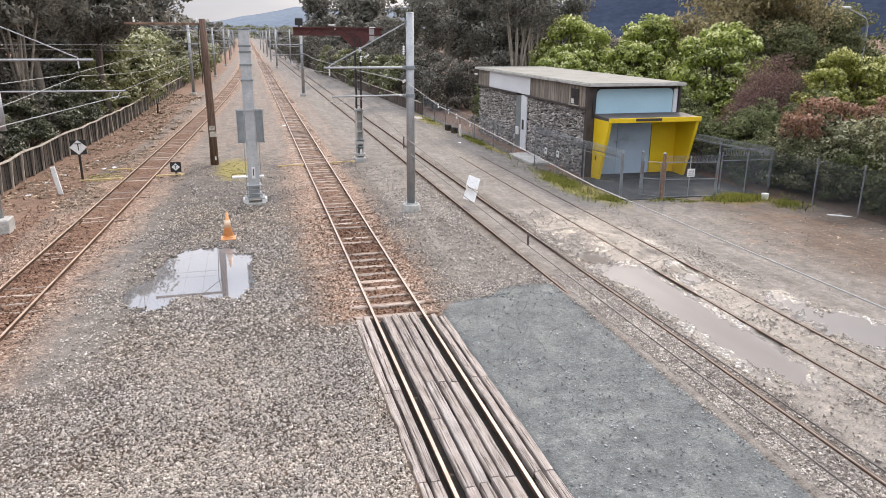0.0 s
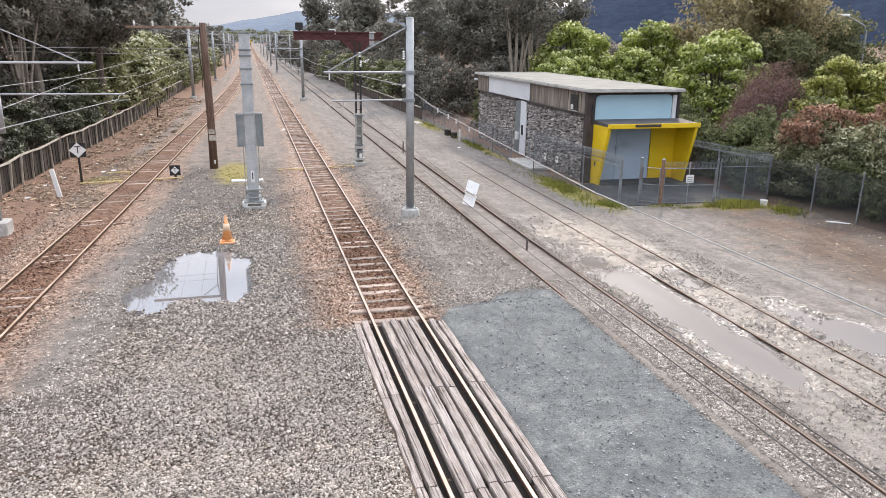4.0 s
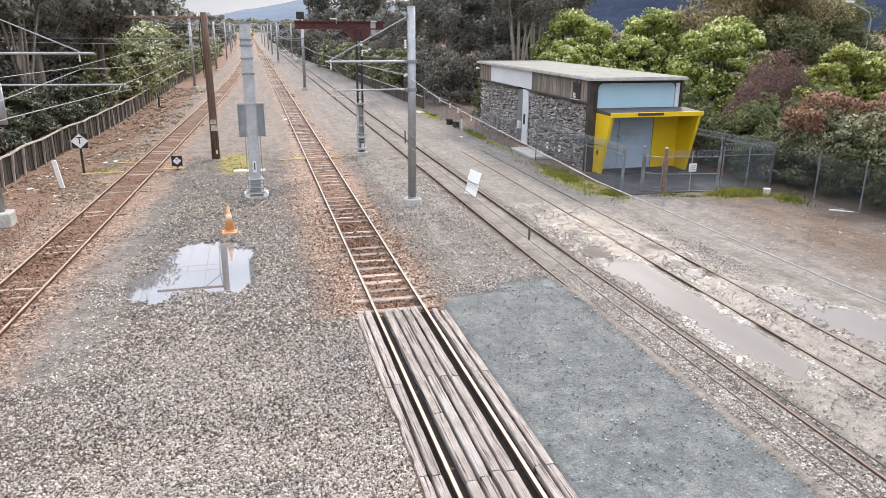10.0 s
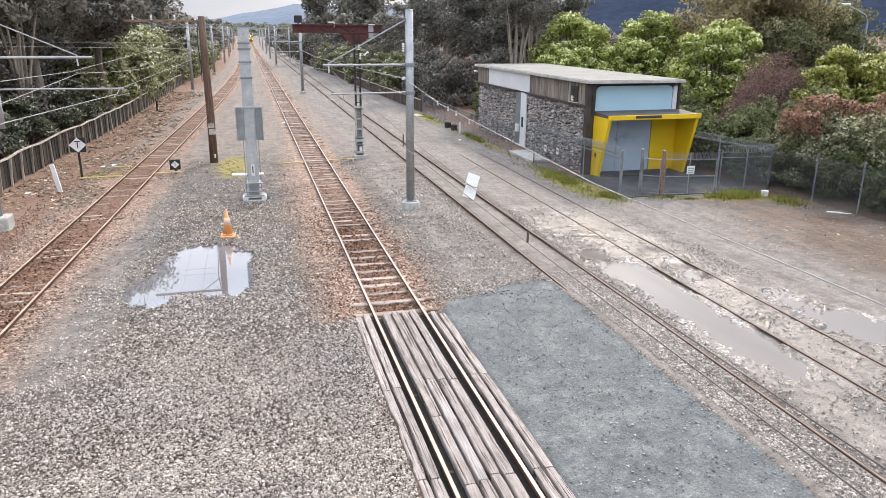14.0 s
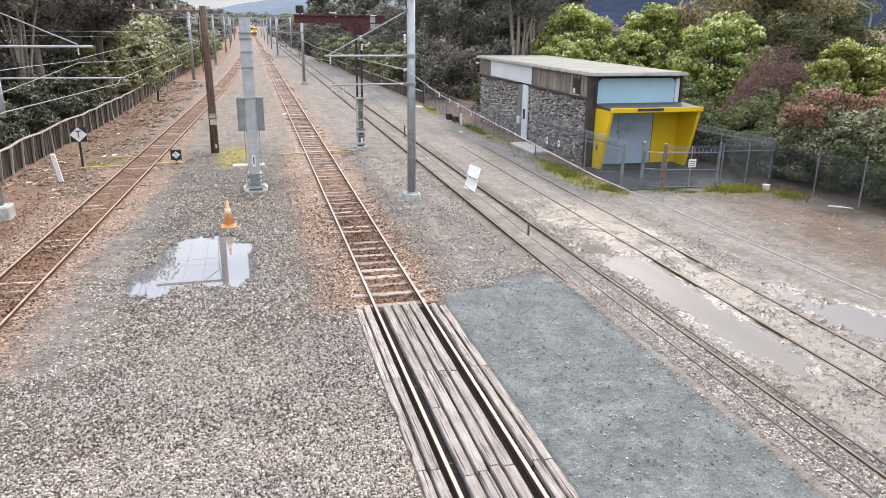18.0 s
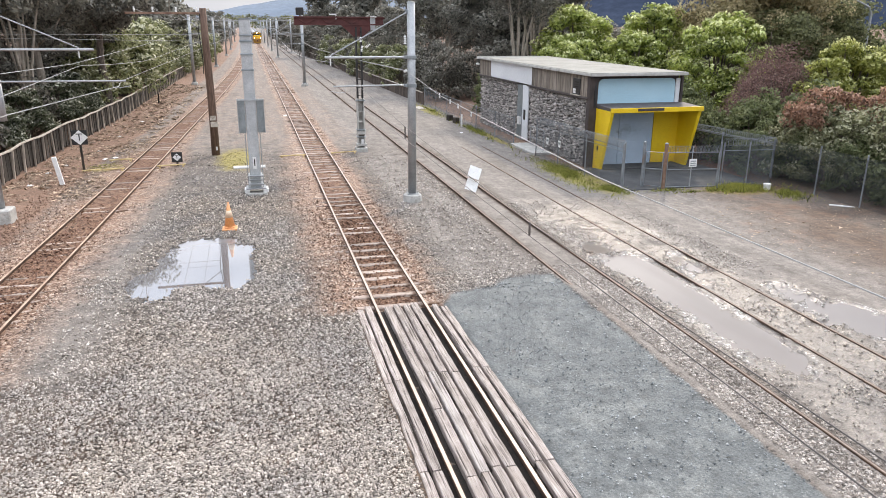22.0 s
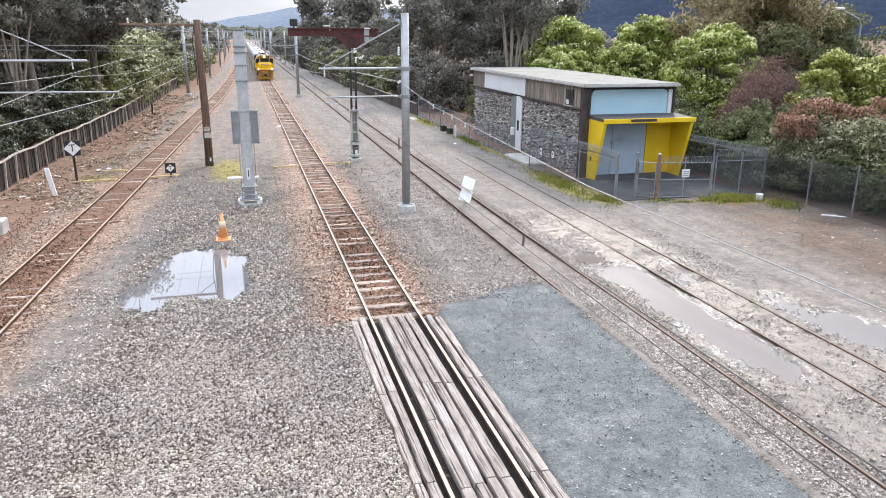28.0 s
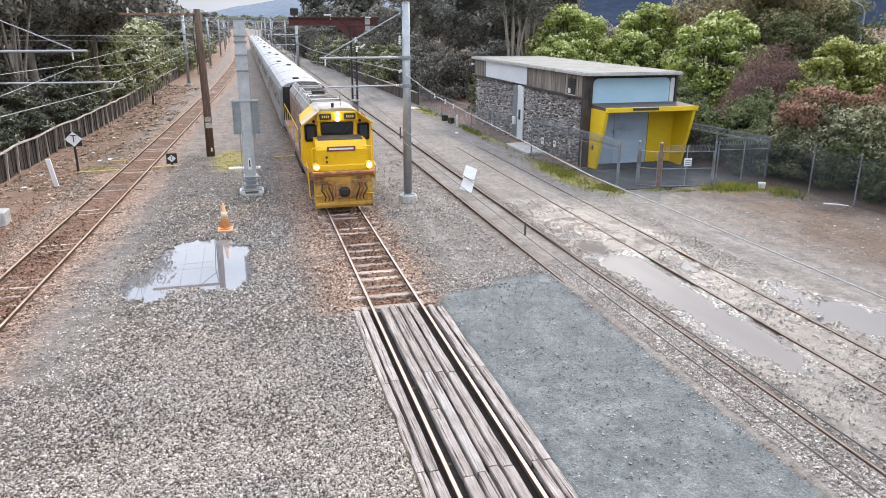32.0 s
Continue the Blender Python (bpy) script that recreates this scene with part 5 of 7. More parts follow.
def limbs(h, r, seed, spread, count, start=0.35, lean=0.0):
    """A tapered trunk with branching limbs; returns the solid and where the limbs end."""
    rng = random.Random(seed)
    g, ends = Geo(), []
    pts = [Vector((lean * h * (i / 6) ** 1.4 + rng.uniform(-0.04, 0.04) * h * 0.3, rng.uniform(-0.04, 0.04) * h * 0.3, h * 0.92 * i / 6 - (0.15 if not i else 0))) for i in range(7)]
    g.tube(pts, [r * (1 - 0.8 * i / 6) for i in range(7)], 8)
    for k in range(count):
        t = start + (0.95 - start) * (k + rng.random()) / count
        i = min(5, int(t * 6))
        p = pts[i].lerp(pts[i + 1], t * 6 - i)
        a = rng.uniform(0, 6.283)
        out = spread * (1.15 - 0.7 * abs(t - 0.55)) * rng.uniform(0.7, 1.1)
        e = p + Vector((math.cos(a) * out, math.sin(a) * out, h * rng.uniform(0.06, 0.2)))
        mid = p.lerp(e, 0.5) + Vector((0, 0, -0.04 * h * rng.random()))
        rr = r * (1 - 0.8 * t) * 0.55
        g.tube([p, mid, e], [rr, rr * 0.6, rr * 0.2], 5)
        ends += [mid, e]
        for _ in range(2):
            e2 = e + Vector((rng.uniform(-1, 1), rng.uniform(-1, 1), rng.uniform(0, 1))) * out * 0.4
            g.tube([mid.lerp(e, 0.7), e2], [rr * 0.35, rr * 0.12], 4)
            ends.append(e2)
    ends.append(pts[-1])
    return g, ends


def tree(name, label, h, spread, leaf_mat, bark, seed, count=14, leaf=0.16, per=130, clump=0.95, start=0.35, group="", category="tree", trunk_r=None):
    g, ends = limbs(h, trunk_r or h * 0.022, seed, spread, count, start)
    rng = random.Random(seed + 1)
    ob = thing(name, 0, 0, 0, label, category, group)
    part("trunk", g, bark, ob, "", True)
    cl = [((e.x, e.y, e.z), tuple(clump * rng.uniform(0.55, 1.15) * k for k in (1, 1, 0.75))) for e in ends]
    part("crown", crown("crown", leaf_mat, cl, per, leaf, 0.12, seed), leaf_mat, ob)
    return ob


def dome_shrub(name, label, w, h, leaf_mat, seed, clumps=46, per=110, leaf=0.13, clump=0.6, category="shrub", group="", base=0.25, bark=None):
    """A shrub or low tree: stems and a crown of clumps over an uneven dome."""
    rng = random.Random(seed)
    ob = thing(name, 0, 0, 0, label, category, group)
    g, cl = Geo(), []
    for i in range(clumps):
        a, e = rng.uniform(0, 6.283), math.asin(rng.uniform(0.0, 1.0) ** 0.9)
        k = rng.uniform(0.72, 1.0)
        p = (math.cos(a) * math.cos(e) * w / 2 * k, math.sin(a) * math.cos(e) * w / 2 * k, h * base + math.sin(e) * h * (1 - base) * k)
        s = clump * rng.uniform(0.6, 1.2)
        cl.append((p, (s, s, s * 0.72)))
        if i % 4 == 0:
            g.tube([(p[0] * 0.1, p[1] * 0.1, -0.1), (p[0] * 0.45, p[1] * 0.45, p[2] * 0.55), p], [0.09 + h * 0.006, 0.06, 0.02], 5)
    part("trunk", g, bark or BARK, ob)
    part("crown", crown("crown", leaf_mat, cl, per, leaf, 0.12, seed), leaf_mat, ob)
    return ob


def put(ob, spots):
    """Sets the first at the first spot and copies of it at the others. Spots: x, y, scale, turn."""
    def at(x, y, s, turn):
        return Matrix.Translation((x, y, float(height(np.array([x]), np.array([y]))[0]))) @ pose(0, 0, 0, 0, 0, turn) @ Matrix.Diagonal((s, s, s, 1))
    for x, y, s, turn in spots[1:]:
        c = copy_thing(ob, Matrix())
        c.matrix_basis = at(x, y, s, turn)
    ob.matrix_basis = at(*spots[0])


put(tree("conifer", "tall dark conifer with drooping foliage behind the fence", 13, 3.0, LEAF_PINE, PALE_BARK, 1, 24, 0.15, 180, 1.0, 0.36, "dark trees behind the fence"),
    [(-13.5, 40, 1.0, 0), (-12.2, 49, 0.95, 80), (-15.5, 33, 1.0, 200), (-11.6, 58, 0.72, 140), (-17, 46, 1.1, 30), (-14.5, 68, 0.85, 260), (-16, 60, 1.05, 100)])
put(tree("tree", "tall dark evergreen tree beside the line", 11, 3.2, LEAF_PINE, PALE_BARK, 2, 22, 0.15, 160, 1.1, 0.25, "dark trees beside the line"),
    [(19.5, 72, 0.95, 0), (24, 68, 1.1, 70), (26.6, 65, 1.0, 160), (16.5, 84, 0.72, 300), (22, 82, 1.1, 120), (26, 76, 1.15, 200)])
put(tree("tree", "distant dark evergreen tree beside the line", 11, 3.2, LEAF_PINE, PALE_BARK, 3, 20, 0.30, 60, 1.2, 0.2, "dark trees beside the line"),
    [(17.5, 100, 1.0, 20), (14.5, 118, 0.75, 200), (19, 125, 1.0, 60), (22, 140, 1.2, 10), (16, 150, 1.2, 90), (-11.5, 108, 1.0, 45), (-14, 120, 1.0, 130), (15.5, 175, 0.75, 0), (-10.5, 170, 0.6, 70), (-12, 140, 0.7, 20), (-9, 330, 0.55, 0), (14, 340, 0.55, 40), (-13, 420, 0.6, 0), (18, 430, 0.6, 90), (-8, 500, 0.6, 30), (14, 520, 0.6, 0), (22, 600, 0.7, 30), (-16, 620, 0.7, 0), (-8.9, 97, 0.95, 60), (-6.5, 172, 0.7, 15), (-7.5, 240, 0.55, 40), (11.5, 245, 0.6, 10), (-8, 290, 0.6, 70), (12, 290, 0.65, 120)])


def slender_tree(label, h, seed, stems):
    """Several thin pale trunks from one root under a thin dark crown."""
    rng = random.Random(seed)
    ob = thing("tree", 0, 0, 0, label, "tree", "dark trees beside the line")
    g, cl = Geo(), []
    for i in range(stems):
        a = 6.283 * i / stems + rng.uniform(-0.4, 0.4)
        lean, top = rng.uniform(0.5, 1.9), h * rng.uniform(0.8, 1.0)
        pts = [Vector((math.cos(a) * lean * k ** 1.3 + rng.uniform(-0.08, 0.08), math.sin(a) * lean * k ** 1.3 + rng.uniform(-0.08, 0.08), top * k - (0.15 if not k else 0))) for k in (0, 0.2, 0.4, 0.6, 0.8, 1.0)]
        g.tube(pts, [0.11, 0.10, 0.085, 0.07, 0.05, 0.02], 6)
        for p in pts[4:]:
            for _ in range(5):
                e = p + Vector((rng.uniform(-1, 1), rng.uniform(-1, 1), rng.uniform(0.1, 0.9)))
                g.tube([p, e], [0.025, 0.008], 4)
                s = rng.uniform(0.5, 1.0)
                cl.append((tuple(e), (s, s, s * 0.7)))
    part("trunk", g, PALE_BARK, ob, "thin pale trunks", True)
    part("crown", crown("crown", LEAF_DARK, cl, 100, 0.10, 0.12, seed), LEAF_DARK, ob)
    return ob


put(tree("conifer", "dark-trunked conifer leaning over the timber fence", 12, 2.6, LEAF_DARK, BARK, 6, 22, 0.15, 170, 1.0, 0.5, "dark trees behind the fence", "tree", 0.34), [(-9.4, 53.5, 0.95, 20)])
put(slender_tree("slender pale-stemmed tree standing in front of dark evergreens", 9.6, 31, 7), [(20.2, 54.0, 1.0, 0), (22.4, 56.5, 1.05, 130), (-11.6, 43.5, 0.95, 60), (-12.9, 35.5, 1.05, 210)])
put(tree("tree", "olive-brown tree with dense thin foliage", 9.5, 2.6, LEAF_OLIVE, PALE_BARK, 4, 24, 0.13, 160, 1.15, 0.3, "brown trees"),
    [(34.0, 46, 1.1, 0), (36.6, 48.5, 0.92, 90), (35.4, 44.0, 0.9, 200)])
put(tree("tree", "dull green bushy tree beyond the fence", 7.4, 2.5, LEAF_SAGE, BARK, 15, 24, 0.13, 140, 1.1, 0.2, "brown trees"),
    [(39.2, 44.5, 0.94, 0), (36.2, 41.5, 0.84, 120), (44.0, 47, 0.62, 40), (32.8, 41.5, 0.8, 60)])
put(dome_shrub("tree", "bright green tree with pale upper leaf tips", 6.6, 6.9, LEAF_BRIGHT, 7, 150, 140, 0.12, 0.62, "tree", "bright green trees", 0.12),
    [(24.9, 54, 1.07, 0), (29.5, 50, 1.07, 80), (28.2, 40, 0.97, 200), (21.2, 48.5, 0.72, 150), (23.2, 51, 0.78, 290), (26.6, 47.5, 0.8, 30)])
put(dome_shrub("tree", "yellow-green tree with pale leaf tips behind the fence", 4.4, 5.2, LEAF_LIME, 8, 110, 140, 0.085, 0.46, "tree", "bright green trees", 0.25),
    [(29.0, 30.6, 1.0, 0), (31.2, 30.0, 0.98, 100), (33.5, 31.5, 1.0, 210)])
put(dome_shrub("shrub", "bare purple-brown thicket behind the fence", 4.6, 4.6, TWIG, 9, 60, 150, 0.06, 0.8, "shrub", "brown thickets", 0.1),
    [(25.0, 31.6, 0.88, 0), (26.6, 33.0, 0.98, 70), (23.6, 31.0, 0.7, 180), (28.4, 34.5, 1.0, 120)])
put(dome_shrub("shrub", "shrub with rusty red leaves behind the fence", 2.7, 3.4, LEAF_RED, 10, 24, 110, 0.07, 0.42, "shrub", "red shrubs", 0.6),
    [(22.7, 24.8, 1.08, 0), (24.0, 24.4, 0.98, 120), (25.4, 23.4, 1.06, 60)])
put(dome_shrub("shrub", "dark green bush behind the wire fence", 3.0, 2.9, LEAF_MID, 11, 64, 100, 0.082, 0.46, "shrub", "bushes along the wire fence", 0.05),
    [(22.2, 22.3, 0.72, 0), (22.3, 19.8, 0.8, 60), (22.6, 17.3, 0.85, 130), (22.0, 24.9, 0.7, 200), (24.6, 27.4, 1.2, 20), (22.0, 28.3, 1.0, 300), (20.8, 33.0, 1.05, 100), (20.9, 36.5, 1.1, 240), (21.2, 41, 1.2, 10), (23.5, 36.5, 1.05, 70), (21.3, 45.5, 1.3, 150), (25, 21, 1.3, 90), (25.5, 18, 1.4, 10), (17.5, 50.5, 1.2, 60), (31, 36, 1.3, 80), (35, 37, 1.6, 20), (38, 37, 1.6, 100), (42, 42, 1.8, 60), (36, 32, 1.5, 300), (39, 34, 1.6, 50), (23.5, 29.5, 1.05, 15), (21.1, 26.4, 0.75, 35), (20.8, 30.2, 0.95, 220), (41.5, 38.5, 1.9, 10), (46.0, 42.5, 1.8, 80), (44.5, 38.0, 1.7, 150)])
put(dome_shrub("shrub", "grey-green bush behind the wire fence", 3.4, 3.2, LEAF_SOFT, 16, 70, 110, 0.075, 0.42, "shrub", "bushes along the wire fence", 0.1),
    [(22.2, 23.4, 0.86, 0), (22.9, 23.6, 0.98, 250), (23.6, 22.0, 1.0, 70), (24.3, 22.9, 1.0, 30), (22.0, 25.6, 0.8, 90), (23.4, 20.2, 0.9, 140), (24.0, 18.2, 0.95, 200)])
put(dome_shrub("shrub", "glossy dark bush with pale upper leaves behind the timber fence", 3.2, 3.4, LEAF_BROAD, 17, 60, 150, 0.085, 0.5, "shrub", "bushes behind the timber fence", 0.1),
    [(-11.6, 37.5, 0.75, 0), (-11.3, 41.5, 0.8, 60), (-10.8, 45.5, 0.85, 120), (-12.6, 33.5, 0.85, 200), (-13.4, 29.5, 0.9, 250), (-10.6, 49.5, 0.9, 20), (-13.2, 38.5, 1.15, 300)])
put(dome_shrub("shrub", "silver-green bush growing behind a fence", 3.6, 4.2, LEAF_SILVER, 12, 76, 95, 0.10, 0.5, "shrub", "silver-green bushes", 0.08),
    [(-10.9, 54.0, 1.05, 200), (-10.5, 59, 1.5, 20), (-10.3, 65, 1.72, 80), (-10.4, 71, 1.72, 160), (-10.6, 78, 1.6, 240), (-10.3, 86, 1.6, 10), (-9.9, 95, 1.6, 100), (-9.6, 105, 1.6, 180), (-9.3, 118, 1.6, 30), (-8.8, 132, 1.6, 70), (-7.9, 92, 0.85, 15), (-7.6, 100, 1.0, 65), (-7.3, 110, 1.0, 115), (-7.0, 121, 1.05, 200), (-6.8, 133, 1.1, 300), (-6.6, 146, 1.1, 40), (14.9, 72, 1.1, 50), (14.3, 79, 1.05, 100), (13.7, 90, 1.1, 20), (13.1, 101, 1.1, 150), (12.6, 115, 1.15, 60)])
put(dome_shrub("shrub", "dark bush at the edge of the line", 3.8, 4.0, LEAF_DARK, 13, 54, 110, 0.095, 0.66, "shrub", "dark bushes at the line's edge", 0.05),
    [(-12.6, 44, 1.0, 0), (-12.0, 54, 1.1, 60), (-13, 36, 1.1, 120), (-15.5, 40, 1.3, 200), (16.0, 60, 1.1, 20), (15.8, 66, 1.2, 80), (15.9, 75, 1.2, 160), (15.2, 85, 1.2, 240), (14.4, 96, 1.2, 10), (13.6, 108, 1.3, 100), (13.0, 122, 1.3, 180), (11.5, 140, 1.4, 70), (18.5, 61, 1.1, 30), (22, 62, 1.2, 0), (26, 60, 1.2, 50), (11.0, 165, 1.5, 0), (11, 190, 1.7, 40), (-8.5, 155, 1.6, 0), (-8.5, 185, 1.7, 50), (10.5, 220, 1.4, 0), (-8, 220, 1.5, 60), (11, 255, 1.4, 0), (-8, 260, 1.4, 50), (24, 66, 1.72, 10), (27.5, 64, 1.72, 80), (31, 60, 1.6, 200), (34, 57, 1.6, 120), (38, 54, 1.6, 20), (-18, 38, 1.75, 0), (-17.5, 50, 1.75, 70), (-16.5, 63, 1.8, 10), (-20, 31, 1.75, 100), (-15.5, 75, 1.8, 200), (10, 300, 1.4, 80), (-7, 310, 1.4, 10)])


def far_woods():
    """Woods that close the view down the line."""
    rng = random.Random(44)
    cl = []
    for i in range(520):
        x = rng.uniform(-190, 230)
        y = 800 + rng.uniform(0, 90)
        hgt = 8.5 + 4.5 * float(fbm(np.array([x * 0.03]), np.array([2.0]), 5)[0]) * 1.2
        s = rng.uniform(2.5, 5.0)
        cl.append(((x, y, rng.uniform(0.5, hgt)), (s, s, s * 0.75)))
    ob = new("far_woods", crown("far_woods", LEAF_SAGE, cl, 26, 1.5, 0.15, 45))
    tagged(ob, "grey-green woods closing the far end of the line", "woods", "", "stuff")


far_woods()


def grass_patch(label, spots, seed):
    rng = np.random.default_rng(seed)
    vs = []
    for cx, cy, rx, ry, n, h in spots:
        a, r = rng.uniform(0, 6.283, n), np.abs(rng.normal(0, 0.55, n))
        x, y = cx + rx * r * np.cos(a), cy + ry * r * np.sin(a)
        keep = fbm(x * 1.3, y * 1.3, 57) > rng.uniform(0.32, 0.62, n)
        x, y = x[keep], y[keep]
        n = len(x)
        z = height(x, y) - 0.01
        hh = h * rng.uniform(0.4, 1.3, n)
        t = rng.uniform(0, 6.283, n)
        dx, dy = np.cos(t), np.sin(t)
        w = 0.012 + 0.25 * hh * 0.15
        lx, ly = rng.normal(0, 0.5, n) * hh, rng.normal(0, 0.5, n) * hh
        vs.append(np.stack([np.stack([x - dx * w, y - dy * w, z], 1), np.stack([x + dx * w, y + dy * w, z], 1), np.stack([x + lx, y + ly, z + hh], 1)], 1).reshape(-1, 3))
    v = np.concatenate(vs)
    f = np.arange(len(v)).reshape(-1, 3)
    me = bpy.data.meshes.new("grass")
    me.from_pydata(v.tolist(), [], f.tolist())
    me.materials.append(GRASS)
    tagged(new("grass", me), label, "grass", "", "stuff")


grass_patch("rough grass and weeds along fences and footings", [
    (13.1, 28.6, 0.9, 3.8, 6500, 0.11), (13.4, 25.2, 0.8, 1.2, 2600, 0.13), (18.6, 24.1, 1.2, 0.7, 4800, 0.2), (19.8, 23.0, 0.9, 1.2, 2200, 0.15), (16.8, 24.1, 1.6, 0.3, 1000, 0.09), (12.9, 53.0, 0.7, 6.0, 1200, 0.15),
    (-1.0, 35.0, 0.9, 2.6, 500, 0.03), (-6.8, 34.8, 1.0, 1.4, 500, 0.08), (16.0, 24.5, 1.8, 0.2, 500, 0.13), (13.0, 41.0, 0.4, 6.0, 1500, 0.2)], 3)


# ---- distance ----
def hill(name, label, material, az0, az1, dist, profile, seed):
    rng = random.Random(seed)
    g = Geo()
    n = 60
    vs = []
    for i in range(n + 1):
        t = i / n
        a = radians(az0 + (az1 - az0) * t)
        e = np.interp(t, [p[0] for p in profile], [p[1] for p in profile])
        h = dist * math.tan(radians(e)) + 6 + rng.uniform(-1, 1) * dist * 0.0006
        for k, (dd, hh) in enumerate(((0.75, -20), (0.85, h * 0.45), (1.0, h), (1.15, h * 0.5), (1.25, -20))):
            vs.append((math.sin(a) * dist * dd, math.cos(a) * dist * dd, hh))
    fs = [(i * 5 + k, i * 5 + 5 + k, i * 5 + 6 + k, i * 5 + 1 + k) for i in range(n) for k in range(4)]
    g.add(vs, fs, False)
    tagged(solo(name, g, material, label, "hill", "", "structure", smooth=True))


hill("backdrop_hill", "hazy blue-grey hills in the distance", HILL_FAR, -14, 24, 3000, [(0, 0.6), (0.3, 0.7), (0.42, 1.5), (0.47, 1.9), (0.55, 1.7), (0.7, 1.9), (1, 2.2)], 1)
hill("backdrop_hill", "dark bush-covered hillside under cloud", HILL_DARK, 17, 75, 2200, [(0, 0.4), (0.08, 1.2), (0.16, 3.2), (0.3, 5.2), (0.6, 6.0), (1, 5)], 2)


# ---- relay building ----
def relay_building():
    X0, X1, Y0, Y1, H = 14.55, 19.05, 29.8, 45.8, 4.05
    ob = thing("relay_building", 0, 0, -0.05, "stone-clad railway equipment building with boarded upper wall and flat pale roof", "building")
    part("core_wall", Geo().box((X0 + X1) / 2 + 0.1, (Y0 + Y1) / 2, H / 2, X1 - X0 - 0.25, Y1 - Y0 - 0.3, H), STONE_BACK, ob, "dark wall behind the cladding")
    rng = np.random.default_rng(4)
    # stones set flat in the lower wall
    base = np.array([(1, 0, 0), (-1, 0, 0), (0, 1, 0), (0, -1, 0), (0, 0, 1), (0, 0, -1)], float)
    tri = np.array([(0, 2, 4), (2, 1, 4), (1, 3, 4), (3, 0, 4), (2, 0, 5), (1, 2, 5), (3, 1, 5), (0, 3, 5)])
    for y0, y1 in ((29.85, 37.0), (38.9, 45.7)):
        ys, zs = np.meshgrid(np.arange(y0 + 0.08, y1, 0.13), np.arange(0.04, 3.0, 0.10))
        n = ys.size
        p = np.stack([np.full(n, X0 + 0.02) + rng.normal(0, 0.015, n), ys.ravel() + rng.normal(0, 0.045, n), zs.ravel() + rng.normal(0, 0.035, n)], 1)
        s = rng.uniform(0.7, 1.25, (n, 1, 1)) * np.array([0.085, 0.077, 0.058]) * rng.uniform(0.75, 1.25, (n, 1, 3))
        q = base[None] * s * rng.uniform(0.75, 1.2, (n, 6, 1)) + rng.normal(0, 0.18, (n, 6, 3)) * s
        v = (q + p[:, None]).reshape(-1, 3)
        f = (tri[None] + 6 * np.arange(n)[:, None, None]).reshape(-1, 3)
        me = bpy.data.meshes.new("stone_facing")
        me.from_pydata(v.tolist(), [], f.tolist())
        me.materials.append(STONE)
        tagged(part("stone_facing", me, STONE, ob, "rough grey stones"), kind="stuff")
    part("ledge", Geo().box(X0 - 0.02, (29.8 + 37.1) / 2, 3.06, 0.22, 7.4, 0.09, 0.015), DARK_STEEL, ob)
    part("ledge", Geo().box(X0 - 0.02, (38.7 + 45.8) / 2, 3.06, 0.22, 7.2, 0.09, 0.015), DARK_STEEL, ob)
    part("pale_panel", Geo().box(X0 - 0.03, 40.1, 3.58, 0.06, 6.9, 0.94, 0.008), PALE_SHEET, ob, "pale blue-white cladding sheet")
    y = 29.95
    r2 = random.Random(2)
    while y < 36.6:
        w = r2.uniform(0.14, 0.26)
        part("board", Geo().box(X0 - 0.02 + r2.uniform(-0.012, 0.012), y + w / 2, 3.57, 0.05, w - 0.012, 0.93 + r2.uniform(-0.02, 0.02), 0.004), BOARDING, ob)
        y += w
    y = 43.65
    while y < 45.7:
        part("board", Geo().box(X0 - 0.02, y + 0.1, 3.57, 0.05, 0.19, 0.93, 0.004), BOARDING, ob)
        y += 0.2
    vent = part("window", Geo().box(X0 - 0.05, 31.05, 3.5, 0.06, 0.78, 0.72, 0.008), BLACK, ob, "small dark louvred window")
    for i in range(5):
        part("louvre", Geo().box(X0 - 0.085, 31.0, 3.3 + i * 0.1, 0.02, 0.4, 0.05, 0, Matrix.Rotation(radians(30), 3, "Y")), PALING, vent)
    part("sill", Geo().box(X0 - 0.1, 31.05, 3.13, 0.12, 0.9, 0.04, 0.005), CAP_RAIL, vent)
    part("broken_pane", Geo().box(X0 - 0.09, 31.2, 3.3, 0.02, 0.26, 0.22, 0.004), WHITE, vent, "pale broken pane")
    # door in its recess
    part("recess", Geo().box(X0 + 0.03, 38.35, 1.5, 0.06, 1.0, 3.0), GALV_DARK, ob)
    door = part("door", Geo().box(X0 - 0.02, 37.5, 1.55, 0.07, 0.82, 2.95, 0.01), PALE_SHEET, ob, "tall pale grey door")
    part("door_glass", Geo().box(X0 - 0.06, 37.55, 1.45, 0.02, 0.28, 0.55, 0.004), GLASS_DARK, door)
    part("handle", Geo().cyl((X0 - 0.1, 37.85, 1.15), (X0 - 0.1, 37.85, 1.4), 0.02, None, 6), GALV, door)
    part("meter_box", Geo().box(X0 - 0.08, 38.3, 1.05, 0.14, 0.34, 0.42, 0.02), WHITE, ob, "small white meter box")
    # front
    part("front_wall", Geo().box((X0 + X1) / 2, Y0 + 0.06, 1.4, X1 - X0, 0.12, 2.8), DARK_STEEL, ob)
    c = []
    for i in range(5):
        a = radians(90 * i / 4)
        c.append((X0 + 0.66 - 0.26 * math.cos(a), 3.66 + 0.26 * math.sin(a)))
    outline = [(X0 + 0.40, 2.8)] + c + [(X1 - 0.46, 3.92), (X1 - 0.32, 3.86), (X1 - 0.26, 3.7), (X1 - 0.26, 2.8)]
    part("blue_panel", Geo().prism(outline, "y", Y0 - 0.02, Y0 + 0.05), BLUE_SHEET, ob, "pale blue curved-corner panel")
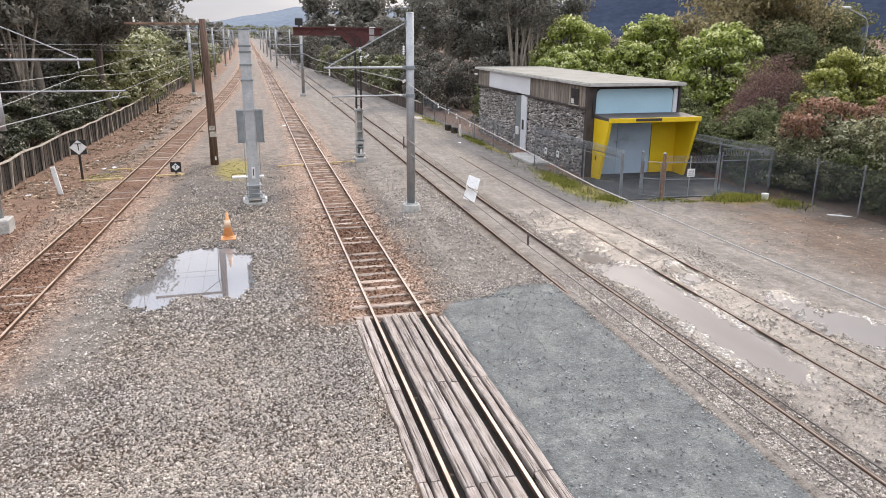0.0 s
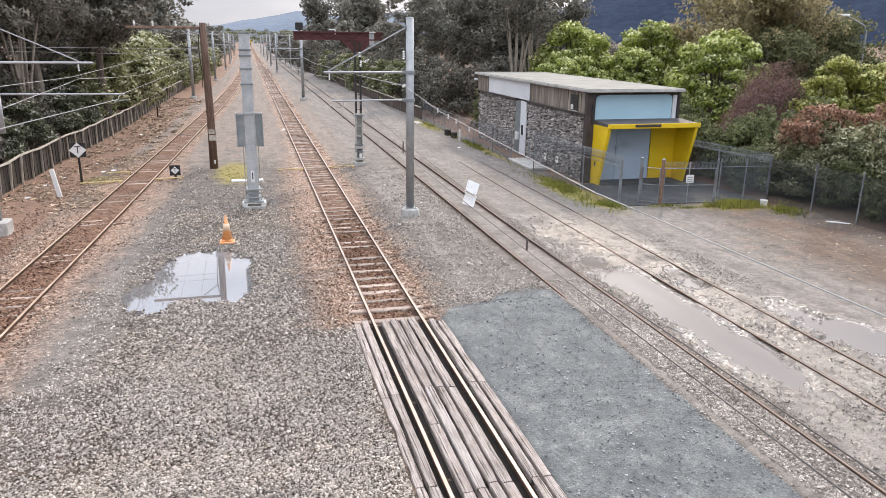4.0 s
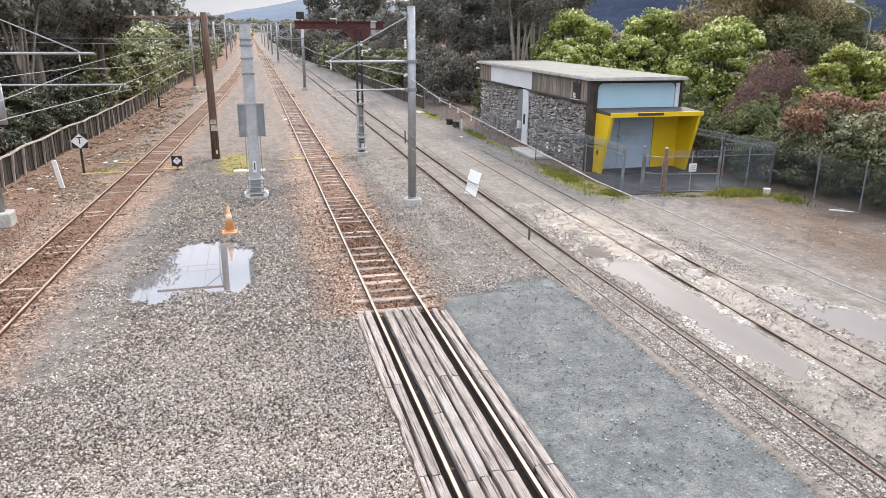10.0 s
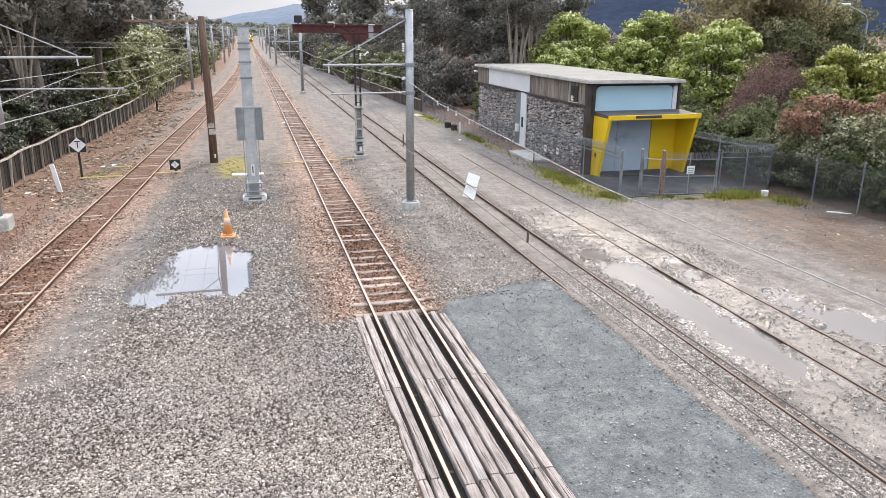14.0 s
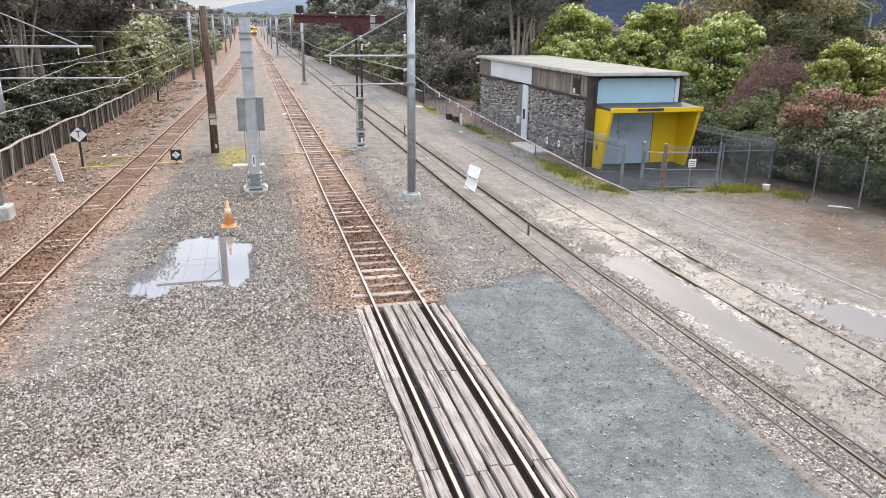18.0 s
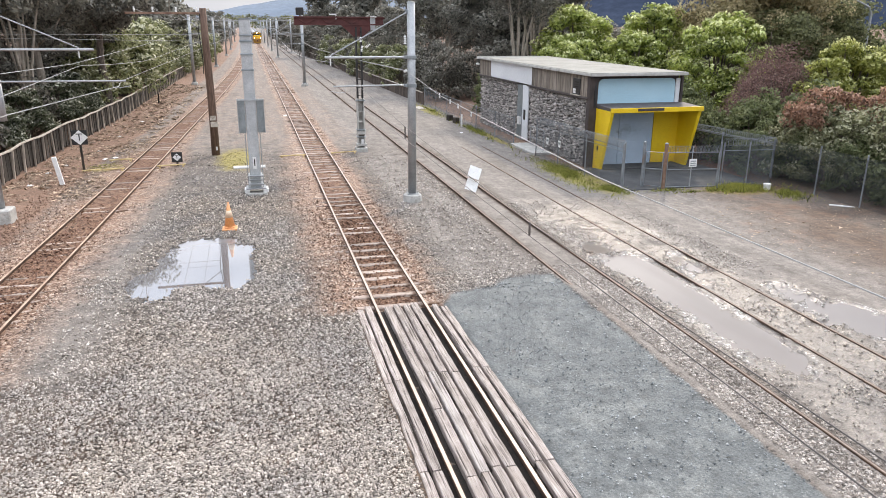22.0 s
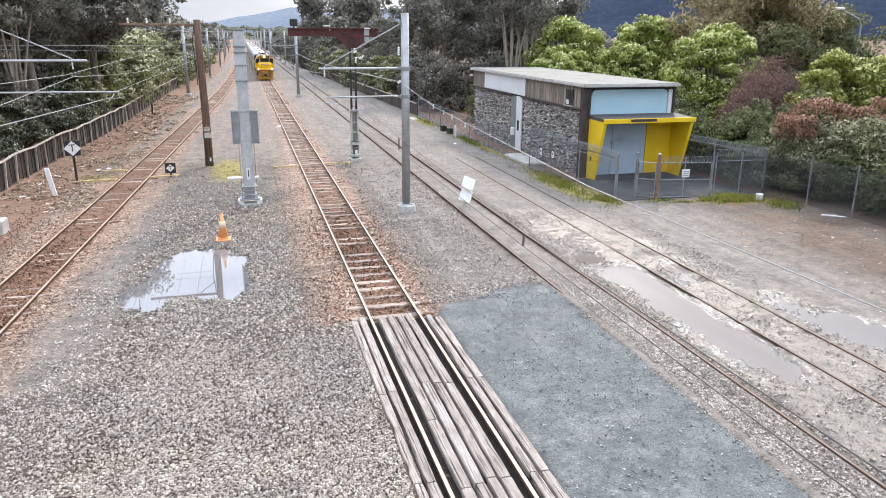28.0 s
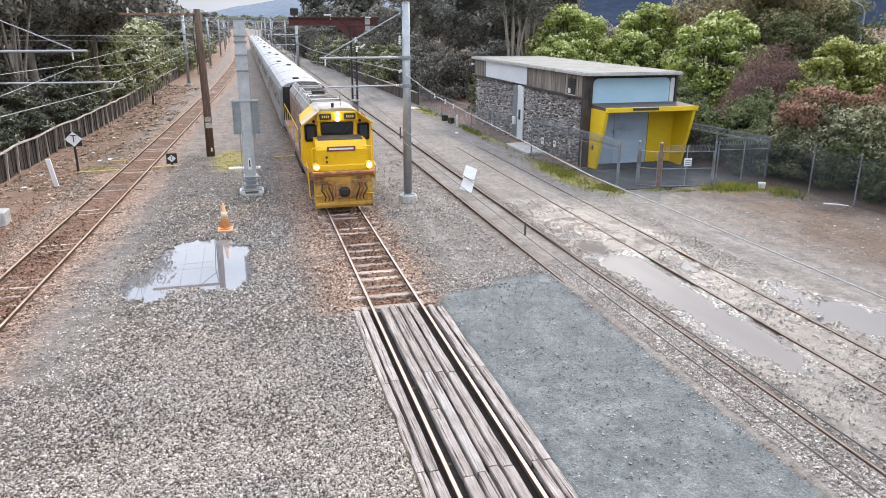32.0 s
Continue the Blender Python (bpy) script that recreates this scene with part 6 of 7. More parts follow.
    part("side_strip", Geo().box(X1 - 0.12, Y0 - 0.01, 3.35, 0.22, 0.08, 1.1, 0.03), PALE_SHEET, ob, "pale edge strip")
    part("corner_column", Geo().box(X0 + 0.12, Y0 - 0.05, 2.0, 0.4, 0.3, 4.05, 0.02), DARK_STEEL, ob)
    part("corner_column", Geo().box(X1 + 0.05, Y0 - 0.02, 3.44, 0.12, 0.2, 1.2, 0.02), DARK_STEEL, ob)
    part("gable_wall", Geo().box((X0 + X1) / 2, Y0 + 0.08, 3.4, X1 - X0 - 0.1, 0.05, 1.25), DARK_STEEL, ob)
    roof = part("roof", Geo().box((X0 + X1) / 2 - 0.06, (Y0 + Y1) / 2 - 0.1, H + 0.12, X1 - X0 + 0.26, Y1 - Y0 + 0.75, 0.07, 0.01), ROOF, ob, "flat pale weathered roof")
    part("fascia", Geo().box(X0 - 0.2, (Y0 + Y1) / 2 - 0.1, H + 0.07, 0.05, Y1 - Y0 + 0.7, 0.12, 0.01), CONCRETE, roof)
    part("fascia", Geo().box((X0 + X1) / 2 - 0.06, Y0 - 0.48, H + 0.07, X1 - X0 + 0.26, 0.05, 0.12, 0.01), CONCRETE, roof)
    part("gutter_pipe", Geo().tube([(X0 + 0.35, Y0 - 0.1, 4.0), (X0 + 0.2, Y0 - 0.14, 3.85), (X0 + 0.18, Y0 - 0.22, 3.2), (X0 + 0.18, Y0 - 0.22, 2.7)], 0.05, 8), BLACK, ob)
    part("lamp", Geo().box(X0 - 0.25, Y1 - 0.1, 3.75, 0.16, 0.3, 0.12, 0.02), WHITE, ob, "small white wall lamp")
    # yellow entrance canopy with flaring sides
    can = part("canopy", Geo().prism([(Y0, 2.62), (28.2, 2.62), (28.2, 2.78), (Y0, 2.84)], "x", X0 + 0.30, X1 + 0.2), DARK_ROOF, ob, "dark flat canopy roof")
    part("fascia", Geo().box((X0 + X1) / 2 + 0.25, 28.16, 2.7, X1 - X0, 0.06, 0.2, 0.008), YELLOW, can, "yellow fascia")
    part("name_board", Geo().box((X0 + X1) / 2 - 0.1, 28.12, 2.72, 1.25, 0.03, 0.11, 0.004), DARK_STEEL, can, "dark worn name strip")
    side = [(Y0 - 0.02, 0.0), (28.95, 0.0), (28.16, 2.66), (Y0 - 0.02, 2.66)]
    a = part("side_wall", Geo().prism(side, "x", X0 + 0.28, X0 + 0.42), YELLOW, ob, "yellow flaring side wall")
    part("socket", Geo().box(X0 + 0.26, 29.2, 0.95, 0.04, 0.1, 0.2, 0.008), DARK_STEEL, a)
    part("side_wall", Geo().prism(side, "x", X1 + 0.04, X1 + 0.18), YELLOW, ob, "yellow flaring side wall")
    d2 = part("roller_door", Geo().box(X0 + 2.40, Y0 - 0.04, 1.3, 1.70, 0.06, 2.55, 0.008), BLUE_DOOR, ob, "faded blue-grey door panel")
    for i in range(6):
        part("door_rib", Geo().box(X0 + 2.40, Y0 - 0.075, 0.25 + i * 0.42, 1.68, 0.012, 0.02), BLUE_DOOR, d2)
    part("jamb_panel", Geo().box(X0 + 0.98, Y0 - 0.03, 1.3, 1.12, 0.04, 2.55, 0.006), BLUE_DOOR, ob, "dull blue wall panel in shade")
    part("inner_panel", Geo().box(X1 - 0.585, Y0 - 0.035, 1.3, 1.25, 0.05, 2.55, 0.006), YELLOW, ob, "yellow wall panel in shade")
    part("threshold", Geo().box((X0 + X1) / 2 + 0.2, Y0 - 0.55, 0.03, X1 - X0 - 0.5, 1.1, 0.1, 0.01), ASPHALT, ob)


relay_building()


def door_slab():
    ob = thing("door_slab", 13.75, 34.6, -0.04, "pale concrete slab with a tubular rail by the fence", "slab")
    part("slab", Geo().box(0, 0, 0.06, 1.0, 3.2, 0.14, 0.02), CONCRETE, ob)
    for y in (-0.9, 0.0, 0.9):
        part("post", Geo().cyl((0.35, y, 0.1), (0.35, y, 1.15), 0.022, None, 6), GALV, ob)
    for z in (0.55, 1.1):
        part("rail", Geo().cyl((0.35, -0.9, z), (0.35, 0.9, z), 0.02, None, 6), GALV, ob)


door_slab()


def forecourt():
    g = Geo().box(17.0, 27.05, -0.045, 6.0, 4.5, 0.05, 0.01)
    solo("forecourt", g, ASPHALT, "dark damp asphalt between gate and building", "pavement", "", "structure")


forecourt()


# ---- wire fences ----
def mesh_panel(p0, p1, z0, z1, pitch=0.10, r=0.0026):
    """Diagonal wires of a chain-link panel between two posts."""
    p0, p1 = Vector(p0), Vector(p1)
    L, H = (p1 - p0).length, z1 - z0
    d = (p1 - p0) / L
    g = Geo()

    def at(u, v):
        return (p0.x + d.x * u, p0.y + d.y * u, z0 + v)
    k = -H
    while k < L:
        for flip in (0, 1):
            u0, v0, u1, v1 = k, 0.0, k + H, H
            if u0 < 0:
                u0, v0 = 0.0, -k
            if u1 > L:
                u1, v1 = L, L - k
            if u1 - u0 > 0.02:
                a, b = at(u0, v0 if not flip else H - v0), at(u1, v1 if not flip else H - v1)
                g.cyl(a, b, r, None, 3)
        k += pitch
    return g


def coil(p0, p1, z, r=0.16, pitch=0.14):
    p0, p1 = Vector(p0), Vector(p1)
    L = (p1 - p0).length
    d = (p1 - p0).normalized()
    s = Vector((-d.y, d.x, 0))
    n = int(L / pitch * 9)
    pts = [p0 + d * (L * i / n) + s * (r * math.cos(i * 6.283 / 9)) + Vector((0, 0, z + r + r * math.sin(i * 6.283 / 9))) for i in range(n + 1)]
    return Geo().tube(pts, 0.008, 3)


def wire_fence(name, label, pts, h, rails, barbs, group, pitch=0.10, r=0.0026):
    ob = thing(name, 0, 0, -0.05, label, "fence", group)
    for i, p in enumerate(pts):
        post = part("post", Geo().cyl((p[0], p[1], -0.1), (p[0], p[1], h), 0.028, None, 8), OLD_GALV, ob)
        part("post_cap", Geo().cyl((p[0], p[1], h), (p[0], p[1], h + 0.03), 0.035, 0.015, 8), OLD_GALV, post)
    for a, b in zip(pts, pts[1:]):
        part("mesh_panel", mesh_panel((*a, 0), (*b, 0), 0.05, h - 0.08, pitch, r), MESH_WIRE, ob)
        for z in rails:
            part("top_rail", Geo().cyl((*a, z), (*b, z), 0.014, None, 6), GALV_DARK, ob)
        if barbs:
            part("razor_coil", coil((*a, 0), (*b, 0), h - 0.12, 0.15, 0.11), OLD_GALV, ob, "coiled razor wire")
    return ob


wire_fence("wire_fence", "tall chain-link fence with razor wire in front of the building", [(13.90, 25.16), (13.68, 28.0), (13.55, 30.6), (13.42, 33.0)], 1.75, (1.5,), True, "wire fences")
wire_fence("wire_fence", "chain-link fence along the yard edge", [(13.42, 36.2), (13.3, 39.0), (13.1, 42.0), (13.0, 45.0), (13.0, 48.5), (13.1, 52), (13.2, 56)], 1.5, (1.45,), False, "wire fences")
wire_fence("wire_fence", "chain-link fence with razor wire beside the gate", [(17.9, 24.45), (19.0, 24.35), (20.06, 24.24)], 1.8, (1.5,), True, "wire fences", 0.075, 0.0038)
wire_fence("wire_fence", "chain-link fence in front of dark bushes", [(20.06, 24.24), (20.57, 22.36), (20.66, 20.25), (20.7, 18.2), (20.72, 16.2), (20.75, 14.2), (20.8, 12)], 1.9, (), False, "wire fences", 0.075, 0.0042)
wire_fence("wire_fence", "short chain-link fence behind the gate", [(20.06, 24.3), (19.6, 27.0), (19.4, 29.5)], 1.8, (1.75,), True, "wire fences")


def gate():
    ob = thing("metal_gate", 0, 0, -0.05, "galvanised double yard gate with tubular frames", "gate")
    for x, y, w in ((14.92, 25.35, 0.06), (15.55, 24.80, 0.07), (17.77, 24.46, 0.04), (13.98, 25.2, 0.04)):
        post = part("gate_post", Geo().cyl((x, y, -0.1), (x, y, 1.8), w, None, 10), RUSTY_STEEL if w > 0.065 else OLD_GALV, ob, "rust-brown post" if w > 0.065 else "")
        part("post_cap", Geo().cyl((x, y, 1.8), (x, y, 1.84), w * 1.1, w * 0.6, 10), GALV_DARK, post)
    for a, b in (((14.95, 25.28), (15.47, 24.84)), ((15.64, 24.78), (17.7, 24.46))):
        a, b = Vector((*a, 0)), Vector((*b, 0))
        leaf = part("gate_frame", Geo().tube([a + Vector((0, 0, 0.08)), a + Vector((0, 0, 1.45)), b + Vector((0, 0, 1.45)), b + Vector((0, 0, 0.08))], 0.025, 6), OLD_GALV, ob)
        for z in (0.09, 0.78):
            part("gate_rail", Geo().cyl(a + Vector((0, 0, z)), b + Vector((0, 0, z)), 0.022, None, 6), OLD_GALV, leaf)
        part("mesh_infill", mesh_panel(a, b, 0.1, 1.42), MESH_WIRE, leaf)
    mid = Vector((16.6, 24.6, 0))
    part("gate_bar", Geo().cyl(mid + Vector((0, 0, 0.1)), mid + Vector((0, 0, 1.7)), 0.02, None, 6), GALV, ob)
    sign = part("gate_sign", Geo().box(16.62, 24.54, 1.05, 0.34, 0.015, 0.32, 0.004), WHITE, ob, "small white notice")
    for i in range(3):
        part("notice_bar", Geo().box(16.62, 24.528, 1.12 - i * 0.08, 0.24, 0.006, 0.03), GALV_DARK, sign)
    part("razor_coil", coil((15.6, 24.78, 0), (17.77, 24.46, 0), 1.45, 0.13, 0.11), OLD_GALV, ob, "coiled razor wire")


gate()


def fence_notices():
    for x, y, z in ((13.5, 30.3, 1.0), (13.46, 31.6, 0.95), (13.0, 45.5, 1.1), (13.0, 47.5, 1.2), (13.05, 50.5, 1.3), (13.08, 42.8, 0.9)):
        ob = thing("fence_notice", x - 0.05, y, z - 0.05, "small white notice fixed on the wire fence", "notice", "notices on the fence")
        part("plate", Geo().box(0, 0, 0, 0.015, 0.26, 0.3, 0.003), WHITE, ob)
        part("print_bar", Geo().box(-0.011, 0, 0.03, 0.006, 0.16, 0.1), GALV_DARK, ob)


fence_notices()


# ---- timber fences ----
def timber_fence():
    ob = thing("timber_fence", 0, 0, 0, "old timber post fence with a pale top rail", "fence")
    rng = random.Random(3)
    y = 27.0
    prev = None
    while y < 112:
        x = float(fence_x(y))
        z = 0.02
        h = 1.22 + rng.uniform(-0.05, 0.05)
        post = part("post", Geo().box(0.05, 0, h / 2 - 0.1, 0.08, 0.09, h + 0.1, 0.01), FENCE_POST, ob)
        post.matrix_basis = pose(x, y, z, rng.uniform(-2, 2), rng.uniform(-4, 4), rng.uniform(-8, 8))
        p = Vector((x, y, z + h - 0.02))
        if prev is not None:
            d = p - prev
            part("top_rail", Geo().tube([prev + Vector((0.07, 0, 0)), p + Vector((0.07, 0, 0))], 0.05, 4), CAP_RAIL, ob)
            n = 3
            for i in range(n):
                q = prev.lerp(p, (i + 0.5) / n)
                b = part("paling", Geo().box(0, 0, -0.58, 0.03, 0.43, 1.12, 0.005), PALING, ob)
                b.matrix_basis = pose(q.x - 0.03, q.y, q.z + rng.uniform(-0.06, 0.03), rng.uniform(-2, 2), 0, 0)
        prev = p
        y += 1.35 + rng.uniform(-0.1, 0.1)


timber_fence()


def far_fence():
    ob = thing("paling_fence", 0, 0, -0.05, "dark paling fence beyond the yard", "fence")
    rng = random.Random(6)
    y = 57.0
    while y < 150:
        x = 13.3 - (y - 57) * 0.028
        part("paling", Geo().box(x, y, 0.46, 0.06, 0.5, 0.95 + rng.uniform(-0.1, 0.1), 0.01), BROWN_PALING, ob)
        y += 0.55 if y < 100 else 0.9
    part("top_rail", Geo().tube([(13.24, 57, 0.95), (10.7, 150, 0.95)], 0.05, 4), CAP_RAIL, ob)


far_fence()


def street_lamp():
    ob = thing("street_lamp", 39.9, 41.0, 0.3, "pale curved street lamp above the trees", "street lamp")
    part("column", Geo().tube([(0, 0, -0.1), (0, 0, 5.5), (0, 0, 6.6), (-0.25, 0.0, 7.05), (-1.7, 0, 7.6)], [0.09, 0.08, 0.07, 0.06, 0.05], 8), GALV, ob)
    part("lamp_head", Geo().box(-1.9, 0, 7.68, 0.6, 0.28, 0.16, 0.04), WHITE, ob)


street_lamp()


# ---- the train ----
def wheelset(parent, y, r=0.46):
    for sx in (-1, 1):
        w = part("wheel", Geo().cyl((sx * 0.50, y, r), (sx * 0.62, y, r), r, None, 20), UNDERFRAME, parent)
        part("hub", Geo().cyl((sx * 0.62, y, r), (sx * 0.68, y, r), 0.14, 0.1, 10), LOCO_GRIME, w)


def locomotive():
    """Nose towards -y, buffer line at y = 0, on the rail tops at z = 0."""
    ob = thing("locomotive", 0, 0, 0, "yellow diesel locomotive with lit headlamps and a grimy grey hood", "locomotive")
    # pilot
    pil = part("pilot", Geo().prism([(0.02, 0.16), (0.12, 0.14), (0.5, 0.2), (0.5, 1.24), (0.0, 1.24)], "x", -0.98, 0.98), LOCO_GRIME, ob, "grimy yellow pilot plate")
    part("step", Geo().box(0, -0.04, 0.3, 1.9, 0.1, 0.1, 0.01), LOCO_GRIME, pil)
    part("coupler", Geo().box(0, -0.08, 0.72, 0.36, 0.30, 0.32, 0.08), UNDERFRAME, pil, "dark knuckle coupler")
    for sx in (-1, 1):
        for k in range(3):
            x = sx * (0.48 + k * 0.12)
            part("brake_hose", Geo().tube([(x, -0.02, 1.02), (x + sx * 0.05, -0.14, 0.9 - 0.05 * k), (x - sx * 0.03, -0.16, 0.68), (x - sx * 0.09, -0.09, 0.46 + 0.04 * k), (x - sx * 0.05, -0.04, 0.42)], 0.024, 6), LOCO_RED if k == 1 else BLACK, pil)
        part("air_cock", Geo().box(sx * 0.62, -0.03, 1.04, 0.42, 0.05, 0.06, 0.01), LOCO_RUST, pil)
        part("pilot_step", Geo().box(sx * 0.86, -0.05, 0.62, 0.22, 0.12, 0.04, 0.006), LOCO_GRIME, pil)
        part("rust_patch", Geo().box(sx * 0.3, -0.012, 0.72, 0.2, 0.015, 0.5, 0.004), LOCO_RUST, pil)
    part("uncoupling_lever", Geo().tube([(-0.95, -0.05, 1.12), (-0.3, -0.07, 1.12), (-0.12, -0.1, 0.98), (0.3, -0.07, 1.12), (0.95, -0.05, 1.12)], 0.016, 5), LOCO_RUST, pil)
    part("coupler_pocket", Geo().box(0, -0.02, 0.74, 0.62, 0.06, 0.52, 0.02), LOCO_RUST, pil)
    part("buffer_beam", Geo().box(0, 0.1, 1.33, 2.12, 0.32, 0.16, 0.02), LOCO_RUST, ob, "stained orange-brown beam")
    part("rust_strip", Geo().box(0, -0.07, 1.32, 2.0, 0.02, 0.06, 0.004), LOCO_RED, ob)
    # nose
    nose = part("nose", Geo().prism([(0.28, 1.42), (0.24, 2.1), (0.42, 2.40), (1.5, 2.40), (1.5, 1.42)], "x", -0.86, 0.86), LOCO_YELLOW, ob, "yellow nose")
    part("headstock_panel", Geo().box(0, 0.3, 1.5, 2.0, 0.25, 0.2, 0.02), LOCO_YELLOW, nose)
    part("top_ledge", Geo().box(0, 0.75, 2.42, 1.5, 0.62, 0.07, 0.015, Matrix.Rotation(radians(6), 3, "X")), DARK_STEEL, nose, "dark nose top")
    strip = part("name_strip", Geo().box(-0.02, 0.215, 2.14, 0.96, 0.02, 0.16, 0.004), LOCO_RED, nose, "red name strip")
    part("name_bar", Geo().box(-0.02, 0.203, 2.14, 0.82, 0.008, 0.06), WHITE, strip)
    for z in (1.86, 1.70):
        part("socket", Geo().cyl((-0.52, 0.25, z), (-0.52, 0.2, z), 0.04, None, 8), BLACK, nose)
    for sx in (-1, 1):
        h = part("headlamp", Geo().cyl((sx * 0.89, 0.22, 1.57), (sx * 0.89, 0.05, 1.57), 0.14, 0.13, 14), LOCO_YELLOW, ob, "round lit headlamp")
        part("lens", Geo().cyl((sx * 0.89, 0.052, 1.57), (sx * 0.89, 0.03, 1.57), 0.085, 0.075, 14), LAMP_GLOW, h, "glowing lens")
        part("handrail", Geo().tube([(sx * 1.02, 0.06, 1.4), (sx * 1.03, 0.05, 2.1), (sx * 1.0, 0.08, 2.2), (sx * 0.72, 0.2, 2.22)], 0.022, 6), LOCO_YELLOW, ob)
        part("step_rail", Geo().tube([(sx * 1.13, 0.35, 0.5), (sx * 1.15, 0.35, 1.5), (sx * 1.16, 0.9, 1.6)], 0.022, 6), LOCO_YELLOW, ob)
    # cab: middle face forward, side faces swept back, chamfered roof
    cab_h = [(-1.19, 1.35), (1.19, 1.35), (1.19, 2.86), (0.66, 3.30), (-0.66, 3.30), (-1.19, 2.86)]
    cab = part("cab", Geo().prism(cab_h, "y", 1.35, 3.6), LOCO_YELLOW, ob, "yellow cab")
    part("cab_brow", Geo().prism([(-0.72, 2.98), (0.72, 2.98), (0.66, 3.27), (-0.66, 3.27)], "y", 1.1, 1.36), LOCO_YELLOW, cab)
    for sx in (-1, 1):
        # the left edge gets a paler colour as painted sunlight
        part("visor", Geo().add([(sx * 0.62, 1.02, 3.33), (sx * 1.24, 1.02, 2.87), (sx * 1.24, 2.0, 2.87), (sx * 0.62, 2.0, 3.33), (sx * 0.62, 1.02, 3.29), (sx * 1.22, 1.02, 2.83), (sx * 1.22, 2.0, 2.83), (sx * 0.62, 2.0, 3.29)],
             [(0, 1, 2, 3), (4, 5, 6, 7), (0, 1, 5, 4), (1, 2, 6, 5), (2, 3, 7, 6), (3, 0, 4, 7)]), SUNLIT_TAN if sx < 0 else LOCO_YELLOW, cab, "sloping roof edge")
        b = part("number_box", Geo().box(sx * 0.42, 1.07, 3.12, 0.40, 0.08, 0.2, 0.02), BLACK, cab, "dark number box")
        for i in range(4):
            part("digit_bar", Geo().box(sx * 0.42 - 0.105 + i * 0.07, 1.026, 3.12, 0.04, 0.008, 0.085), AMBER, b)
        w = part("side_window", Geo().box(sx * 0.92, 1.33, 2.55, 0.42, 0.05, 0.60, 0.05), BLACK, cab, "dark-framed side windscreen")
        part("glass", Geo().box(sx * 0.92, 1.30, 2.55, 0.34, 0.03, 0.52, 0.04), GLASS_DARK, w)
        d = part("side_door_window", Geo().box(sx * 1.195, 2.4, 2.5, 0.03, 0.7, 0.6, 0.03), GLASS_DARK, cab)
        part("lens", Geo().cyl((0.0, 1.09, 3.19 if sx > 0 else 3.02), (0.0, 1.05, 3.19 if sx > 0 else 3.02), 0.07, 0.065, 12), LAMP_GLOW, cab, "glowing top headlamp")
    ws = part("windscreen", Geo().box(0.0, 1.33, 2.67, 1.12, 0.05, 0.46, 0.02), BLACK, cab, "dark windscreen")
    part("glass", Geo().box(0.0, 1.30, 2.67, 1.02, 0.03, 0.38, 0.01), GLASS_DARK, ws)
    part("wiper", Geo().cyl((0.2, 1.27, 2.5), (0.42, 1.27, 2.75), 0.012, None, 4), BLACK, ws)
    part("cab_roof", Geo().prism([(-0.72, 3.285), (0.72, 3.285), (0.5, 3.37), (-0.5, 3.37)], "y", 1.3, 3.6), LOCO_GREY, cab, "grimy grey roof")
    for sx in (-1, 1):
        part("marker_lamp", Geo().cyl((sx * 0.80, 1.36, 2.93), (sx * 0.80, 1.29, 2.93), 0.055, 0.05, 10), UNDERFRAME, cab, "small dark marker lamp")
        part("corner_handrail", Geo().tube([(sx * 1.2, 1.42, 1.5), (sx * 1.24, 1.38, 1.7), (sx * 1.24, 1.38, 2.75), (sx * 1.2, 1.42, 2.85)], 0.018, 5), LOCO_YELLOW, cab)
        part("cab_door", Geo().box(sx * 1.195, 3.1, 2.2, 0.03, 0.7, 1.6, 0.02), PINK_GREY, cab)
        part("pillar", Geo().box(sx * 0.635, 1.31, 2.62, 0.09, 0.06, 0.72, 0.02), LOCO_YELLOW, cab)
    part("aerial", Geo().cyl((0.25, 2.2, 3.36), (0.25, 2.2, 3.75), 0.012, None, 5), BLACK, cab)
    part("horn", Geo().cyl((-0.1, 1.6, 3.36), (-0.1, 1.6, 3.52), 0.04, 0.06, 8), BLACK, cab)
    # hood, walkway, frame
    hood = part("hood", Geo().prism([(-0.80, 1.35), (0.80, 1.35), (0.80, 2.9), (0.55, 3.26), (-0.55, 3.26), (-0.80, 2.9)], "y", 3.6, 14.6), LOCO_GREY, ob, "grimy grey engine hood")
    for y0, y1, wd in ((4.5, 5.5, 1.15), (6.1, 7.1, 1.05), (8.4, 10.4, 1.0), (11.6, 13.8, 1.05)):
        fan = part("roof_hatch", Geo().box(0, (y0 + y1) / 2, 3.29, wd, y1 - y0, 0.08, 0.01), LOCO_GREY, hood)
        for y in ((y0 + 0.1, y1 - 0.1) if y1 - y0 < 1.5 else np.arange(y0 + 0.2, y1, 0.4)):
            part("grille", Geo().box(0, float(y), 3.335, wd * 0.92, 0.13, 0.03), BLACK, fan)
    for sx in (-1, 1):
        part("roof_pipe", Geo().tube([(sx * 0.66, 3.7, 3.15), (sx * 0.66, 14.4, 3.15)], 0.03, 5), CAR_SIDE, hood)
    for y in np.arange(4.2, 14.0, 1.2):
        for sx in (-1, 1):
            part("hood_door", Geo().box(sx * 0.81, float(y), 2.1, 0.03, 1.05, 1.3, 0.008), PINK_GREY, hood)
    part("exhaust", Geo().box(0, 7.7, 3.35, 0.5, 0.7, 0.18, 0.02), UNDERFRAME, hood)
    part("frame", Geo().box(0, 7.6, 1.2, 2.3, 14.4, 0.3, 0.02), PINK_GREY, ob, "faded maroon frame")
    for sx in (-1, 1):
        part("walkway_rail", Geo().tube([(sx * 1.12, 3.7, 2.2), (sx * 1.12, 14.5, 2.2)], 0.018, 5), LOCO_YELLOW, ob)
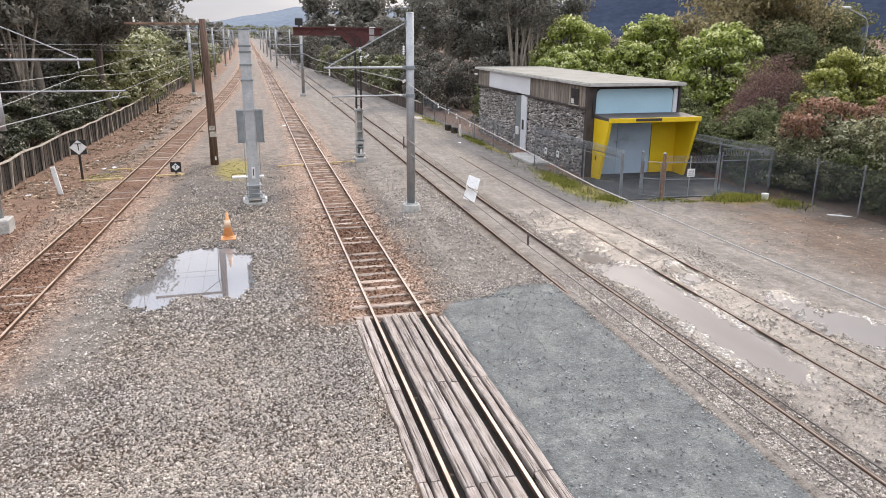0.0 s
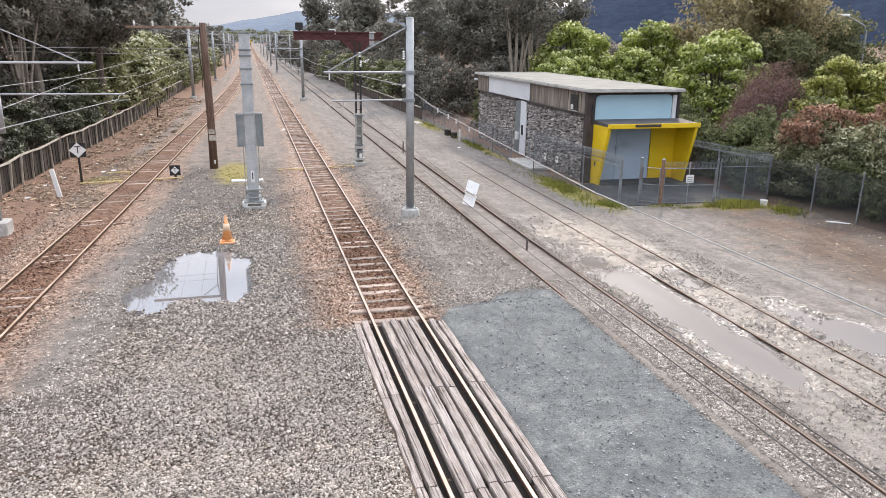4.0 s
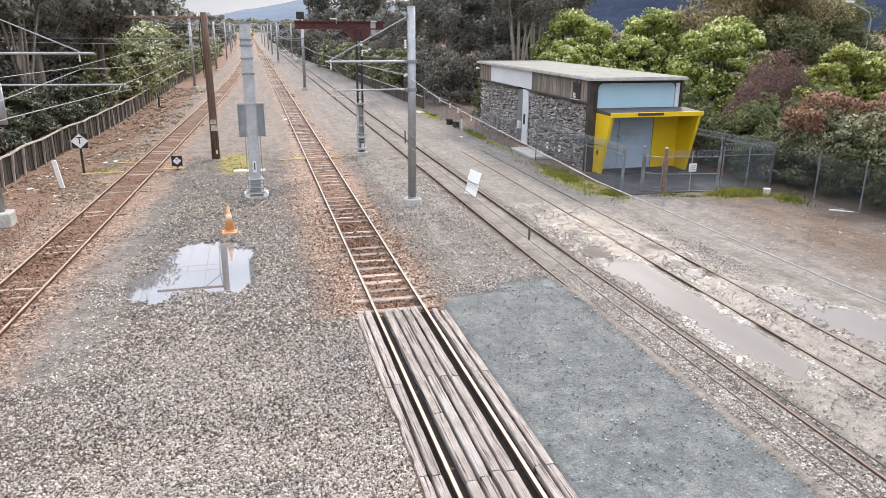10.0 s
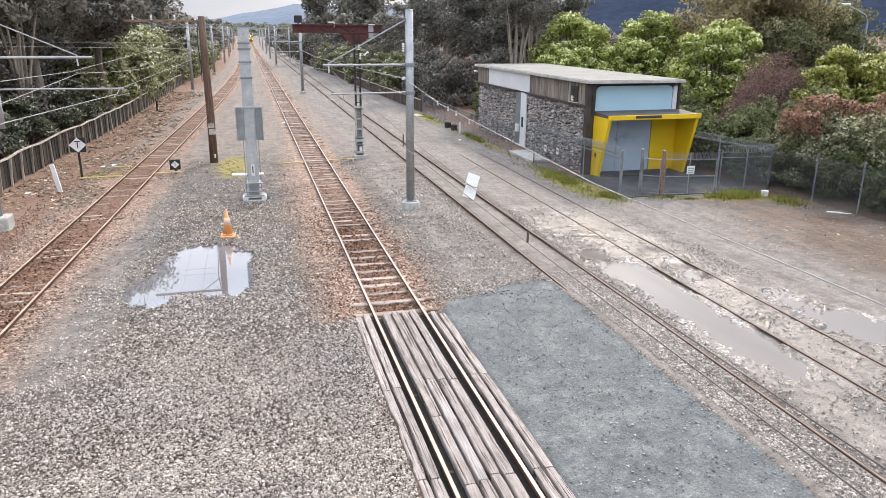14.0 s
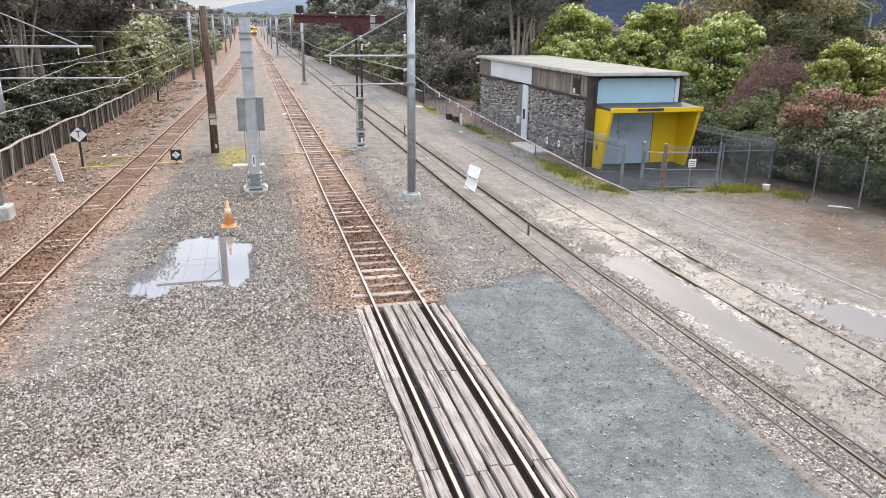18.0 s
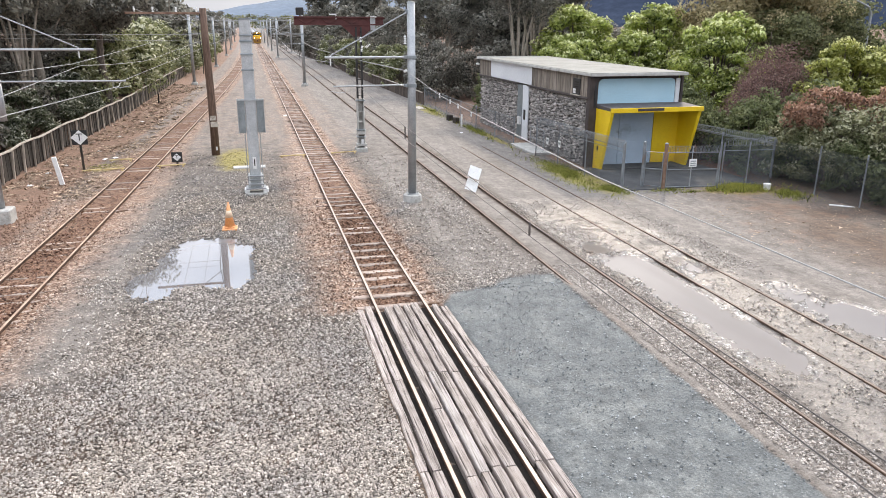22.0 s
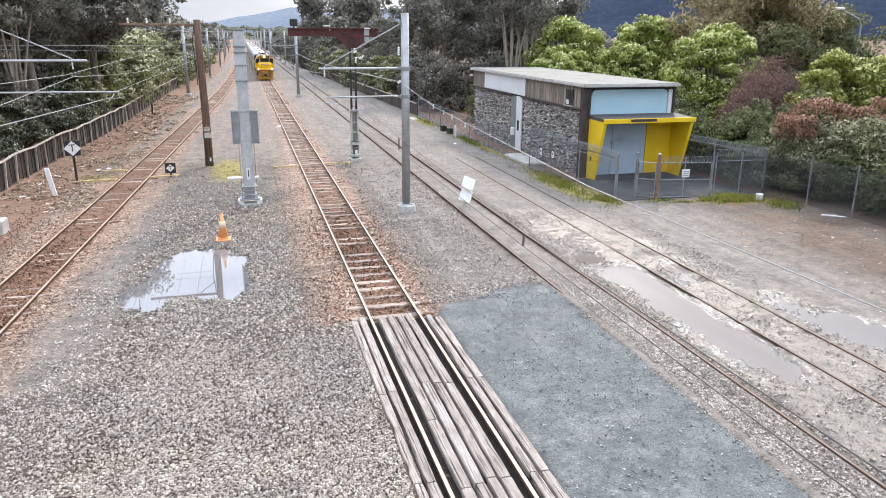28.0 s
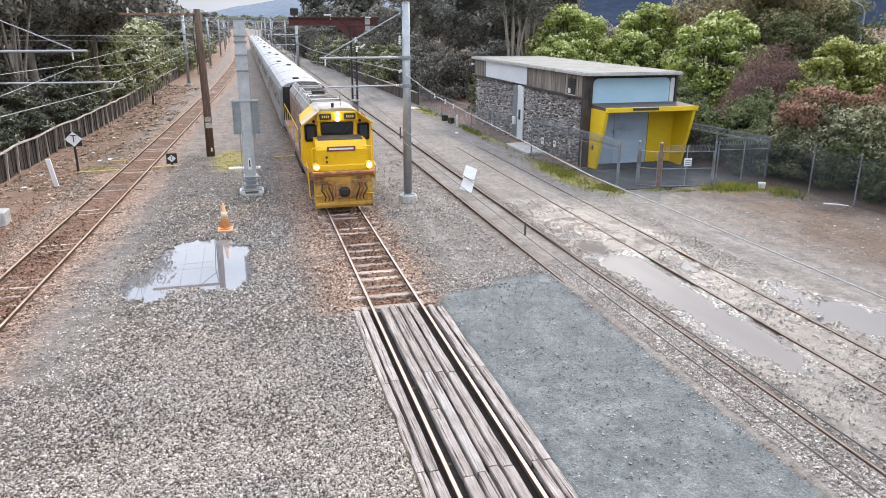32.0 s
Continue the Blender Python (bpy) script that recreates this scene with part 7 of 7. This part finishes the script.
        for y in range(4, 15, 2):
            part("stanchion", Geo().cyl((sx * 1.12, y, 1.3), (sx * 1.12, y, 2.2), 0.016, None, 5), LOCO_YELLOW, ob)
    part("rear_platform", Geo().box(0, 15.0, 1.3, 2.2, 0.9, 0.12, 0.01), UNDERFRAME, ob)
    part("rear_wall", Geo().box(0, 14.7, 2.2, 1.5, 0.2, 1.9, 0.05), UNDERFRAME, ob)
    part("fuel_tank", Geo().box(0, 7.6, 0.65, 2.0, 4.2, 0.75, 0.08), UNDERFRAME, ob)
    for y0 in (1.8, 10.9):
        bogie = part("bogie", Geo().box(0.78, y0 + 1.4, 0.6, 0.12, 3.4, 0.3, 0.04).box(-0.78, y0 + 1.4, 0.6, 0.12, 3.4, 0.3, 0.04).box(0, y0 + 1.4, 0.75, 1.5, 0.5, 0.3, 0.03), UNDERFRAME, ob)
        for k in range(3):
            wheelset(bogie, y0 + 0.2 + k * 1.25)
    return ob


def carriage():
    ob = thing("passenger_carriage", 0, 0, 0, "silver-grey passenger carriage with a long ribbed roof", "railway carriage", "carriages of the train")
    L = 18.6
    body = [(-1.2, 0.85), (1.2, 0.85), (1.22, 2.62), (1.1, 2.9), (-1.1, 2.9), (-1.22, 2.62)]
    part("body", Geo().prism(body, "y", 0.3, L), CAR_SIDE, ob, "silver side walls")
    r = []
    for i in range(9):
        a = radians(180 * i / 8)
        r.append((1.2 * math.cos(a), 2.72 + 0.52 * math.sin(a) ** 0.8))
    roof = part("roof", Geo().prism(r, "y", 0.2, L + 0.1), CAR_ROOF, ob, "pale grey curved roof")
    for y in np.arange(3.0, L, 6.0):
        part("roof_seam", Geo().tube([(1.2 * math.cos(radians(180 * i / 8)) * 1.003, float(y), 2.725 + 0.525 * math.sin(radians(180 * i / 8)) ** 0.8) for i in range(9)], 0.009, 4), CAR_SIDE, roof)
    for y, x in ((2.2, -0.25), (15.8, 0.2)):
        part("roof_vent", Geo().box(x, y, 3.255, 0.34, 0.42, 0.09, 0.03), UNDERFRAME, roof, "dark roof vent")
    for sx in (-1, 1):
        for k in range(9):
            w = part("window", Geo().box(sx * 1.215, 2.2 + k * 1.8, 2.1, 0.03, 1.25, 0.66, 0.012), GLASS_DARK, ob, "dark window")
        part("door", Geo().box(sx * 1.22, 1.0, 1.9, 0.03, 0.75, 1.9, 0.01), CAR_ROOF, ob)
    part("end_wall", Geo().box(0, 0.25, 1.95, 2.2, 0.12, 2.0, 0.02), UNDERFRAME, ob, "dark end wall")
    part("gangway", Geo().box(0, 0.02, 1.95, 0.9, 0.45, 2.0, 0.05), BLACK, ob, "black gangway bellows")
    part("underframe", Geo().box(0, L / 2, 0.72, 2.1, L - 1.0, 0.3, 0.03), UNDERFRAME, ob)
    for y0 in (2.4, L - 3.2):
        b = part("bogie", Geo().box(0.75, y0, 0.5, 0.1, 2.4, 0.25, 0.03).box(-0.75, y0, 0.5, 0.1, 2.4, 0.25, 0.03).box(0, y0, 0.6, 1.4, 0.4, 0.2), UNDERFRAME, ob)
        for k in (-0.85, 0.85):
            wheelset(b, y0 + k, 0.4)
    return ob


loco = locomotive()
first = carriage()
train = [(loco, 0.0), (first, 15.6)]
for i in range(1, 8):
    train.append((copy_thing(first, Matrix()), 15.6 + 19.1 * i))


# ---- scraps at the yard edge ----
def yard_scraps():
    solo("marker_post", Geo().box(0, 0, 0.36, 0.1, 0.1, 0.8, 0.01), WHITE, "short white post at the foot of the wire fence", "post", m=pose(12.75, 43.96, -0.06))
    g = Geo().box(0, 0, 0.05, 0.7, 0.8, 0.06, 0.02, Matrix.Rotation(radians(7), 3, "X"))
    solo("pale_sheet", g, CAP_RAIL, "pale crumpled sheet lying in the grass", "sheet", m=pose(12.3, 54.0, -0.03, 0, 0, 25))
    g = Geo().cyl((0, 0, 0), (0, 0, 0.24), 0.12, 0.15, 14)
    solo("bucket", g, WHITE, "small white bucket on the ground by the fence", "bucket", m=pose(19.55, 23.75, -0.05))
    g = Geo().tube([(0, 0, 0.03), (0.35, -0.1, 0.05), (0.8, -0.12, 0.03)], 0.03, 6)
    solo("pipe_offcut", g, WHITE, "pale bent offcut lying on brown soil", "pipe", m=pose(20.0, 20.95, -0.05, 0, 0, -35))
    for x, y in ((12.85, 45.6), (12.8, 47.0)):
        solo("timber_block", Geo().box(0, 0, 0.18, 0.3, 0.4, 0.4, 0.03), PALING, "dark weathered block beside the wire fence", "block", "blocks beside the fence", m=pose(x, y, -0.06, 0, 0, 15))
    solo("low_stump", Geo().box(0, 0, 0.4, 0.12, 0.1, 0.9, 0.01), PALING, "short dark stump post on the bank", "post", m=pose(-7.2, 62.0, -0.1, 3, 4, 0))


yard_scraps()


def paper_scraps():
    rng = random.Random(12)
    for x, y, s in ((-8.6, 33.5, 0.16), (-8.3, 35.2, 0.12), (-6.9, 36.6, 0.14), (-6.5, 36.9, 0.16), (-8.7, 31.0, 0.14), (-7.6, 39.0, 0.12), (-7.4, 44.0, 0.15), (-7.0, 50.5, 0.16), (2.2, 52.0, 0.2), (11.9, 41.0, 0.14)):
        z = float(height(np.array([x]), np.array([y]))[0])
        g = Geo().add([(-s, -s * 0.7, 0.01), (s, -s * 0.5, 0.03), (s * 0.8, s * 0.7, 0.015), (-s * 0.6, s * 0.6, 0.05), (0, 0, 0.07), (0, 0, -0.01)], [(0, 1, 4), (1, 2, 4), (2, 3, 4), (3, 0, 4), (0, 1, 5), (1, 2, 5), (2, 3, 5), (3, 0, 5)])
        solo("paper_scrap", g, WHITE, "crumpled white scrap lying on brown ground", "litter", "scraps of litter", m=pose(x, y, z, 0, 0, rng.uniform(0, 360)))


paper_scraps()


# ---- leaf litter ----
def litter(label, spots, seed):
    rng = np.random.default_rng(seed)
    vs = []
    for x0, x1, y0, y1, n, s0 in spots:
        y = rng.uniform(y0, y1, n)
        x = rng.uniform(x0, x1, n) + (fence_x(y) if x0 < 4 and x1 < 5 else 0)
        keep = fbm(x * 0.9, y * 0.9, 31) > rng.uniform(0.3, 0.62, n)
        x, y = x[keep], y[keep]
        k = len(x)
        s = s0 * rng.uniform(0.5, 1.6, (k, 1, 1))
        q = rng.normal(0, 0.6, (k, 3, 3)) * s
        q[:, :, 2] = np.abs(q[:, :, 2]) * 0.5
        q += np.stack([x, y, height(x, y) + 0.008], 1)[:, None]
        vs.append(q.reshape(-1, 3))
    v = np.concatenate(vs)
    me = bpy.data.meshes.new("leaf_litter")
    me.from_pydata(v.tolist(), [], np.arange(len(v)).reshape(-1, 3).tolist())
    me.materials.append(LITTER)
    tagged(new("leaf_litter", me), label, "leaf litter", "", "stuff")


litter("dead leaves, bark and scraps on brown soil", [(0.2, 4.0, 28, 48, 15000, 0.075), (0.2, 3.6, 48, 80, 8000, 0.12), (14.0, 20.6, 12.0, 24.0, 5000, 0.035), (13.0, 14.2, 25.5, 40.0, 1500, 0.05), (-0.6, 4.0, 24, 30, 2500, 0.06)], 14)


# ---- ballast and loose stones ----
def on_gravel(x, y, r):
    z = zones(x, y)
    clear = (np.abs(x - TRACK_X) > 1.02) | (y > 15.3)
    for c in (TRACK_X, SIDING_X, YARD_X):
        clear &= np.abs(np.abs(x - c) - GAUGE / 2 - 0.03) > 0.08
    clear &= np.abs(np.abs(x - left_x(y)) - GAUGE / 2 - 0.03) > 0.08
    return clear & (pool(x, y) < -0.02) & (r < stone_cover(x, y, z))


scatter_stones("ballast", "loose grey and brown crushed stone ballast", [
    (-5.2, 1.92, 6.9, 10.2, 2050, 0.0158, True), (-6.5, 1.92, 10.2, 14.5, 1350, 0.0215, False), (-7.5, 2.02, 14.5, 18.0, 560, 0.027, False), (-8.0, 7.0, 18.0, 24.0, 420, 0.027, False), (-8.0, 7.5, 24.0, 38.0, 170, 0.030, False),
    (4.05, 7.4, 7.0, 17.0, 900, 0.018, False), (7.45, 8.45, 6.5, 17.0, 1100, 0.021, False), (8.45, 13.0, 6.0, 24.0, 420, 0.023, False), (1.9, 4.2, 15.3, 26.0, 500, 0.026, False), (4.1, 7.3, 15.5, 18.0, 500, 0.025, False)], 9, on_gravel)


# ---- the train runs in ----
def motions():
    run = [(0, 716.0), (10, 497.0), (20, 278.4), (25, 168.6), (27.5, 114.0), (28.5, 93.8), (30, 64.0), (31, 44.2), (32, 24.0)]
    for ob, back in train:
        walk(ob, [(t, pose(TRACK_X, y + back, 0.003)) for t, y in run])


motions()
